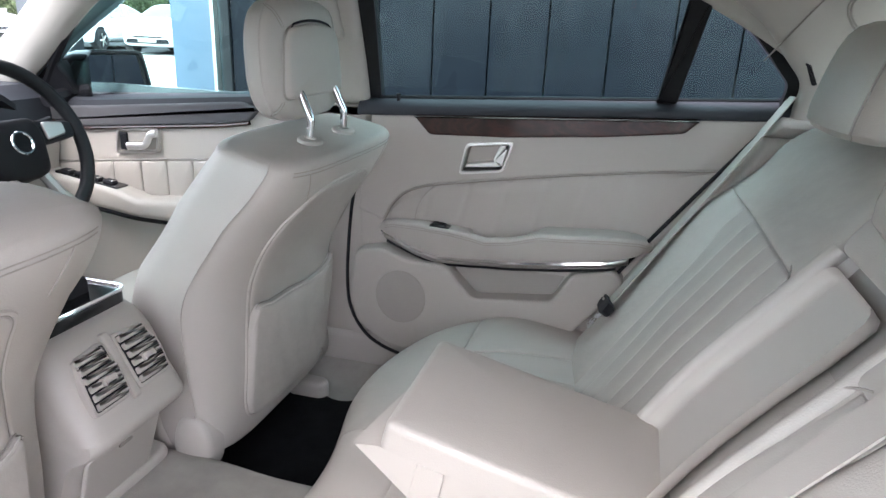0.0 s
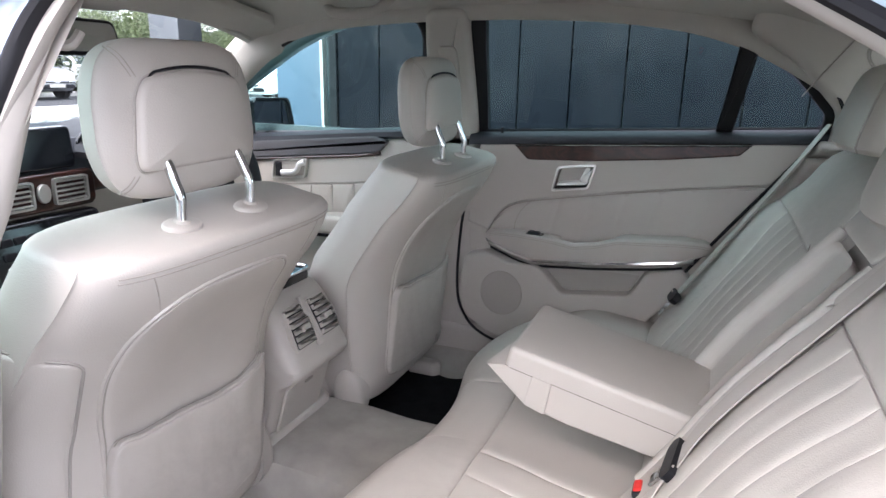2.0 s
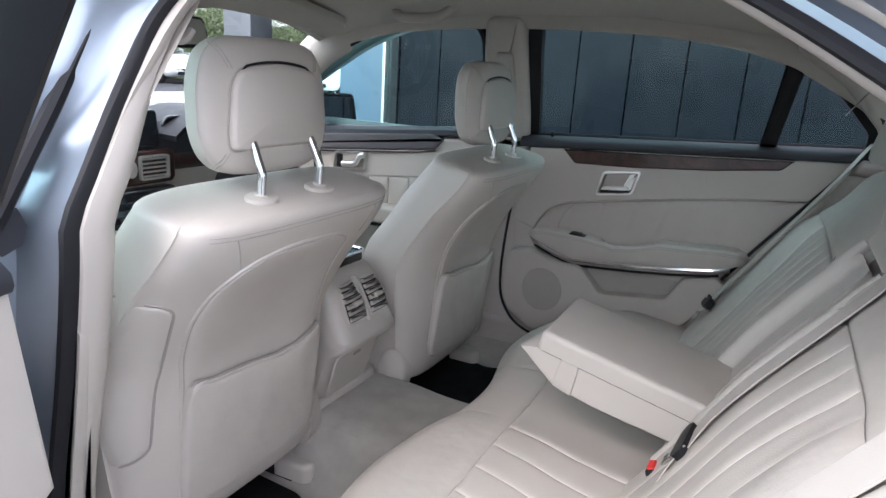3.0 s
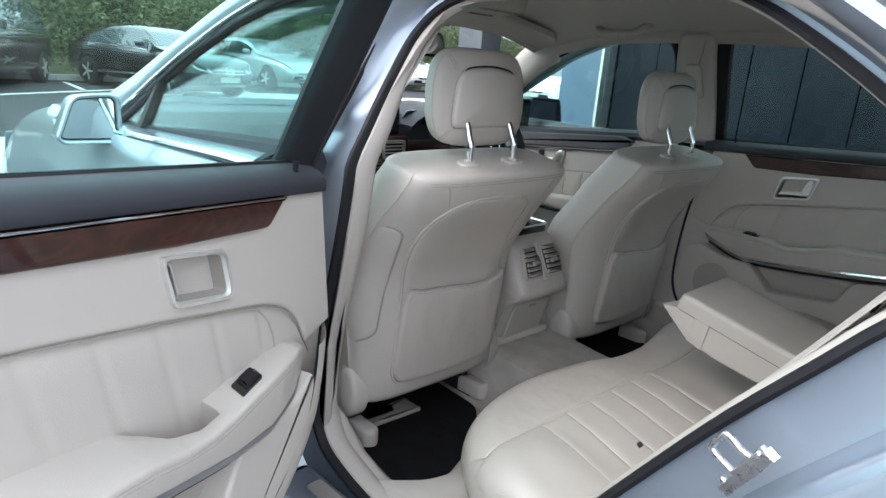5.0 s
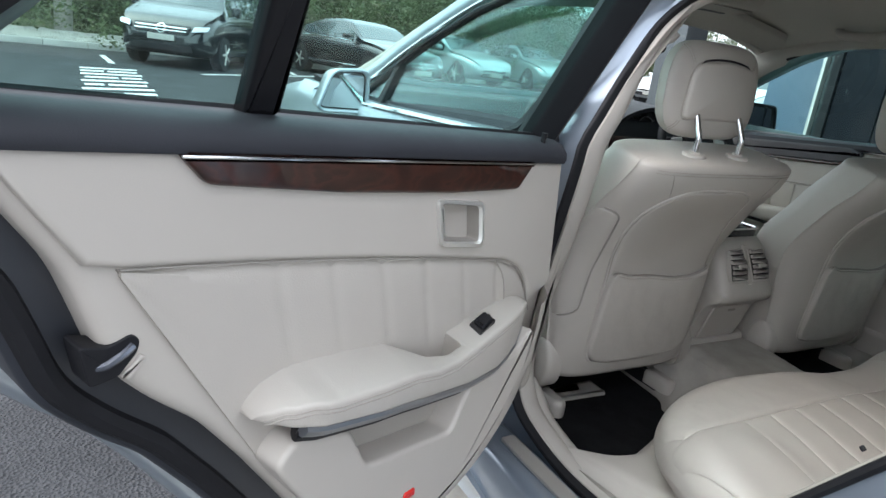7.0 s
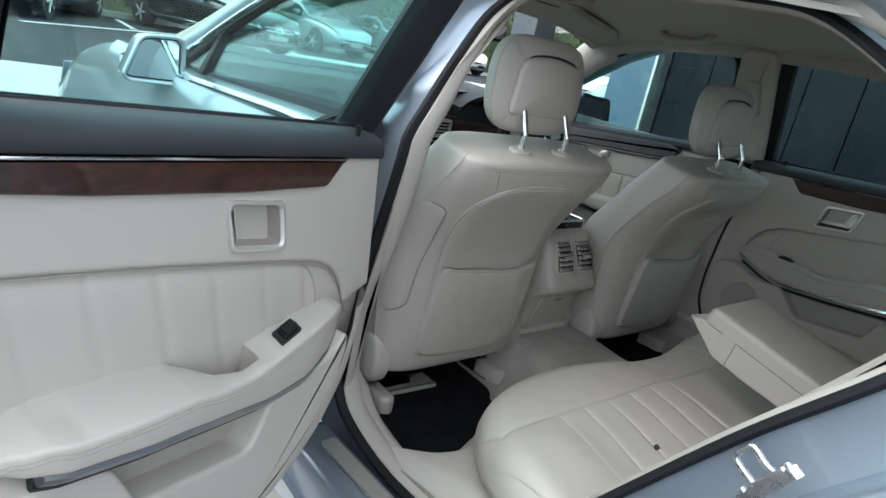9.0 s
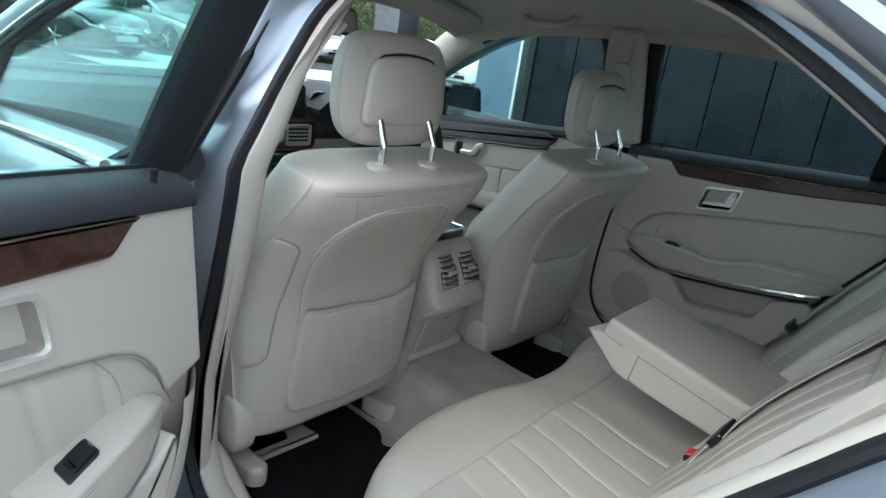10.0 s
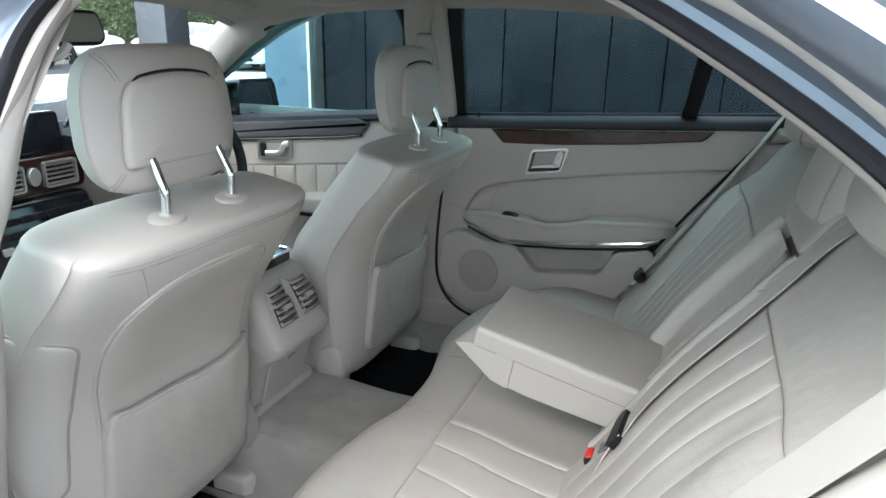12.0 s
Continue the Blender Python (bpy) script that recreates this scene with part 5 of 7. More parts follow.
    part("glass_sealing_lip", tube([q(u, belt_lo(u) + 0.033, -0.048 if opened else -0.014) for u in lin(0.0, 0.83, 12)], 0.005, 6), RUBBER, dr)
    part("lock_pin", tube([q(0.055, 0.985, 0.0), q(0.055, 1.000, 0.0), q(0.055, 1.012, 0.001)], [0.005, 0.004, 0.005], 8), BLACK, dr, "black lock pin")
    # wood
    wood = rpoly([(0.096, belt_lo(0.096) - 0.002), (0.134, 0.930), (0.30, 0.937), (0.50, 0.954), (0.660, 0.974), (0.688, belt_lo(0.688) - 0.002)], 0.008, 3)
    wd = part("wood_trim", pad(wood, 0.0, 0.0185, 0.004, q, steps=4), WOOD, card, "dark glossy burr walnut trim")
    part("wood_chrome_edge", tube([q(u, belt_lo(u) - 0.0045, 0.0182) for u in lin(0.098, 0.686, 10)], 0.0016, 6), CHROME, wd, "fine chrome edge")
    # inner handle
    bz = [[q(p.x, p.y, 0.008) for p in ho], [q(p.x, p.y, 0.016) for p in inset(ho, 0.001)], [q(p.x, p.y, 0.0165) for p in inset(hi, -0.002)], [q(p.x, p.y, 0.0105) for p in hi]]
    hd = part("handle_bezel", add_loops(bm_new(), bz, False, False), HANDLE_METAL, card, "satin metal handle surround")
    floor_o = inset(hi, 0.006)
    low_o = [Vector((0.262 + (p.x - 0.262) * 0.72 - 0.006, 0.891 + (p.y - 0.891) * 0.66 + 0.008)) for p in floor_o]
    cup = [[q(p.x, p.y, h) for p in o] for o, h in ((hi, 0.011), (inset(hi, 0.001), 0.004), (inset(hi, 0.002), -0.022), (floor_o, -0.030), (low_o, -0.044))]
    # Taupe trim instead of cream puts the recess's shade into its colour
    part("handle_cup", add_loops(bm_new(), cup, False, True), TRIM_DARK, hd, "handle recess in taupe that carries its shade")
    if opened:
        lever = pad(rpoly([(0.313, 0.919), (0.302, 0.918), (0.290, 0.874), (0.298, 0.870)], 0.003, 4), -0.016, 0.011, 0.003, q, steps=3)
    else:
        lever = pad(rpoly([(0.312, 0.921), (0.294, 0.919), (0.278, 0.885), (0.300, 0.871)], 0.004, 4), -0.02, 0.0155, 0.003, q, steps=3)
        pad(rpoly([(0.303, 0.870), (0.216, 0.861), (0.219, 0.872), (0.290, 0.884)], 0.004, 4), -0.02, 0.0145, 0.003, q, steps=3, bm=lever)
    part("handle_lever", lever, HANDLE_METAL, hd, "polished door handle lever")
    # armrest
    us = lin(0.018, 0.632, 90)
    top = [(0.018, 0.708), (0.03, 0.720), (0.06, 0.728), (0.12, 0.731), (0.20, 0.727), (0.245, 0.723), (0.28, 0.718), (0.34, 0.730), (0.40, 0.750), (0.55, 0.760), (0.60, 0.757), (0.62, 0.750), (0.632, 0.738)]
    low = [(0.018, 0.699), (0.03, 0.695), (0.10, 0.672), (0.165, 0.656), (0.25, 0.664), (0.40, 0.684), (0.55, 0.705), (0.632, 0.726)]
    out = [(0.018, 0.016), (0.04, 0.032), (0.12, 0.045), (0.18, 0.047), (0.26, 0.054), (0.34, 0.070), (0.45, 0.077), (0.55, 0.072), (0.595, 0.058), (0.62, 0.040), (0.632, 0.022)]
    sink = [(0.242, 0.0), (0.250, 0.026), (0.29, 0.032), (0.35, 0.018), (0.41, 0.0)]
    fall = [(0.0, 0.0), (1.0, 0.0)]
    if opened:
        # the open door's armrest rises to its front and has a deep grip behind the ledge
        top = [(0.040, 0.708), (0.047, 0.724), (0.062, 0.735), (0.086, 0.741), (0.135, 0.737), (0.20, 0.727), (0.25, 0.718), (0.29, 0.714), (0.34, 0.722), (0.39, 0.738), (0.45, 0.746), (0.51, 0.753), (0.555, 0.753), (0.585, 0.744), (0.600, 0.731), (0.606, 0.722)]
        low = [(0.040, 0.699), (0.06, 0.690), (0.10, 0.670), (0.165, 0.650), (0.25, 0.654), (0.40, 0.682), (0.55, 0.704), (0.606, 0.716)]
        out = [(0.040, 0.006), (0.048, 0.018), (0.065, 0.030), (0.10, 0.044), (0.14, 0.053), (0.20, 0.059), (0.28, 0.066), (0.36, 0.073), (0.45, 0.078), (0.54, 0.074), (0.575, 0.062), (0.595, 0.044), (0.606, 0.024)]
        fall = [(0.04, 0.002), (0.10, 0.006), (0.28, 0.006), (0.40, 0.016), (0.52, 0.022), (0.60, 0.006)]
        us = lin(0.040, 0.606, 150)
    grip = [(0.252, 0.0), (0.258, 0.040), (0.30, 0.044), (0.335, 0.036), (0.36, 0.016), (0.39, 0.0)]

    def ledge(u):
        return interp(u, top) - interp(u, fall)

    def section(u):
        zt, zb, ho, zo = interp(u, top), interp(u, low), interp(u, out), ledge(u)
        if opened:
            gi = interp(u, grip)
            zi = max(zb + 0.012, zt - 4.0 * gi)
            r = min(0.006, (zo - zb) * 0.3)
            zg = zt + (zo - zt) * gi / max(ho, 0.01)
            o = rpoly([(-0.03, zb), (ho - 0.003, zb, r), (ho, zo, r), (gi + 0.003 + 0.4 * (ho - gi), zg + 0.6 * (zo - zg) + 0.002, 0.004), (gi + 0.002, zg, 0.002), (gi, zi, 0.002), (0.003, zi - 0.001, 0.001), (-0.03, zi - 0.001)], 0.002, 4)
        else:
            zi = zt - interp(u, sink)
            r = min(0.010, (zt - zb) * 0.3)
            o = rpoly([(-0.03, zb), (ho - 0.003, zb, r), (ho, zt, r), (ho - 0.018, zt + 0.001, 0.004), (ho - 0.026, zi + 0.001, 0.008), (0.004, zi, 0.004), (-0.03, zi)], 0.003, 4)
        return [q(u, p.y, p.x) for p in o]
    ar = part("armrest", add_loops(bm_new(), [section(u) for u in us]), LEATHER, dr, "padded cream door armrest", sharp=50)
    for k in (0.0, 0.005):
        part("armrest_stitching", tube([q(u, ledge(u) - 0.008 - k, interp(u, out) - 0.0008) for u in us[3:-2]], 0.0009, 5), STITCH, ar)
    band = [[q(u, interp(u, low) + dz, interp(u, out) + dh) for dz, dh in ((0.004, -0.012), (0.002, -0.003), (-0.003, -0.002), (-0.010, -0.006), (-0.015, -0.012), (-0.015, -0.022))] for u in lin(us[0] + 0.006, us[-1] - 0.045, 40)]
    # the open door's strip has its dark reflection as colour
    part("armrest_chrome", add_loops(bm_new(), band), CHROME if not opened else CHROME_DARKENED, ar, "metal strip under the armrest")
    # black tube put in as the shadow below the armrest
    part("armrest_shade_bar", tube([q(u, interp(u, low) - 0.016, interp(u, out) - 0.026) for u in lin(0.04, 0.56, 24)], 0.010, 8), BLACK, ar, "black bar for the shadow under the armrest")
    tp = lambda u, v, h: q(u, interp(u, top) + h, v)
    if opened:
        # a switch turned a little with the ledge's outer edge
        tp = lambda u, v, h: q(0.194 + (u - 0.171) + 0.25 * (v - 0.028), interp(0.194 + u - 0.171, top) - 0.10 * v + h + 0.002, 0.030 + (v - 0.028) + 0.12 * (u - 0.171))
    part("window_switch_base", pad(rrect(0.148, 0.014, 0.194, 0.042, 0.003), -0.01, 0.0022, 0.001, tp), GLOSS_BLACK, ar, "gloss black window switch")
    part("window_switch", pad(rrect(0.152, 0.017, 0.184, 0.039, 0.003), 0.0, 0.006, 0.003, tp), BLACK, ar)
    part("switch_tip", pad(rrect(0.150, 0.024, 0.154, 0.034, 0.002), 0.0, 0.005, 0.002, tp), CHROME, ar)
    # lower panel with pocket
    front = bez([(-0.030, 0.74, 0), (-0.028, 0.70, 0), (-0.020, 0.63, 0), (-0.006, 0.568, 0), (0.037, 0.499, 0), (0.09, 0.452, 0), (0.16, 0.418, 0), (0.24, 0.401, 0), (0.375, 0.409, 0)], 5)
    back = bez([(0.046, 0.73, 0), (0.047, 0.70, 0), (0.056, 0.655, 0), (0.072, 0.612, 0), (0.114, 0.553, 0), (0.167, 0.503, 0), (0.225, 0.466, 0), (0.29, 0.444, 0), (0.378, 0.438, 0)], 5)

    rise = [[q(*(a + (b - a) * (k / 8)).xy, 0.046 * math.sin(math.pi / 2 * k / 8) ** 0.9) for k in range(9)] for a, b in zip(front, back)]
    lowp = [(0.050, 0.665), (0.064, 0.612), (0.106, 0.553), (0.160, 0.503), (0.218, 0.466), (0.283, 0.442), (0.380, 0.432), (0.465, 0.495), (0.560, 0.615), (0.586, 0.655), (0.560, 0.682), (0.474, 0.660), (0.436, 0.592), (0.258, 0.570), (0.218, 0.648), (0.10, 0.658), (0.055, 0.690)]
    if not opened:
        lowp[-3:] = [(0.190, 0.640), (0.10, 0.640), (0.055, 0.660)]
        lowp = [(-0.030, 0.650), (-0.045, 0.53), (-0.025, 0.465), (0.05, 0.418), (0.20, 0.398), (0.375, 0.415)] + lowp[7:-1] + [(0.03, 0.664)]
    lw = part("lower_panel", pad(rpoly(lowp, 0.014), -0.01, 0.046, 0.007, q, steps=4), TRIM, dr, "cream lower panel round a map pocket")
    # the pocket back's shade is in its darker cream
    part("pocket_back", pad(rpoly([(0.19, 0.55), (0.43, 0.58), (0.475, 0.68), (0.18, 0.66)], 0.01), -0.005, 0.003, 0.002, q), RECESS, lw, "map pocket back, cream darkened for its shade")
    if opened:
        part("front_bevel", add_loops(bm_new(), rise, False, False, closed=False), TRIM, lw, "rounded front edge of the lower panel")
    else:
        part("speaker_grille", pad([(0.085 + 0.062 * math.cos(t), 0.548 + 0.066 * math.sin(t)) for t in lin(0, 2 * math.pi * 39 / 40, 40)], 0.03, 0.0475, 0.002, q, rings=6, bulge=0.002), GRILLE, lw, "round perforated speaker grille")
    # notch isn't cut in; black colour gives its shaded hollow
    latch = part("latch_notch", pad(rpoly([(0.768, 0.838), (0.744, 0.831), (0.722, 0.839), (0.714, 0.831), (0.717, 0.819), (0.735, 0.799), (0.760, 0.796)], 0.005), -0.03, 0.002, 0.0015, q), BLACK, card, "black pad for the shaded notch of the door latch")
    part("latch_fork", tube(bez([q(0.722, 0.828, 0.003), q(0.730, 0.823, 0.004), q(0.746, 0.814, 0.002), q(0.756, 0.812, -0.004)], 4), 0.0042, 8), LATCH_STEEL, latch, "bright edge of the steel latch")
    part("notch_lip", pad(rpoly([(0.714, 0.817), (0.708, 0.812), (0.724, 0.793), (0.733, 0.798)], 0.003), -0.02, 0.003, 0.002, q), TRIM, latch, "cream lip of the notch")
    if opened:
        part("door_lamp", pad(rrect(0.330, 0.494, 0.354, 0.507, 0.004), 0.035, 0.049, 0.003, q), RED, lw, "red door warning reflector")
    # window frame and glass
    main = [(0.004, 1.002), (0.016, 1.10), (0.030, 1.22), (0.044, 1.285), (0.065, 1.293), (0.24, 1.295), (0.386, 1.288), (0.488, 1.275), (0.626, 1.231), (0.624, 1.20), (0.606, 1.06), (0.600, 1.036)]
    quarter = [(0.634, 1.040), (0.645, 1.12), (0.660, 1.214), (0.70, 1.190), (0.745, 1.160), (0.79, 1.115), (0.818, 1.085), (0.822, 1.060), (0.812, 1.049)]
    dp = -0.040 if opened else 0.0
    main = [(a + (dp if a > 0.59 else 0.004 if opened and a < 0.07 else 0.0), b) for a, b in main]
    quarter = [(a + (dp if a < 0.67 else 0.0), b) for a, b in quarter]
    for nm, o in (("window", main), ("quarter_window", quarter)):
        o = [Vector(p) for p in o]
        w = part(nm, pad(o, -0.004, -0.001, 0.001, win, steps=1), GLASS, dr, "green-tinted side glass")
        w.visible_shadow = False
    upf = [(-0.012, 0.99), (0.006, 1.13), (0.022, 1.26), (0.040, 1.300), (0.09, 1.311), (0.24, 1.311), (0.40, 1.304), (0.50, 1.290), (0.62, 1.248), (0.70, 1.207), (0.76, 1.166), (0.81, 1.115), (0.836, 1.085), (0.838, 1.05), (0.83, 1.02)]
    if opened:
        upf = [(a + 0.012 * (1 - smooth(a, 0.04, 0.24)), b) for a, b in upf]
    pts = bez([(a, b, 0) for a, b in upf], 4)
    fr = []
    for i, p in enumerate(pts):
        a, b = pts[max(i - 1, 0)], pts[min(i + 1, len(pts) - 1)]
        t = (b - a).normalized()
        n = Vector((-t.y, t.x))
        wd_in = interp(p.x, [(0.0, 0.042), (0.025, 0.042), (0.045, 0.018), (0.07, 0.010), (0.6, 0.008), (0.84, 0.016)])
        wd_out = interp(p.x, [(0.0, 0.016), (0.03, 0.018), (0.09, 0.022), (0.84, 0.022)])
        k = 1.0
        if opened:
            wd_in = interp(p.x, [(-0.03, 0.012), (0.02, 0.012), (0.07, 0.010), (0.6, 0.008), (0.84, 0.016)])
        else:
            k = 0.25
            wd_in = interp(p.x, [(0.0, 0.020), (0.025, 0.020), (0.05, 0.004), (0.6, 0.004), (0.84, 0.014)])
        prof = [(-wd_in, -0.006), (-wd_in, 0.006), (0.002, 0.040), (0.7 * wd_out, 0.038), (0.7 * wd_out, -0.025), (0.0, -0.035), (-wd_in, -0.02)] if opened else [(-wd_in, -0.006), (-wd_in, 0.014 * k), (0.0, 0.022 * k), (wd_out, 0.018 * k), (wd_out, -0.025), (0.0, -0.035), (-wd_in, -0.02)]
        fr.append([win(p.x + n.x * a, p.y + n.y * a, h) for a, h in prof])
    part("window_frame", add_loops(bm_new(), fr), BLACK, dr, "black window frame")
    post = rpoly([(0.598 + dp, 1.03), (0.637 + dp, 1.03), (0.670 + dp, 1.230), (0.630 + dp, 1.245)], 0.003)
    part("quarter_post", pad(post, -0.012, 0.008, 0.004, win), BLACK, dr, "black window divider post")
    return dr


closed_door = rear_door(-1, "closed rear door with cream leather insert and dark wood trim", False)
closed_door.location = (0.0, 0.700, 0.0)
open_door = rear_door(1, "rear passenger door standing wide open, cream inside with dark wood trim", True)
open_door.matrix_world = pose(0.0656, -0.8569, -0.0058, 0, 0, -67.59) @ pose(0, 0, 0, 0, -0.51, 0)

# right-hand side trim round the closed door
part("bench_side_trim", wall_pad(rpoly([(0.39, 0.36), (0.507, 0.545), (0.670, 0.78), (0.775, 0.93), (0.82, 1.02), (1.0, 1.02), (1.0, 0.34)], 0.01), 0.0, 0.048, 0.02, right_wall, steps=4), TRIM, wall_r, "cream trim beside the rear bench")

# ---- driver's front door, inside ----
fd = thing("front_door", "closed driver's door, cream with a dark grey belt strip", "car door")


def fq(u, z, h):
    return Vector((u, 0.745 - h, z))


def fwin(u, z, h):
    return Vector((u, 0.735 - 0.56 * (z - 0.99) - h, z))


fcard = part("door_card", pad(rpoly([(-0.13, 0.96), (-0.12, 0.42), (-1.25, 0.40), (-1.32, 0.62), (-1.28, 0.90), (-0.9, 0.93)], 0.04), -0.12, 0.0, 0.012, fq, steps=4), TRIM, fd, "cream moulded door card")
part("outer_skin", grid(lambda x, z: Vector((x, outer(z), z)), lin(-1.32, -0.13, 8), lin(0.22, 0.97, 10), thick=(0, -0.02, 0)), PAINT, fd, "blue-grey outer door skin")
cap = []
for u in lin(-1.30, -0.10, 20):
    zt = interp(u, [(-1.3, 0.900), (-0.82, 0.938), (-0.27, 0.985), (-0.1, 0.995)])
    cap.append([fq(u, zt + dz, hh) for dz, hh in ((-0.026, -0.05), (-0.026, 0.002), (-0.018, 0.010), (-0.004, 0.008), (0.004, -0.004), (0.006, -0.05))])
part("belt_rail", add_loops(bm_new(), cap), ANTHRACITE, fd, "anthracite belt rail")
stripo = rpoly([(-1.22, 0.892), (-0.80, 0.922), (-0.36, 0.962), (-0.315, 0.948), (-0.345, 0.915), (-0.42, 0.903), (-0.80, 0.868), (-1.22, 0.835)], 0.01)
part("satin_strip", pad(stripo, -0.01, 0.017, 0.006, fq, steps=3), surface("satin_grey_strip", (0.085, 0.082, 0.086), 0.75, vary=0.06, spec=0.15), fcard, "satin grey trim strip")
part("wood_edge", tube([fq(u, interp(u, [(-1.22, 0.832), (-0.80, 0.864), (-0.42, 0.899), (-0.345, 0.911)]), 0.008) for u in lin(-1.22, -0.345, 14)], 0.006, 6), WOOD, fcard, "dark wood edging")
hb = rpoly([(-0.752, 0.800), (-0.742, 0.868), (-0.608, 0.878), (-0.618, 0.812)], 0.012, 4)
hi = rpoly([(-0.742, 0.808), (-0.734, 0.860), (-0.616, 0.870), (-0.626, 0.820)], 0.008, 4)
if area2(hb) < 0:
    hb.reverse(), hi.reverse()
fb = part("handle_bezel", add_loops(bm_new(), [[fq(p.x, p.y, 0.0) for p in hb], [fq(p.x, p.y, 0.012) for p in inset(hb, 0.001)], [fq(p.x, p.y, 0.012) for p in inset(hi, -0.002)], [fq(p.x, p.y, 0.004) for p in hi]], False, False), SATIN, fcard, "satin metal handle surround")
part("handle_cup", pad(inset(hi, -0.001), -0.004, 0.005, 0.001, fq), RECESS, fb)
part("lock_switch", pad(rrect(-0.734, 0.812, -0.712, 0.858, 0.004), 0.004, 0.012, 0.003, fq), BLACK, fb, "black lock switch")
lev = bez([(-0.616, 0.864, 0), (-0.634, 0.858, 0), (-0.646, 0.838, 0), (-0.662, 0.828, 0), (-0.69, 0.826, 0), (-0.708, 0.824, 0)], 4)
part("handle_lever", tube([fq(p.x, p.y, 0.016) for p in lev], 0.010, 10, flat_z=0.5, up=(0, 1, 0)), HANDLE_METAL, fb, "chromed door handle lever")
edges = [-1.2, -1.05, -0.95, -0.86, -0.77, -0.68, -0.60, -0.52, -0.44, -0.35, -0.20]
for a, b in zip(edges, edges[1:]):
    f = lambda u: interp(u, [(-1.2, 0.73), (-0.9, 0.762), (-0.6, 0.792), (-0.3, 0.822), (-0.2, 0.828)])
    part("insert_flute", pad(rpoly([(a, 0.62), (b - 0.001, 0.62), (b - 0.001, f(b)), (a, f(a))], 0.008, 3), -0.01, 0.006, 0.005, fq, rings=3, bulge=0.005), LEATHER, fcard)
part("insert_seam", tube([fq(u, f(u) + 0.004, 0.003) for u in lin(-1.2, -0.2, 14)], 0.0025, 6), TRIM_DARK, fcard)
top = [(-1.05, 0.735), (-0.95, 0.742), (-0.72, 0.715), (-0.66, 0.695), (-0.60, 0.700), (-0.50, 0.712), (-0.22, 0.722), (-0.19, 0.715)]
low = [(-1.05, 0.70), (-0.90, 0.672), (-0.66, 0.648), (-0.22, 0.662), (-0.19, 0.68)]
out = [(-1.05, 0.03), (-0.9, 0.06), (-0.66, 0.07), (-0.5, 0.085), (-0.22, 0.08), (-0.19, 0.05)]
wheel_armrest = part("armrest", add_loops(bm_new(), armrest_loops(top, low, out, lin(-1.05, -0.19, 40), fq)), LEATHER, fd, "padded cream door armrest")
tpf = lambda u, v, h: fq(u, interp(u, top) + h, v)
part("switch_panel", pad(rpoly([(-0.93, 0.004), (-0.72, 0.012), (-0.72, 0.056), (-0.93, 0.046)], 0.006), -0.01, 0.003, 0.001, tpf), GLOSS_BLACK, wheel_armrest, "gloss black window switch panel")
for u in (-0.90, -0.855, -0.81, -0.765):
    part("window_switch", pad(rrect(u - 0.016, 0.016, u + 0.016, 0.040, 0.005), 0.0, 0.010, 0.004, tpf), BLACK, wheel_armrest)
    part("switch_tip", pad(rrect(u + 0.008, 0.018, u + 0.014, 0.038, 0.002), 0.004, 0.0115, 0.002, tpf), CHROME, wheel_armrest)
part("armrest_chrome", tube([fq(u, interp(u, low) - 0.004, interp(u, out) - 0.004) for u in lin(-1.04, -0.22, 26)], 0.006, 8), GLOSS_BLACK, wheel_armrest, "dark strip under the armrest")
fglass = [(-0.985, 0.945), (-0.86, 1.052), (-0.74, 1.142), (-0.62, 1.212), (-0.48, 1.262), (-0.34, 1.285), (-0.20, 1.294), (-0.145, 1.288), (-0.128, 1.25), (-0.135, 1.19), (-0.155, 1.06), (-0.16, 0.99)]
w = part("window", pad([Vector(p) for p in fglass], -0.004, -0.001, 0.001, fwin, steps=1), GLASS, fd, "green-tinted side glass")
w.visible_shadow = False
part("window_frame", tube([fwin(p.x, p.y, 0.004) for p in bez([(a, b, 0) for a, b in fglass], 3)], 0.011, 8), BLACK, fd, "black window frame")
part("mirror_sail", pad(rpoly([(-1.06, 0.925), (-0.86, 0.945), (-0.88, 1.035), (-1.0, 0.965)], 0.01), -0.03, 0.012, 0.006, fwin), BLACK, fd, "black triangular mirror base")


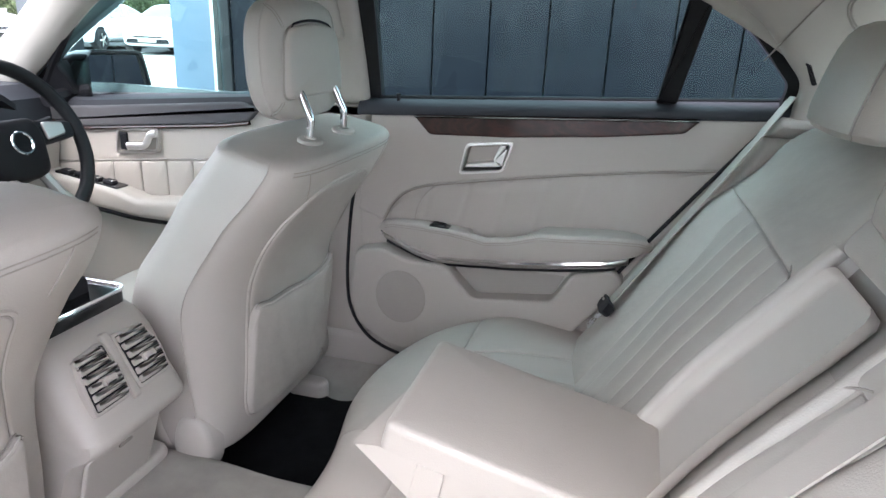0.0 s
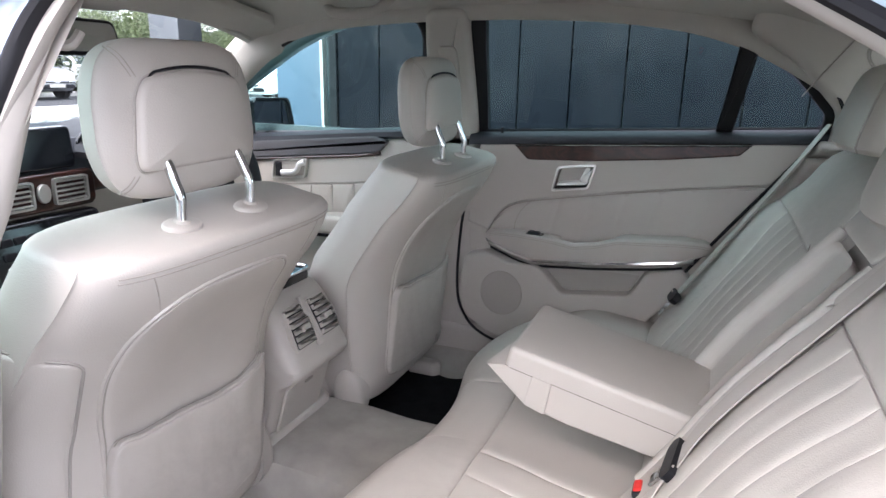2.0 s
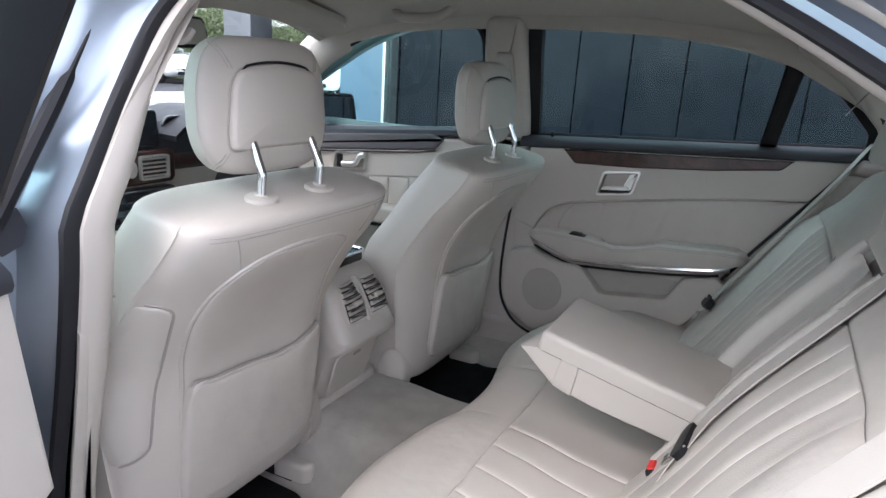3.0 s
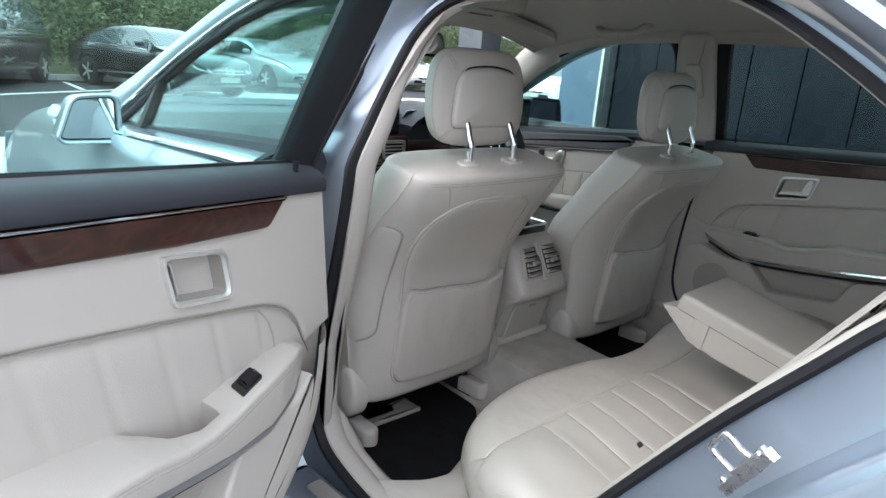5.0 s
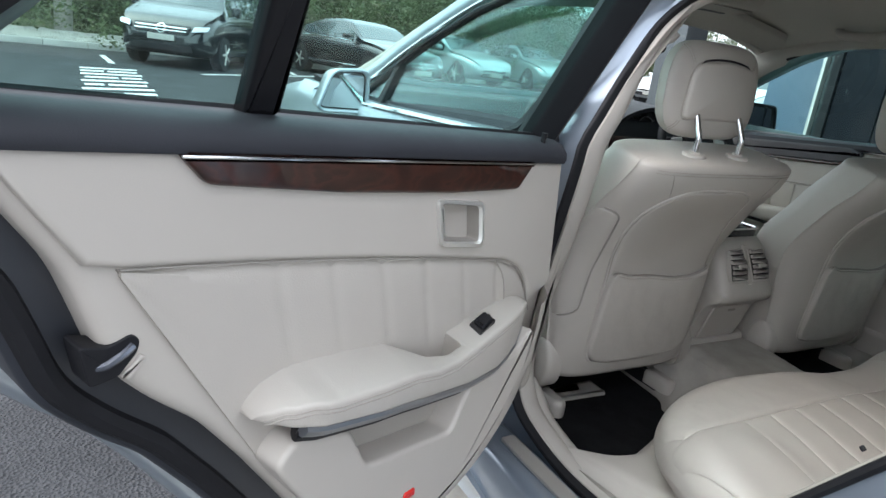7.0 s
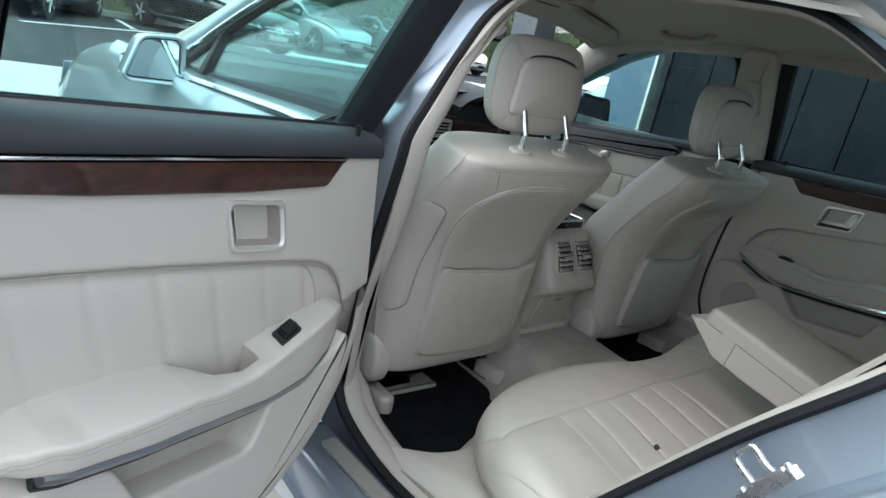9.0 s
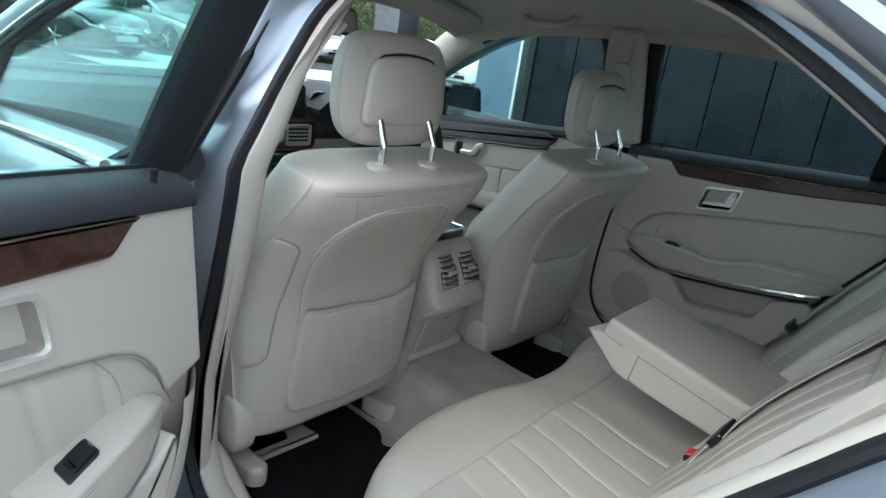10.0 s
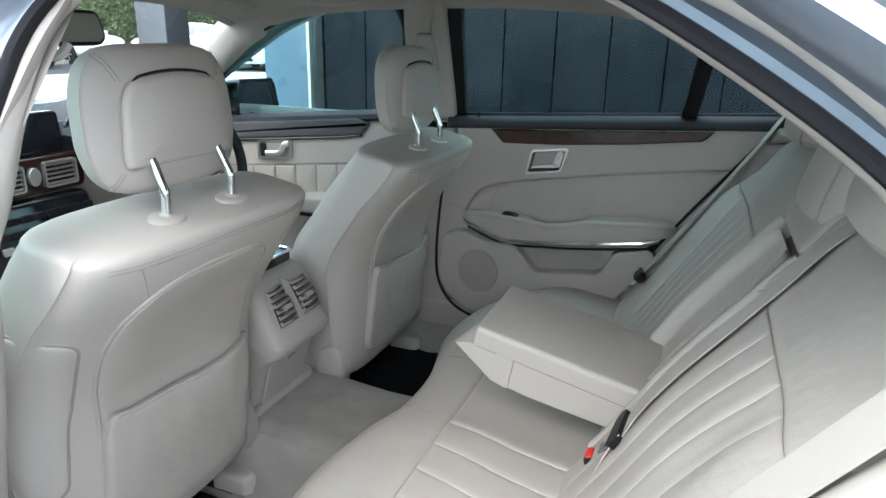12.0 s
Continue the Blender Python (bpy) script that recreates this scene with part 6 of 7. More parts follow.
def door_mirror(cx, y0, y1, z0, z1, s, label, housing):
    """A door mirror whose glass faces the rear; y0 is its outer end, y1 the end at the door."""
    mr = thing("door_mirror", label, "mirror", group="door mirrors")
    o = rpoly([(y0, z0 + 0.016), (y0 + s * 0.016, z0 + 0.002), (y1, z0 + 0.004), (y1 - s * 0.002, z1 - 0.016), (y1 - s * 0.02, z1), (y0 + s * 0.035, z1 - 0.008)], 0.026, 6)
    o = [Vector((p.x, p.y)) for p in o]
    if area2(o) < 0:
        o.reverse()
    m = lambda u, v, h: Vector((cx + h + 0.12 * (u - y0) * s, u, v))
    rings = [(0.0, 0.012), (0.0, 0.018), (0.004, 0.022), (0.009, 0.020), (0.011, 0.006)]
    case = part("mirror_housing", add_loops(bm_new(), [[m(p.x, p.y, h) for p in inset(o, d)] for d, h in [(0.046, -0.10), (0.030, -0.094), (0.014, -0.070), (0.003, -0.03)] + rings], True, False), housing, mr, "mirror housing")
    part("mirror_glass", pad(inset(o, 0.0105), 0.0, 0.010, 0.001, m), MIRROR, mr, "flat mirror glass")
    part("mirror_seal", tube([m(p.x, p.y, 0.010) for p in inset(o, 0.0115)], 0.0022, 6, True), BLACK, mr)
    part("mirror_foot", tube([(cx - 0.02, y1 - s * 0.03, z0 + 0.022), (cx - 0.03, y1 + s * 0.02, z0 + 0.012), (cx - 0.03, y1 + s * 0.06, z0 + 0.008)], 0.020, 8), BLACK, mr, "black mirror foot")
    return mr


door_mirror(-0.875, 1.03, 0.745, 0.925, 1.060, -1, "driver's door mirror in a dark housing", GLOSS_BLACK)
door_mirror(-0.77, -1.005, -0.865, 0.912, 1.035, 1, "blue-grey passenger door mirror seen through the open door's glass", PAINT)

# ---- passenger's front door, wing and bonnet, outside ----
pd = thing("front_door", "closed blue-grey front passenger door with a chrome belt strip", "car door")
part("outer_skin", grid(lambda x, z: Vector((x, -outer(z) - 0.012 * math.exp(-((z - 0.80) / 0.03) ** 2), z)), lin(-1.30, -0.085, 14), lin(0.22, 0.955, 24), thick=(0, 0.02, 0)), PAINT, pd, "blue-grey outer door skin")
part("belt_chrome", tube([(x, -0.876, interp(x, [(-1.3, 0.915), (-0.16, 0.972)])) for x in lin(-1.22, -0.085, 10)], 0.008, 8), CHROME, pd, "chrome belt strip")


def pwin(u, z, h):
    return Vector((u, -(0.757 - 0.56 * (z - 0.99) + h), z))


part("window_ledge", grid(lambda x, f: Vector((x, -0.872 + 0.110 * f, interp(x, [(-1.3, 0.915), (-0.16, 0.972)]) + 0.004 * f)), lin(-1.25, -0.085, 8), lin(0, 1, 4), thick=(0, 0, -0.01)), PAINT, pd, "painted ledge under the window")
pglass = fglass[:7] + [(-0.065, 1.292), (-0.075, 1.10), (-0.085, 0.975)]
w = part("window", pad([Vector(p) for p in pglass], -0.004, -0.001, 0.001, pwin, steps=1), GLASS, pd, "green-tinted side glass")
w.visible_shadow = False
part("window_frame", tube([pwin(p.x, p.y, 0.0) for p in [Vector((a, b)) for a, b in pglass]], 0.010, 8), BLACK, pd, "black window frame")
part("front_post", pad(rpoly([(-0.850, 0.935), (-0.812, 0.935), (-0.850, 1.062), (-0.874, 1.045)], 0.006), -0.01, 0.012, 0.004, pwin), BLACK, pd, "black front window post")
part("door_card", pad(rpoly([(-0.13, 0.95), (-0.12, 0.42), (-1.25, 0.40), (-1.30, 0.90)], 0.04), -0.12, 0.0, 0.012, lambda u, v, h: Vector((u, -0.745 + h, v))), TRIM, pd, "cream moulded door card")
part("dark_door_top", tube([(x, -0.76, interp(x, [(-1.3, 0.895), (-0.16, 0.97)])) for x in lin(-1.28, -0.085, 10)], 0.03, 8), ANTHRACITE, pd)

a_pill = bez([(-1.30, -0.815, 0.875), (-1.014, -0.765, 0.995), (-0.853, -0.725, 1.095), (-0.70, -0.695, 1.178), (-0.53, -0.662, 1.258), (-0.30, -0.640, 1.322), (0.0, -0.625, 1.350)], 6)
part("front_pillar", tube(a_pill, 0.024, 10, up=(0, 1, 0), flat_z=0.7), PAINT, car, "blue-grey windscreen pillar")
a_pill_r = [Vector((p.x, -p.y, p.z)) for p in a_pill]
part("front_pillar", tube(a_pill_r, 0.030, 10, up=(0, 1, 0), flat_z=0.7), PAINT, car, "blue-grey windscreen pillar")
part("window_chrome", tube([p + Vector((0.008, -0.014, -0.022)) for p in a_pill], 0.006, 8), CHROME, car, "chrome window moulding")
for s in (-1, 1):
    part("front_wing", grid(lambda x, z, s=s: Vector((x, s * (outer(z) - 0.14 * smooth(-x, 1.5, 2.5) ** 2), z - 0.25 * smooth(-x, 1.15, 2.5) * smooth(z, 0.5, 0.95))), lin(-2.55, -1.305, 16), lin(0.30, 0.955, 16), thick=(0, -s * 0.02, 0)), PAINT, car, "blue-grey front wing")


def bonnet_fn(x, f):
    y = f * (0.86 - 0.12 * smooth(-x, 1.7, 2.6))
    z = 1.005 - 0.085 * smooth(-x, 1.3, 2.0) - 0.16 * smooth(-x, 1.8, 2.65) - 0.085 * f ** 4 + 0.018 * math.exp(-((abs(f) - 0.62) / 0.10) ** 2)
    return Vector((x, y, z - 0.02))


part("bonnet", grid(bonnet_fn, lin(-2.62, -1.30, 22), lin(-1, 1, 31), thick=(0, 0, -0.02)), PAINT, car, "blue-grey bonnet with raised creases")
part("nose", grid(lambda f, z: Vector((-2.62 - 0.10 * math.sin(math.pi * (z - 0.25) / 0.55) + 0.30 * abs(f) ** 3, f * 0.80, z)), lin(-1, 1, 15), lin(0.25, 0.74, 8), thick=(0.02, 0, 0)), PAINT, car, "painted nose")
part("scuttle", grid(lambda y, v: Vector((-1.30 - 0.12 * v, y, 0.955 + 0.01 * v)), lin(-0.80, 0.80, 9), lin(0, 1, 3), thick=(0, 0, -0.03)), BLACK, car, "black scuttle panel")
for cx in (-1.93, 1.22):
    for s in (-1, 1):
        wh = part("wheel", pad([(cx + 0.32 * math.cos(t), 0.32 + 0.32 * math.sin(t)) for t in lin(0, 2 * math.pi * 35 / 36, 36)], 0.0, 0.22, 0.03, lambda u, v, h, s=s: Vector((u, s * (0.66 + h), v))), TYRE, car, "road wheel")
        part("rim", pad([(cx + 0.22 * math.cos(t), 0.32 + 0.22 * math.sin(t)) for t in lin(0, 2 * math.pi * 35 / 36, 36)], 0.20, 0.225, 0.01, lambda u, v, h, s=s: Vector((u, s * (0.66 + h), v))), SATIN, wh, "silver alloy rim")
part("boot", grid(lambda x, f: Vector((x, f * 0.80, 0.985 - 0.05 * smooth(x, 1.8, 2.4) - 0.05 * f ** 4)), lin(1.55, 2.4, 8), lin(-1, 1, 9), thick=(0, 0, -0.02)), PAINT, car, "blue-grey boot lid")
part("quarter_panel_right", grid(lambda x, z: Vector((x, outer(z), z)), lin(-0.13, 2.3, 12), lin(0.22, 0.97, 10), thick=(0, -0.02, 0)), PAINT, car, "blue-grey rear side panels")

# ---- dashboard, wheel, middle console ----
dash = thing("dashboard", "black and cream dashboard with silver air vents", "dashboard")


def dash_fn(f, v):
    y = f * 0.74
    prof = [(0.0, -1.40, 0.935), (0.25, -1.15, 0.972), (0.45, -0.985, 0.968), (0.55, -0.945, 0.935), (0.75, -0.935, 0.83), (0.9, -0.955, 0.74), (1.0, -0.99, 0.60)]
    x = interp(v, [(a, b) for a, b, c in prof])
    z = interp(v, [(a, c) for a, b, c in prof])
    return Vector((x, y, z))


part("dash_top", grid(dash_fn, lin(-1, 1, 13), lin(0, 0.75, 16), thick=(-0.02, 0, -0.02)), ANTHRACITE, dash, "anthracite soft dash top")
part("dash_lower", grid(dash_fn, lin(-1, 1, 13), lin(0.75, 1.0, 6), thick=(-0.02, 0, -0.02)), TRIM, dash, "cream lower dash")
part("wood_band", tube([dash_fn(f, 0.70) + Vector((0.006, 0, 0)) for f in lin(-0.98, 0.98, 20)], 0.022, 8, flat_z=0.3, up=(1, 0, 0)), WOOD, dash, "dark wood band")
hood = part("instrument_hood", grid(lambda f, v: Vector((-1.12 + 0.24 * v, 0.37 + f * 0.20, 0.945 + 0.065 * math.cos(f * math.pi / 2) ** 0.7 - 0.01 * v)), lin(-1, 1, 15), lin(0, 1, 6), thick=(0, 0, -0.015)), BLACK, dash, "black instrument hood")
part("instrument_face", pad(rrect(0.19, 0.845, 0.55, 0.985, 0.03), 0, 0.01, 0.003, lambda u, v, h: Vector((-0.965 + h, u, v))), SCREEN, dash, "dark instrument face")
for y in (0.275, 0.37, 0.465):
    part("dial_ring", tube([(-0.95, y + 0.042 * math.cos(t), 0.915 + 0.042 * math.sin(t)) for t in lin(0, 2 * math.pi * 23 / 24, 24)], 0.004, 6, True), CHROME, dash, "silver dial ring")


def vent(y, z, w, hgt, parent, x, tilt=0.0, n=5):
    m = lambda u, v, h: Vector((x + h - tilt * v, y + u, z + v))
    o, i = rrect(-w / 2, -hgt / 2, w / 2, hgt / 2, 0.008, 3), rrect(-w / 2 + 0.005, -hgt / 2 + 0.005, w / 2 - 0.005, hgt / 2 - 0.005, 0.006, 3)
    v = part("air_vent", add_loops(bm_new(), [[m(p.x, p.y, -0.004) for p in o], [m(p.x, p.y, 0.007) for p in o], [m(p.x, p.y, 0.007) for p in i], [m(p.x, p.y, -0.012) for p in i]], False, True), SATIN, parent, "air vent with a silver surround")
    part("vent_throat", pad(i, -0.012, -0.008, 0.001, m), BLACK, v, "dark vent opening")
    for k in range(n):
        zz = -hgt / 2 + hgt * (k + 0.8) / (n + 0.6)
        part("vent_slat", pad(rrect(-w / 2 + 0.006, zz - 0.002, w / 2 - 0.006, zz + 0.002, 0.0015, 2), -0.006, 0.004, 0.001, m), SATIN, v)
    return v


part("centre_fascia", pad(rrect(-0.15, 0.80, 0.20, 0.895, 0.02), 0.0, 0.012, 0.006, lambda u, v, h: Vector((-0.934 + h, u, v))), WOOD, dash, "dark wood fascia round the vents")
vent(0.122, 0.848, 0.098, 0.068, dash, -0.918)
vent(-0.03, 0.848, 0.098, 0.068, dash, -0.918)
part("fascia_dial", pad([(0.046 + 0.017 * math.cos(t), 0.848 + 0.024 * math.sin(t)) for t in lin(0, 2 * math.pi * 19 / 20, 20)], 0.0, 0.010, 0.002, lambda u, v, h: Vector((-0.921 + h, u, v))), SATIN, dash, "silver dial between the vents")
vent(-0.62, 0.845, 0.10, 0.075, dash, -0.925)
part("stack_knob", pad([(0.115 + 0.016 * math.cos(t), 0.728 + 0.016 * math.sin(t)) for t in lin(0, 2 * math.pi * 19 / 20, 20)], 0.05, 0.068, 0.004, lambda u, v, h: Vector((-0.955 + h + 0.3 * (0.78 - v), u, v))), CHROME, dash, "chrome control knob")
part("display", pad(rrect(-0.13, 0.902, 0.16, 1.005, 0.012), 0, 0.03, 0.006, lambda u, v, h: Vector((-0.965 + h + 0.1 * (0.93 - v), u, v))), SCREEN, dash, "dark display screen")
part("button_panel", pad(rrect(-0.13, 0.60, 0.190, 0.792, 0.015), 0, 0.05, 0.01, lambda u, v, h: Vector((-0.955 + h + 0.3 * (0.78 - v), u, v)), steps=3), GLOSS_BLACK, dash, "gloss black button stack")
for k in range(8):
    for r in range(3):
        part("stack_button", pad(rrect(-0.095 + 0.036 * k, 0.745 - 0.032 * r, -0.065 + 0.036 * k, 0.762 - 0.032 * r, 0.004), 0.05, 0.056, 0.002, lambda u, v, h: Vector((-0.955 + h + 0.3 * (0.78 - v), u, v))), SATIN if r == 2 else BLACK, dash)

wheel = thing("steering_wheel", "black leather steering wheel with silver spoke buttons", "steering wheel")
WC = Vector((-0.69, 0.372, 0.876))
WN, WU, WR = Vector((0.93, 0, 0.37)), Vector((-0.37, 0, 0.93)), Vector((0, 1, 0))


def on_wheel(u, v, h):
    return WC + WR * u + WU * v + WN * h


part("wheel_rim", tube([on_wheel(0.176 * math.cos(t), 0.176 * math.sin(t), 0.012) for t in lin(0, 2 * math.pi * 47 / 48, 48)], 0.0155, 10, True), BLACK, wheel, "black leather rim")
part("wheel_hub", pad(rpoly([(-0.075, 0.02), (-0.06, 0.055), (0.06, 0.055), (0.075, 0.02), (0.055, -0.075), (-0.055, -0.075)], 0.03), -0.03, 0.03, 0.015, on_wheel, rings=3, bulge=0.008), BLACK, wheel, "black airbag hub")
part("hub_emblem", tube([on_wheel(0.023 * math.cos(t), 0.0 + 0.023 * math.sin(t), 0.040) for t in lin(0, 2 * math.pi * 23 / 24, 24)], 0.003, 6, True), CHROME, wheel, "plain chrome ring")
for s in (-1, 1):
    part("wheel_spoke", pad(rpoly([(s * 0.06, -0.01), (s * 0.165, 0.0), (s * 0.165, 0.035), (s * 0.06, 0.05)], 0.008), -0.01, 0.016, 0.006, on_wheel), BLACK, wheel)
    part("spoke_buttons", pad(rpoly([(s * 0.082, 0.0), (s * 0.135, 0.008), (s * 0.135, 0.035), (s * 0.082, 0.042)], 0.008), 0.01, 0.022, 0.004, on_wheel), SATIN, wheel, "silver spoke buttons")
    part("lower_spoke", tube([on_wheel(s * 0.035, -0.065, 0.012), on_wheel(s * 0.06, -0.115, 0.010), on_wheel(s * 0.085, -0.150, 0.010)], 0.012, 8), SATIN, wheel)
part("steering_column", tube([on_wheel(0, -0.01, -0.02), on_wheel(0, -0.03, -0.22)], 0.055, 12), BLACK, wheel)
part("indicator_stalk", tube([on_wheel(0.04, 0.03, -0.05), on_wheel(0.13, 0.05, -0.045), on_wheel(0.165, 0.055, -0.04)], 0.008, 8), BLACK, wheel)

con = thing("middle_console", "cream middle console with rear air vents and an open black tray", "console")
CP = [(-0.170, 0.42), (-0.135, 0.535), (-0.090, 0.572), (-0.088, 0.600), (-0.112, 0.640), (-0.135, 0.690), (-0.165, 0.722), (-0.21, 0.735), (-0.60, 0.735), (-0.62, 0.42)]


def console_loop(y, k):
    return [Vector((p.x - (k if p.x > -0.5 else 0), y, p.y - (k if p.y > 0.6 else 0))) for p in bez([(a, b, 0) for a, b in CP[:8]], 4)] + [Vector((-0.60, y, 0.735 - k)), Vector((-0.62, y, 0.42))]


cl = [console_loop(y, k) for y, k in ((-0.102, 0.022), (-0.099, 0.010), (-0.090, 0.003), (-0.075, 0), (0.075, 0), (0.090, 0.003), (0.099, 0.010), (0.102, 0.022))]
cbody = part("console_body", add_loops(bm_new(), cl), TRIM, con, "cream moulded console body")
tunnel_base = part("console_foot", pad(rrect(-0.66, -0.13, -0.15, 0.13, 0.03), 0.30, 0.44, 0.01), TRIM, con)


def on_vents(u, v, h):
    """u across, v up the sloping vent face."""
    p0, p1 = Vector((-0.098, 0, 0.612)), Vector((-0.150, 0, 0.712))
    t = (p1 - p0).normalized()
    n = Vector((t.z, 0, -t.x))
    return p0 + t * v + n * (h + 0.010 * math.sin(math.pi * min(1, max(0, v / 0.112)))) + Vector((0, u, 0))


for s in (-1, 1):
    o = rpoly([(s * 0.008, 0.012), (s * 0.078, 0.012), (s * 0.078, 0.060), (s * 0.066, 0.098), (s * 0.008, 0.104)], 0.010, 4)
    vn = part("air_vent", pad(o, -0.012, 0.0035, 0.002, on_vents), TRIM, con, "cream rear air vent")
    part("vent_throat", pad(inset(o if area2(o) > 0 else o[::-1], 0.005), -0.004, 0.0045, 0.001, on_vents), BLACK, vn, "dark vent opening")
    for k in range(6):
        v0 = 0.019 + 0.0135 * k
        part("vent_slat", pad(rrect(min(s * 0.013, s * 0.072), v0, max(s * 0.013, s * 0.072) - (0.006 if k > 3 else 0), v0 + 0.0102, 0.002, 2), 0.002, 0.0085, 0.003, on_vents), TRIM, vn)
    part("vent_slider", pad(rrect(min(s * 0.028, s * 0.052), 0.045, max(s * 0.028, s * 0.052), 0.058, 0.003), 0.004, 0.015, 0.003, on_vents), TRIM, vn, "cream vent slider")
part("vent_divider", pad(rrect(-0.007, 0.004, 0.007, 0.112, 0.004), -0.004, 0.007, 0.003, on_vents), TRIM, con)
part("rear_cover", pad(rpoly([(-0.075, 0.435), (0.075, 0.435), (0.078, 0.545), (-0.078, 0.545)], 0.012), 0, 0.005, 0.003, lambda u, v, h: Vector((-0.172 + 0.30 * (v - 0.42) + h + 0.004, u, v))), TRIM, con, "flat cream storage cover")
part("cover_latch", pad(rrect(-0.014, 0.528, 0.014, 0.535, 0.003), 0.004, 0.0075, 0.001, lambda u, v, h: Vector((-0.172 + 0.30 * (v - 0.42) + h + 0.004, u, v))), TRIM_DARK, con)
part("console_tray", pad(rrect(-0.46, -0.092, -0.175, 0.092, 0.02), 0.70, 0.746, 0.006), GLOSS_BLACK, con, "open black console tray")
part("tray_rim", tube([(p.x, p.y, 0.748) for p in rrect(-0.46, -0.092, -0.175, 0.092, 0.02)], 0.003, 6, True), CHROME, con, "chrome tray rim")
part("phone_holder", box(-0.36, -0.06, 0.74, -0.215, 0.06, 0.772, 0.008), BLACK, con, "black holder in the tray")

# ---- outside: ground, building, parked cars, hedge ----
def ground_fn(x, y):
    return Vector((x, y, -0.0))


gs = [-220, -120, -70, -45, -32, -26, -20, -14, -9, -5, -2, 0, 2, 5, 9, 16, 30, 60, 120, 220]
solo("ground", grid(ground_fn, gs, gs), ASPHALT, "worn dark asphalt car park surface", "ground", kind="structure")
paving = thing("paving", "pale concrete paving beside the building", "paving", kind="structure")
part("paving_bed", pad(rrect(-7.55, -1.12, 5.0, 2.55, 0.05), -0.05, 0.012, 0.004), CONCRETE, paving)
# Lighter copy of the concrete: the sunlit glare is put into its colour
forecourt = solo("pavement", pad(rrect(-15.5, 4.6, -4.4, 17.0, 0.2), -0.04, 0.008, 0.002), surface("sunlit_pale_concrete", (0.55, 0.54, 0.52), 0.85, vary=0.08, vary_scale=0.8, grain=0.4, grain_scale=50, grain_depth=0.004), "pale concrete forecourt beyond the building's corner", "pavement", kind="structure")
bars = thing("road_marking", "worn white lettering bars painted on the asphalt", "road marking")
for k, (u0, u1, gap) in enumerate([(0.0, 1.0, 0.0), (0.02, 0.98, 0.5), (0.0, 1.0, 0.0), (0.04, 0.94, 0.34), (0.0, 1.0, 0.0), (0.06, 0.95, 0.6), (0.0, 1.0, 0.0), (0.0, 0.96, 0.42), (0.0, 1.0, 0.0)]):
    x = -7.95 - 0.50 * k
    ends = ((u0, u1),) if not gap else ((u0, gap - 0.03), (gap + 0.03, u1))
    for a, b in ends:
        part("painted_bar", pad([(x - 0.10 - 0.35 * a, -1.46 + 0.90 * a), (x + 0.10 - 0.35 * a, -1.46 + 0.90 * a), (x + 0.10 - 0.35 * b, -1.46 + 0.90 * b), (x - 0.10 - 0.35 * b, -1.46 + 0.90 * b)], 0.001, 0.006, 0.001), ROAD_PAINT, bars)
for x0, y0, x1, y1 in ((-12.7, 0.62, -14.35, 2.73), (-14.35, 2.73, -16.9, 6.0), (-14.9, 3.05, -17.2, 3.30), (-13.4, -0.9, -15.3, -1.0), (-15.6, 7.3, -18.5, 8.0)):
    d = Vector((x1 - x0, y1 - y0)).normalized()
    n = Vector((-d.y, d.x)) * 0.055
    solo("bay_line", pad([(x0 + n.x, y0 + n.y), (x1 + n.x, y1 + n.y), (x1 - n.x, y1 - n.y), (x0 - n.x, y0 - n.y)], 0.001, 0.006, 0.001), ROAD_PAINT, "white painted parking bay line on asphalt", "bay line", group="bay lines")
kerb = thing("kerb", "low pale stone kerb along the planted verge", "kerb", kind="structure")
kerb_me = mesh_of("kerb_stone", box(-0.12, -0.45, 0.0, 0.12, 0.45, 0.14, 0.02), CONCRETE)
for k in range(34):
    o = new("kerb_stone", kerb_me)
    o.parent = kerb
    o.location = (-17.2 - 0.16 * (k - 8), -8 + 0.90 * k, 0)
    o.rotation_euler = (0, 0, 0.17)
verge = solo("verge", grid(lambda f, y: Vector((-17.45 - 0.178 * (y + 0.8) - 22 * f, y, 0.10 * smooth(f, 0.0, 0.01) + 0.02 + 0.10 * smooth(f, 0, 0.1) * noise.noise((f * 9, y * 0.4, 5)) + 0.5 * f)), lin(0, 1, 18), lin(-26, 60, 60)), surface("rough_grass_soil", (0.10, 0.115, 0.05), 0.95, vary=0.4, vary_scale=3, grain=1.0, grain_scale=30, grain_depth=0.03), "rough green verge behind the kerb", "verge", kind="structure")

solo("gravel_bank", grid(lambda f, y: Vector((-17.32 - 0.178 * (y + 0.8) - 1.5 * f, y, 0.15 + 0.16 * math.sin(math.pi * f) + 0.05 * noise.noise((f * 6, y * 2.2, 1)) + 0.03 * noise.noise((f * 20, y * 9, 4)))), lin(0, 1, 14), lin(-20, 3.0, 120), thick=(0, 0, -0.12)), surface("pale_gravel", (0.42, 0.40, 0.36), 0.9, vary=0.25, vary_scale=5, grain=1.0, grain_scale=24, grain_depth=0.04, voronoi=True), "low bank of pale gravel along the kerb", "gravel", kind="stuff")

# building
bld = thing("building", "dark navy clad building with a glazed corner", "building")
WY = 3.2
px = -1.965
PW = 0.336
panel_me = mesh_of("wall_panel", pad(rrect(0.0022, 0.0, PW - 0.0022, 4.3, 0.002), 0.0, 0.03, 0.0025, lambda u, v, h: Vector((u, -h, v))), ALCLAD)
for k in range(16):
    o = new("wall_panel", panel_me)
    o.parent = bld
    o.location = (px + PW * k, WY, 0.02)
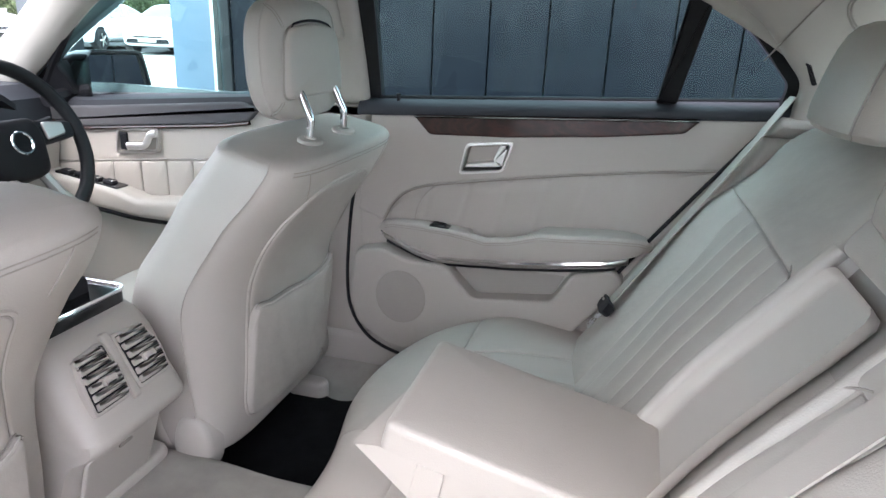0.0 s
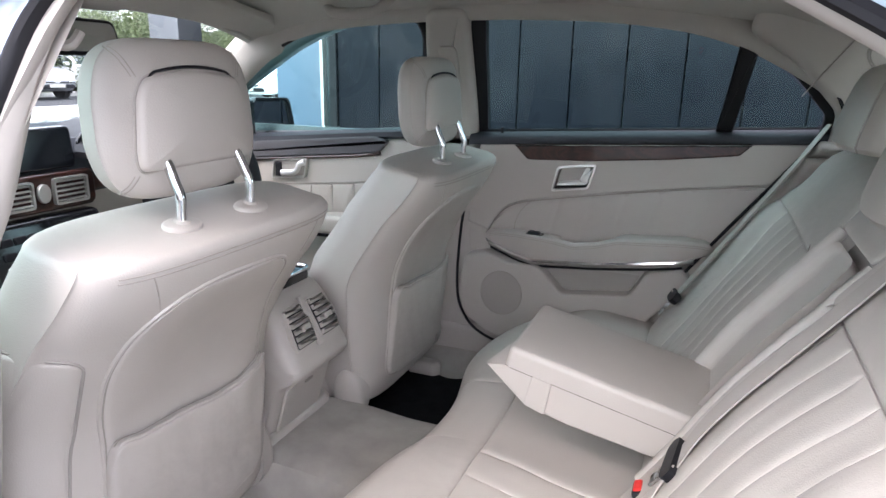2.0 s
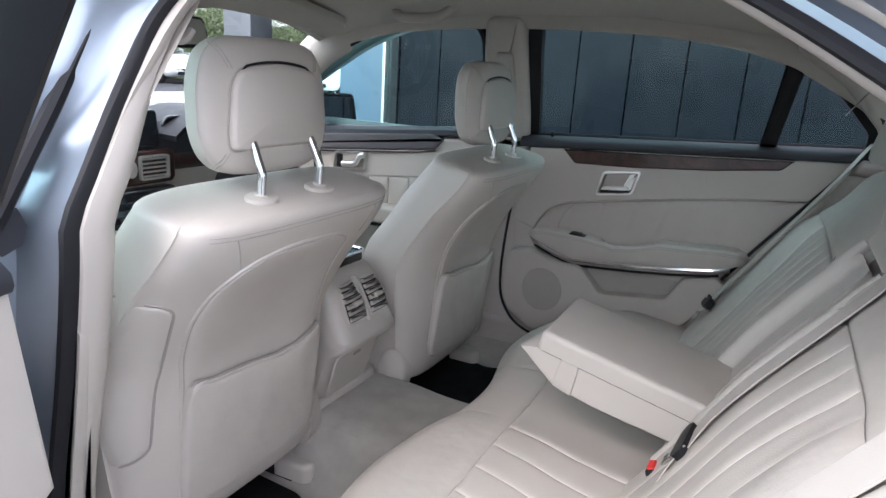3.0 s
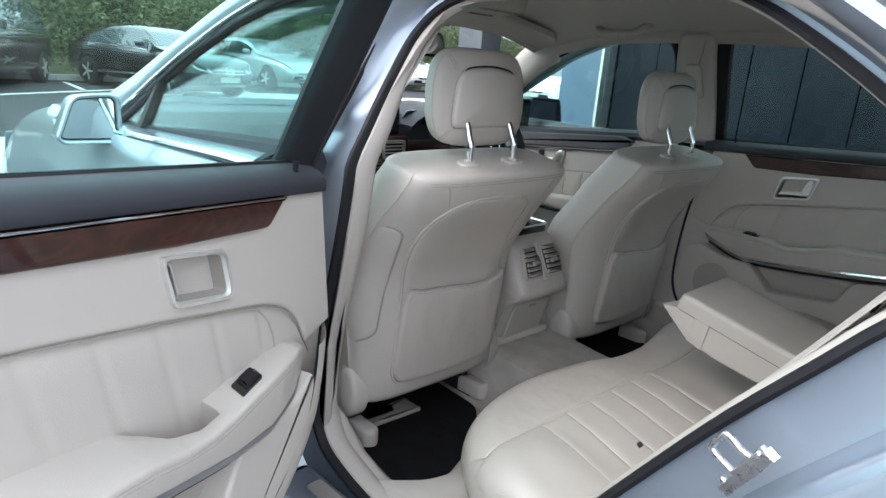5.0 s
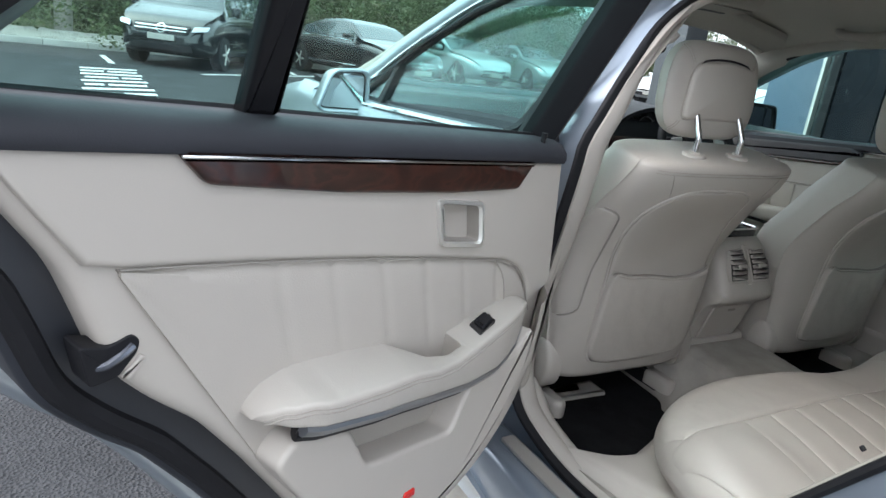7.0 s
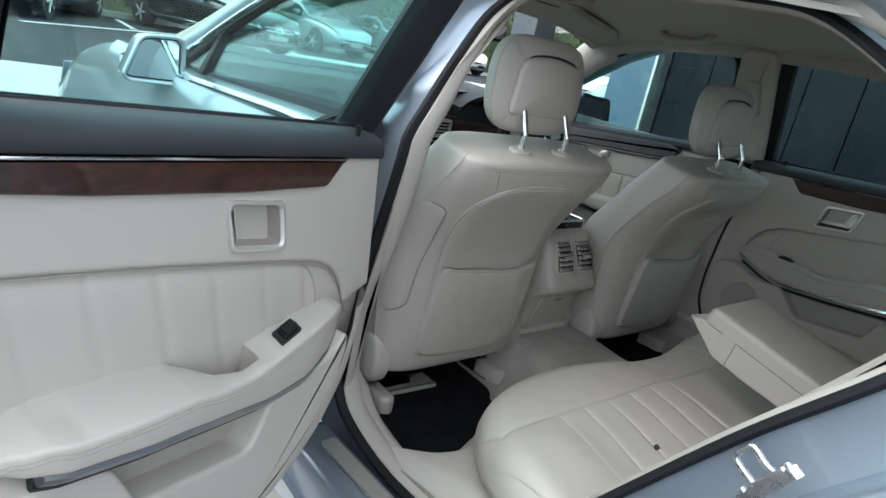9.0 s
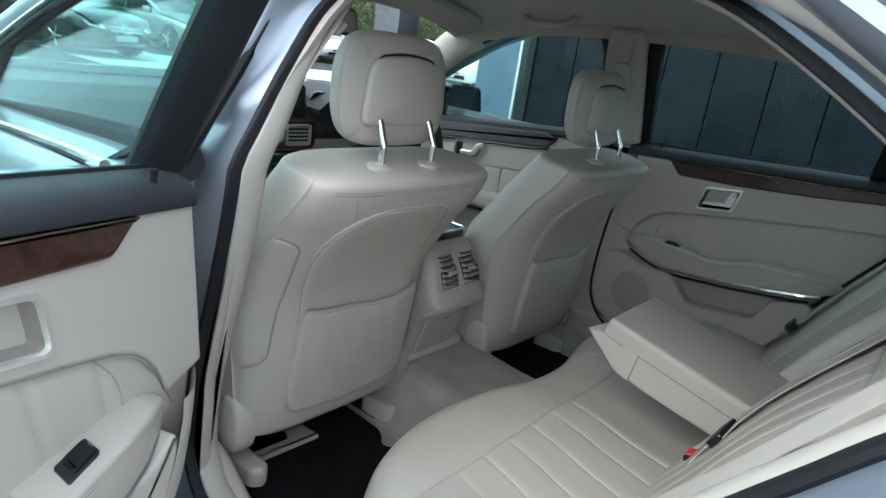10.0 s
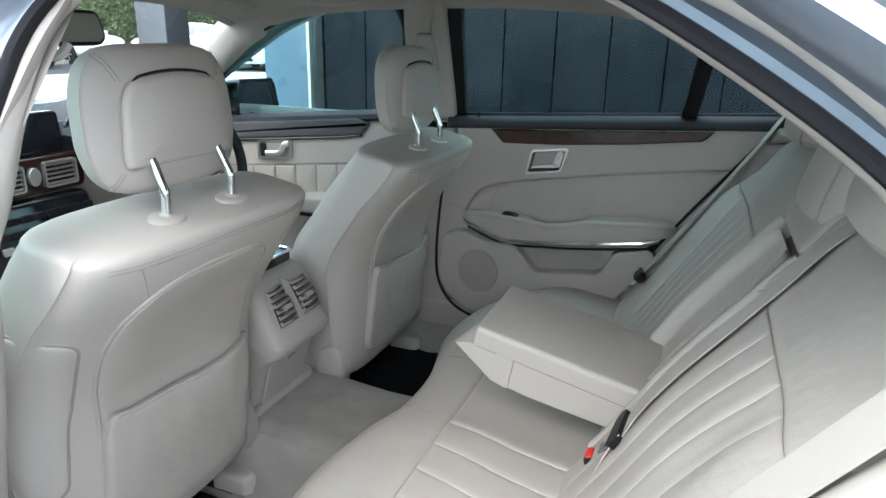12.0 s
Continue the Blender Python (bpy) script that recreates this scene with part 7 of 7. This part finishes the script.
part("wall_core", box(px - 0.02, WY + 0.002, 0.0, px + 5.39, WY + 6.0, 4.4, 0.01), BLACK, bld, "dark wall behind the cladding")
part("corner_trim", box(px - 0.060, WY - 0.05, 0.0, px - 0.002, WY + 0.05, 4.4, 0.004), BLACK, bld, "black corner trim")
part("side_glass", pad(rrect(px - 0.125, 0.05, px - 0.060, 4.3, 0.004), 0, 0.012, 0.002, lambda u, v, h: Vector((u, WY + 0.03 - h, v))), DARK_GLASS, bld, "narrow dark glass strip")
part("glass_bar", box(px - 0.150, WY - 0.03, 0.0, px - 0.125, WY + 0.04, 4.4, 0.003), SATIN, bld, "grey mullion")
part("blue_panel", box(-4.27, 5.60, 0.0, -3.35, 6.10, 4.4, 0.006), BLUE_PANEL, bld, "blue-grey end panel")
part("link_wall", box(-3.62, 5.75, 0.0, px - 0.03, 6.05, 4.4, 0.006), BLACK, bld, "dark recessed link wall")
part("roof_edge", box(-4.30, WY - 0.06, 4.4, px + 5.45, WY + 6.0, 4.55, 0.02), BLACK, bld, "dark roof edge")
col = thing("canopy_column", "dark grey square steel column outside the windscreen", "column")
part("column_shaft", box(-4.27, 3.72, 0.0, -3.93, 4.02, 5.2, 0.01), surface("dark_grey_steel", (0.10, 0.11, 0.12), 0.4, metal=0.3, vary=0.08), col)
part("column_base", box(-4.34, 3.65, 0.0, -3.86, 4.09, 0.04, 0.006), STEEL, col)
post = solo("concrete_post", tube([(-18.75, -1.72, -0.1), (-18.75, -1.72, 1.0), (-18.75, -1.72, 2.4), (-18.73, -1.71, 4.6)], [0.21, 0.20, 0.19, 0.18], 16), BARK, "thick pale grey post standing on the verge", "post")


# parked cars
CAR_SHAPES = {
    False: dict(top=[(-2.45, 0.78), (-2.36, 0.97), (-1.80, 1.06), (-1.25, 1.27), (-0.75, 1.42), (-0.2, 1.46), (0.20, 1.44), (0.55, 1.34), (1.12, 1.02), (1.7, 0.94), (2.15, 0.83), (2.37, 0.70), (2.45, 0.54)],
                belt=[(-2.45, 0.76), (-2.3, 0.91), (-1.0, 0.96), (0.5, 0.93), (1.2, 0.91), (1.7, 0.86), (2.15, 0.76), (2.37, 0.64), (2.45, 0.51)],
                half=[(-2.45, 0.70), (-2.3, 0.85), (-1.5, 0.92), (0.0, 0.93), (1.3, 0.92), (2.0, 0.87), (2.3, 0.76), (2.45, 0.56)],
                glass=((-1.38, -0.34), (-0.28, 0.80)), screen=((0.42, 1.08), (-1.62, -1.00))),
    True: dict(top=[(-2.55, 1.02), (-2.50, 1.72), (-2.2, 1.87), (0.3, 1.90), (0.75, 1.82), (1.60, 1.20), (1.95, 1.10), (2.32, 0.98), (2.49, 0.84), (2.55, 0.62)],
               belt=[(-2.55, 0.98), (-2.4, 1.08), (0.0, 1.10), (1.5, 1.06), (2.0, 0.98), (2.32, 0.88), (2.49, 0.76), (2.55, 0.58)],
               half=[(-2.55, 0.86), (-2.3, 0.95), (1.6, 0.96), (2.2, 0.91), (2.45, 0.80), (2.55, 0.60)],
               glass=((-2.25, -0.95), (-0.88, 0.40), (0.47, 1.25)), screen=((0.72, 1.56), (-2.52, -2.42))),
}


def parked_car(name, label, paint, L, W, H, van=False):
    """A parked car at the origin, its nose towards +x: one lofted body, panes and trim laid on it."""
    c = thing(name, label, "van" if van else "car", group="" if van else "parked cars")
    hw = W / 2
    sh = CAR_SHAPES[van]

    def soft(x, rows):
        return (interp(x - 0.06, rows) + 2 * interp(x, rows) + interp(x + 0.06, rows)) / 4

    def section(x):
        w, zb = interp(x, sh["half"]), soft(x, sh["belt"])
        cab = max(0.015, soft(x, sh["top"]) - zb)
        z0 = 0.24 + 0.14 * smooth(abs(x), L / 2 - 0.35, L / 2)
        wr = max(w * 0.30, w * 0.94 - 0.42 * cab)
        return w, zb, cab, z0, wr

    def outline(x):
        w, zb, cab, z0, wr = section(x)
        half = [(w * 0.80, z0), (w * 0.96, z0 + 0.05), (w, z0 + 0.16), (w, (z0 + zb) / 2 + 0.04), (w * 0.985, zb - 0.09), (w * 0.965, zb - 0.03), (w * 0.93, zb),
                (wr + 0.05, zb + 0.82 * cab), (wr - 0.02, zb + 0.93 * cab), (wr * 0.72, zb + 0.985 * cab), (wr * 0.3, zb + cab)]
        return [Vector((x, y, z)) for y, z in half] + [Vector((x, -y, z)) for y, z in half[::-1]]

    stations = lin(-L / 2, -L / 2 + 0.3, 5) + lin(-L / 2 + 0.45, L / 2 - 0.45, 30) + lin(L / 2 - 0.3, L / 2, 5)
    part("body", add_loops(bm_new(), [outline(x) for x in stations]), paint, c, "", 55)
    for s in (-1, 1):
        for xa, xb in sh["glass"]:
            def pane(x, f, s=s):
                w, zb, cab, z0, wr = section(x)
                return Vector((x, s * (w * 0.93 + (wr + 0.05 - w * 0.93) * f + 0.007), zb + 0.82 * cab * f))
            part("side_window", grid(pane, lin(xa, xb, 9), lin(0.10, 0.93, 4), thick=(0, -s * 0.01, 0)), DARK_GLASS, c)
        part("window_chrome", tube([pane(x, 0.05) for x in lin(sh["glass"][0][0], sh["glass"][-1][1], 12)], 0.010, 6), CHROME, c)
        part("shoulder_crease", tube([Vector((x, s * (section(x)[0] * 0.99 + 0.002), section(x)[1] - 0.10)) for x in lin(-L / 2 + 0.5, L / 2 - 0.6, 16)], 0.012, 6), paint, c)
    for i, (xa, xb) in enumerate(sh["screen"]):
        def scr(x, f):
            w, zb, cab, z0, wr = section(x)
            a = abs(f)
            return Vector((x, f * (wr - 0.01), zb + cab * interp(a, [(0, 1.0), (0.3, 1.0), (0.72, 0.985), (1.0, 0.94)]) + 0.010))
        part("windscreen" if i == 0 else "rear_screen", grid(scr, lin(xa, xb, 8), lin(-0.97, 0.97, 11), thick=(0, 0, -0.012)), DARK_GLASS, c)
    for wx in ((L / 2 - 0.92, -L / 2 + 1.03) if van else (L / 2 - 0.86, -L / 2 + 1.08)):
        for s in (-1, 1):
            part("wheel_arch", pad([(wx + 0.385 * math.cos(a), 0.335 + 0.385 * math.sin(a)) for a in lin(0, 2 * math.pi * 27 / 28, 28)], -0.10, 0.004, 0.004, lambda u, v, h, s=s: Vector((u, s * (hw - 0.012 + h), max(0.16, v)))), BLACK, c, "dark wheel arch")
    wr = 0.34 if van else 0.325
    for wx in ((L / 2 - 0.92, -L / 2 + 1.03) if van else (L / 2 - 0.86, -L / 2 + 1.08)):
        for s in (-1, 1):
            t = part("wheel", pad([(wx + wr * math.cos(a), wr + wr * math.sin(a)) for a in lin(0, 2 * math.pi * 27 / 28, 28)], -0.20, 0.015, 0.02, lambda u, v, h, s=s: Vector((u, s * (hw - 0.01 + h), v))), TYRE, c)
            part("rim", pad([(wx + 0.66 * wr * math.cos(a), wr + 0.66 * wr * math.sin(a)) for a in lin(0, 2 * math.pi * 23 / 24, 24)], 0.0, 0.022, 0.006, lambda u, v, h, s=s: Vector((u, s * (hw - 0.01 + h), v))), BLACK, t)
            for k in range(5):
                a = 2 * math.pi * k / 5
                part("spoke", tube([(wx, s * (hw + 0.016), wr), (wx + 0.62 * wr * math.cos(a), s * (hw + 0.012), wr + 0.62 * wr * math.sin(a))], 0.026, 6), SATIN, t)
    zf = 0.78 if van else 0.62
    m = lambda u, v, h: Vector((L / 2 + h - 0.9 * max(0, abs(u) - (0.74 if van else 0.64)) - (0.8 if van else 1.3) * max(0, v - (0.74 if van else 0.58)), u, v))
    gw = 0.50 if van else 0.40
    gr = part("grille", pad(rpoly([(-gw, zf - 0.12), (gw, zf - 0.12), (gw + 0.05, zf + 0.06), (-gw - 0.05, zf + 0.06)], 0.04), 0.0, 0.035, 0.01, m), GLOSS_BLACK, c, "black grille with bright bars")
    for v in (zf - 0.06, zf + 0.005):
        part("grille_bar", tube([m(u, v, 0.04) for u in lin(-gw, gw, 9)], 0.012, 6), CHROME, gr)
    part("grille_ring", tube([m(0.085 * math.cos(a), zf - 0.028 + 0.085 * math.sin(a), 0.05) for a in lin(0, 2 * math.pi * 17 / 18, 18)], 0.012, 6, True), CHROME, gr, "plain chrome ring")
    part("lower_intake", pad(rpoly([(-0.62, 0.34), (0.62, 0.34), (0.58, 0.46), (-0.58, 0.46)], 0.03), 0.0, 0.03, 0.01, m), BLACK, c)
    part("plate_bar", pad(rrect(-0.26, zf - 0.25, 0.26, zf - 0.14, 0.01), 0.02, 0.05, 0.004, m), CONCRETE, c, "plain pale plate")
    for s in (-1, 1):
        part("headlight", pad(rpoly([(s * (gw + 0.09), zf - 0.05), (s * (gw + 0.36), zf - 0.01), (s * (gw + 0.38), zf + 0.09), (s * (gw + 0.12), zf + 0.055)], 0.02), 0.0, 0.035, 0.012, m), LAMP_GLASS, c, "clear headlight")
        part("wing_mirror", pad(rrect(s * hw - 0.09 + s * 0.09, 1.0 if not van else 1.12, s * hw + 0.09 + s * 0.09, 1.12 if not van else 1.32, 0.04), 0.0, 0.12, 0.04, lambda u, v, h: Vector(((0.72 if not van else 1.22) + h, u, v))), paint, c)
        part("side_chrome", tube([(x, s * (hw + 0.004), (0.40 if van else 0.36) + 0.03 * (x > 0)) for x in lin(-L / 2 + 1.45, L / 2 - 1.35, 5)], 0.012, 6), CHROME, c)
    return c


def heading(dx, dy):
    return math.degrees(math.atan2(dy, dx))


van = parked_car("parked_van", "black people carrier parked nose-on beside the hedge", PAINT_BLACK, 5.1, 1.92, 1.90, True)
van.matrix_world = pose(-15.82, 1.2, 0, 0, 0, heading(0.879, -0.477))
sed = parked_car("parked_car", "black saloon car parked in a bay before the hedge", PAINT_BLACK, 4.9, 1.86, 1.46)
sed.matrix_world = pose(-15.6, 4.94, 0, 0, 0, 15)
silver = parked_car("parked_car", "silver saloon car parked in the row along the hedge", PAINT_SILVER, 4.8, 1.84, 1.45)
silver.matrix_world = pose(-19.0, 9.3, 0, 0, 0, 12)
white = parked_car("parked_car", "white saloon car parked facing the building", PAINT_WHITE, 4.8, 1.84, 1.45)
white.matrix_world = pose(-13.6, 18.2, 0, 0, 0, -75)
for m, lab, src in ((pose(-16.6, 18.0, 0, 0, 0, -75), "white saloon car in the row of parked cars", white), (pose(-10.6, 18.6, 0, 0, 0, -75), "silver saloon car in the row of parked cars", silver),
                    (pose(-20.4, 13.4, 0, 0, 0, 0), "silver saloon car seen over the bonnet", silver), (pose(-21.4, 17.2, 0, 0, 0, -10), "white saloon car parked beyond the bonnet", white),
                    (pose(-12.0, -8.2, 0, 0, 0, 20), "white saloon car parked across the car park", white), (pose(-8.0, -10.5, 0, 0, 0, 95), "black saloon car parked across the car park", sed)):
    tagged(copy_thing(src, m), lab)


def hedge(name, label, x0, y0, x1, y1, depth, height, count, seed, parent=None):
    """A belt of shrubs: many small leaves on uneven mounds."""
    rnd = random.Random(seed)
    vs, fs = [], []
    d = Vector((x1 - x0, y1 - y0))
    ln = d.length
    d.normalize()
    n = Vector((-d.y, d.x))
    each = 110
    for _ in range(count // each):
        # one leafy bough: a loose clump that hangs on an uneven, stepped front
        t = rnd.random() * ln
        crown = height * (0.60 + 0.30 * noise.noise((t * 0.30 + seed, 0.5, seed)) + 0.26 * noise.noise((t * 1.1, seed, 2)))
        zc = crown * (1 - rnd.random() ** 1.5 * 0.95)
        back = (rnd.random() ** 1.7) * depth * (1 - 0.3 * zc / max(crown, 0.1)) + 0.7 * noise.noise((t * 0.8, zc * 0.5, seed))
        rad = 0.22 + 0.34 * rnd.random()
        for _ in range(each):
            g = Vector((rnd.gauss(0, 0.55), rnd.gauss(0, 0.55), rnd.gauss(0, 0.8)))
            p = Vector((x0 + d.x * t + n.x * back, y0 + d.y * t + n.y * back, zc)) + g * rad
            if p.z < 0.05:
                continue
            s = 0.022 + 0.05 * rnd.random()
            a = Vector((rnd.gauss(0, 1), rnd.gauss(0, 1), rnd.gauss(0, 0.6))).normalized()
            b = a.cross(Vector((rnd.gauss(0, 1), rnd.gauss(0, 1), rnd.gauss(0, 1)))).normalized()
            k = len(vs)
            vs += [p - a * s, p + b * s * 0.55, p + a * s, p - b * s * 0.55]
            fs.append((k, k + 1, k + 2, k + 3))
    me = bpy.data.meshes.new(name)
    me.from_pydata([tuple(v) for v in vs], [], fs)
    me.materials.append(LEAF)
    ob = new(name, me)
    return tagged(ob, label, "hedge", kind="stuff")


hedge("hedge", "dense green shrubs along the car park's edge", -19.6, -16, -25.8, 26, -5.0, 4.9, 260000, 3)
hedge("hedge", "green shrubs behind the rows of parked cars", -26, 24, -6, 38, 6.0, 5.0, 90000, 8)
# Dark sheets added behind the leaves give the hedge's inner shade as colour
solo("hedge_shade_core", grid(lambda u, v: Vector((-23.0 - 6.2 * u / 60, -16 + u * 0.75, v * (3.2 + 0.9 * noise.noise((u * 0.25, 0, 3))))), lin(0, 60, 61), lin(0, 1, 6), thick=(-1, 0, 0)), surface("hedge_shade_fill", (0.018, 0.028, 0.010), 0.9, vary=0.5, vary_scale=2), "dark sheet for the shade inside the shrub belt", "hedge", kind="stuff")
solo("hedge_shade_core", grid(lambda u, v: Vector((-27 + 22 * u / 60, 29 + 14 * u / 60, v * (3.0 + 0.9 * noise.noise((u * 0.25, 0, 7))))), lin(0, 60, 61), lin(0, 1, 6), thick=(0, 1, 0)), bpy.data.materials["hedge_shade_fill"], "dark sheet for the shade inside the far shrubs", "hedge", kind="stuff")
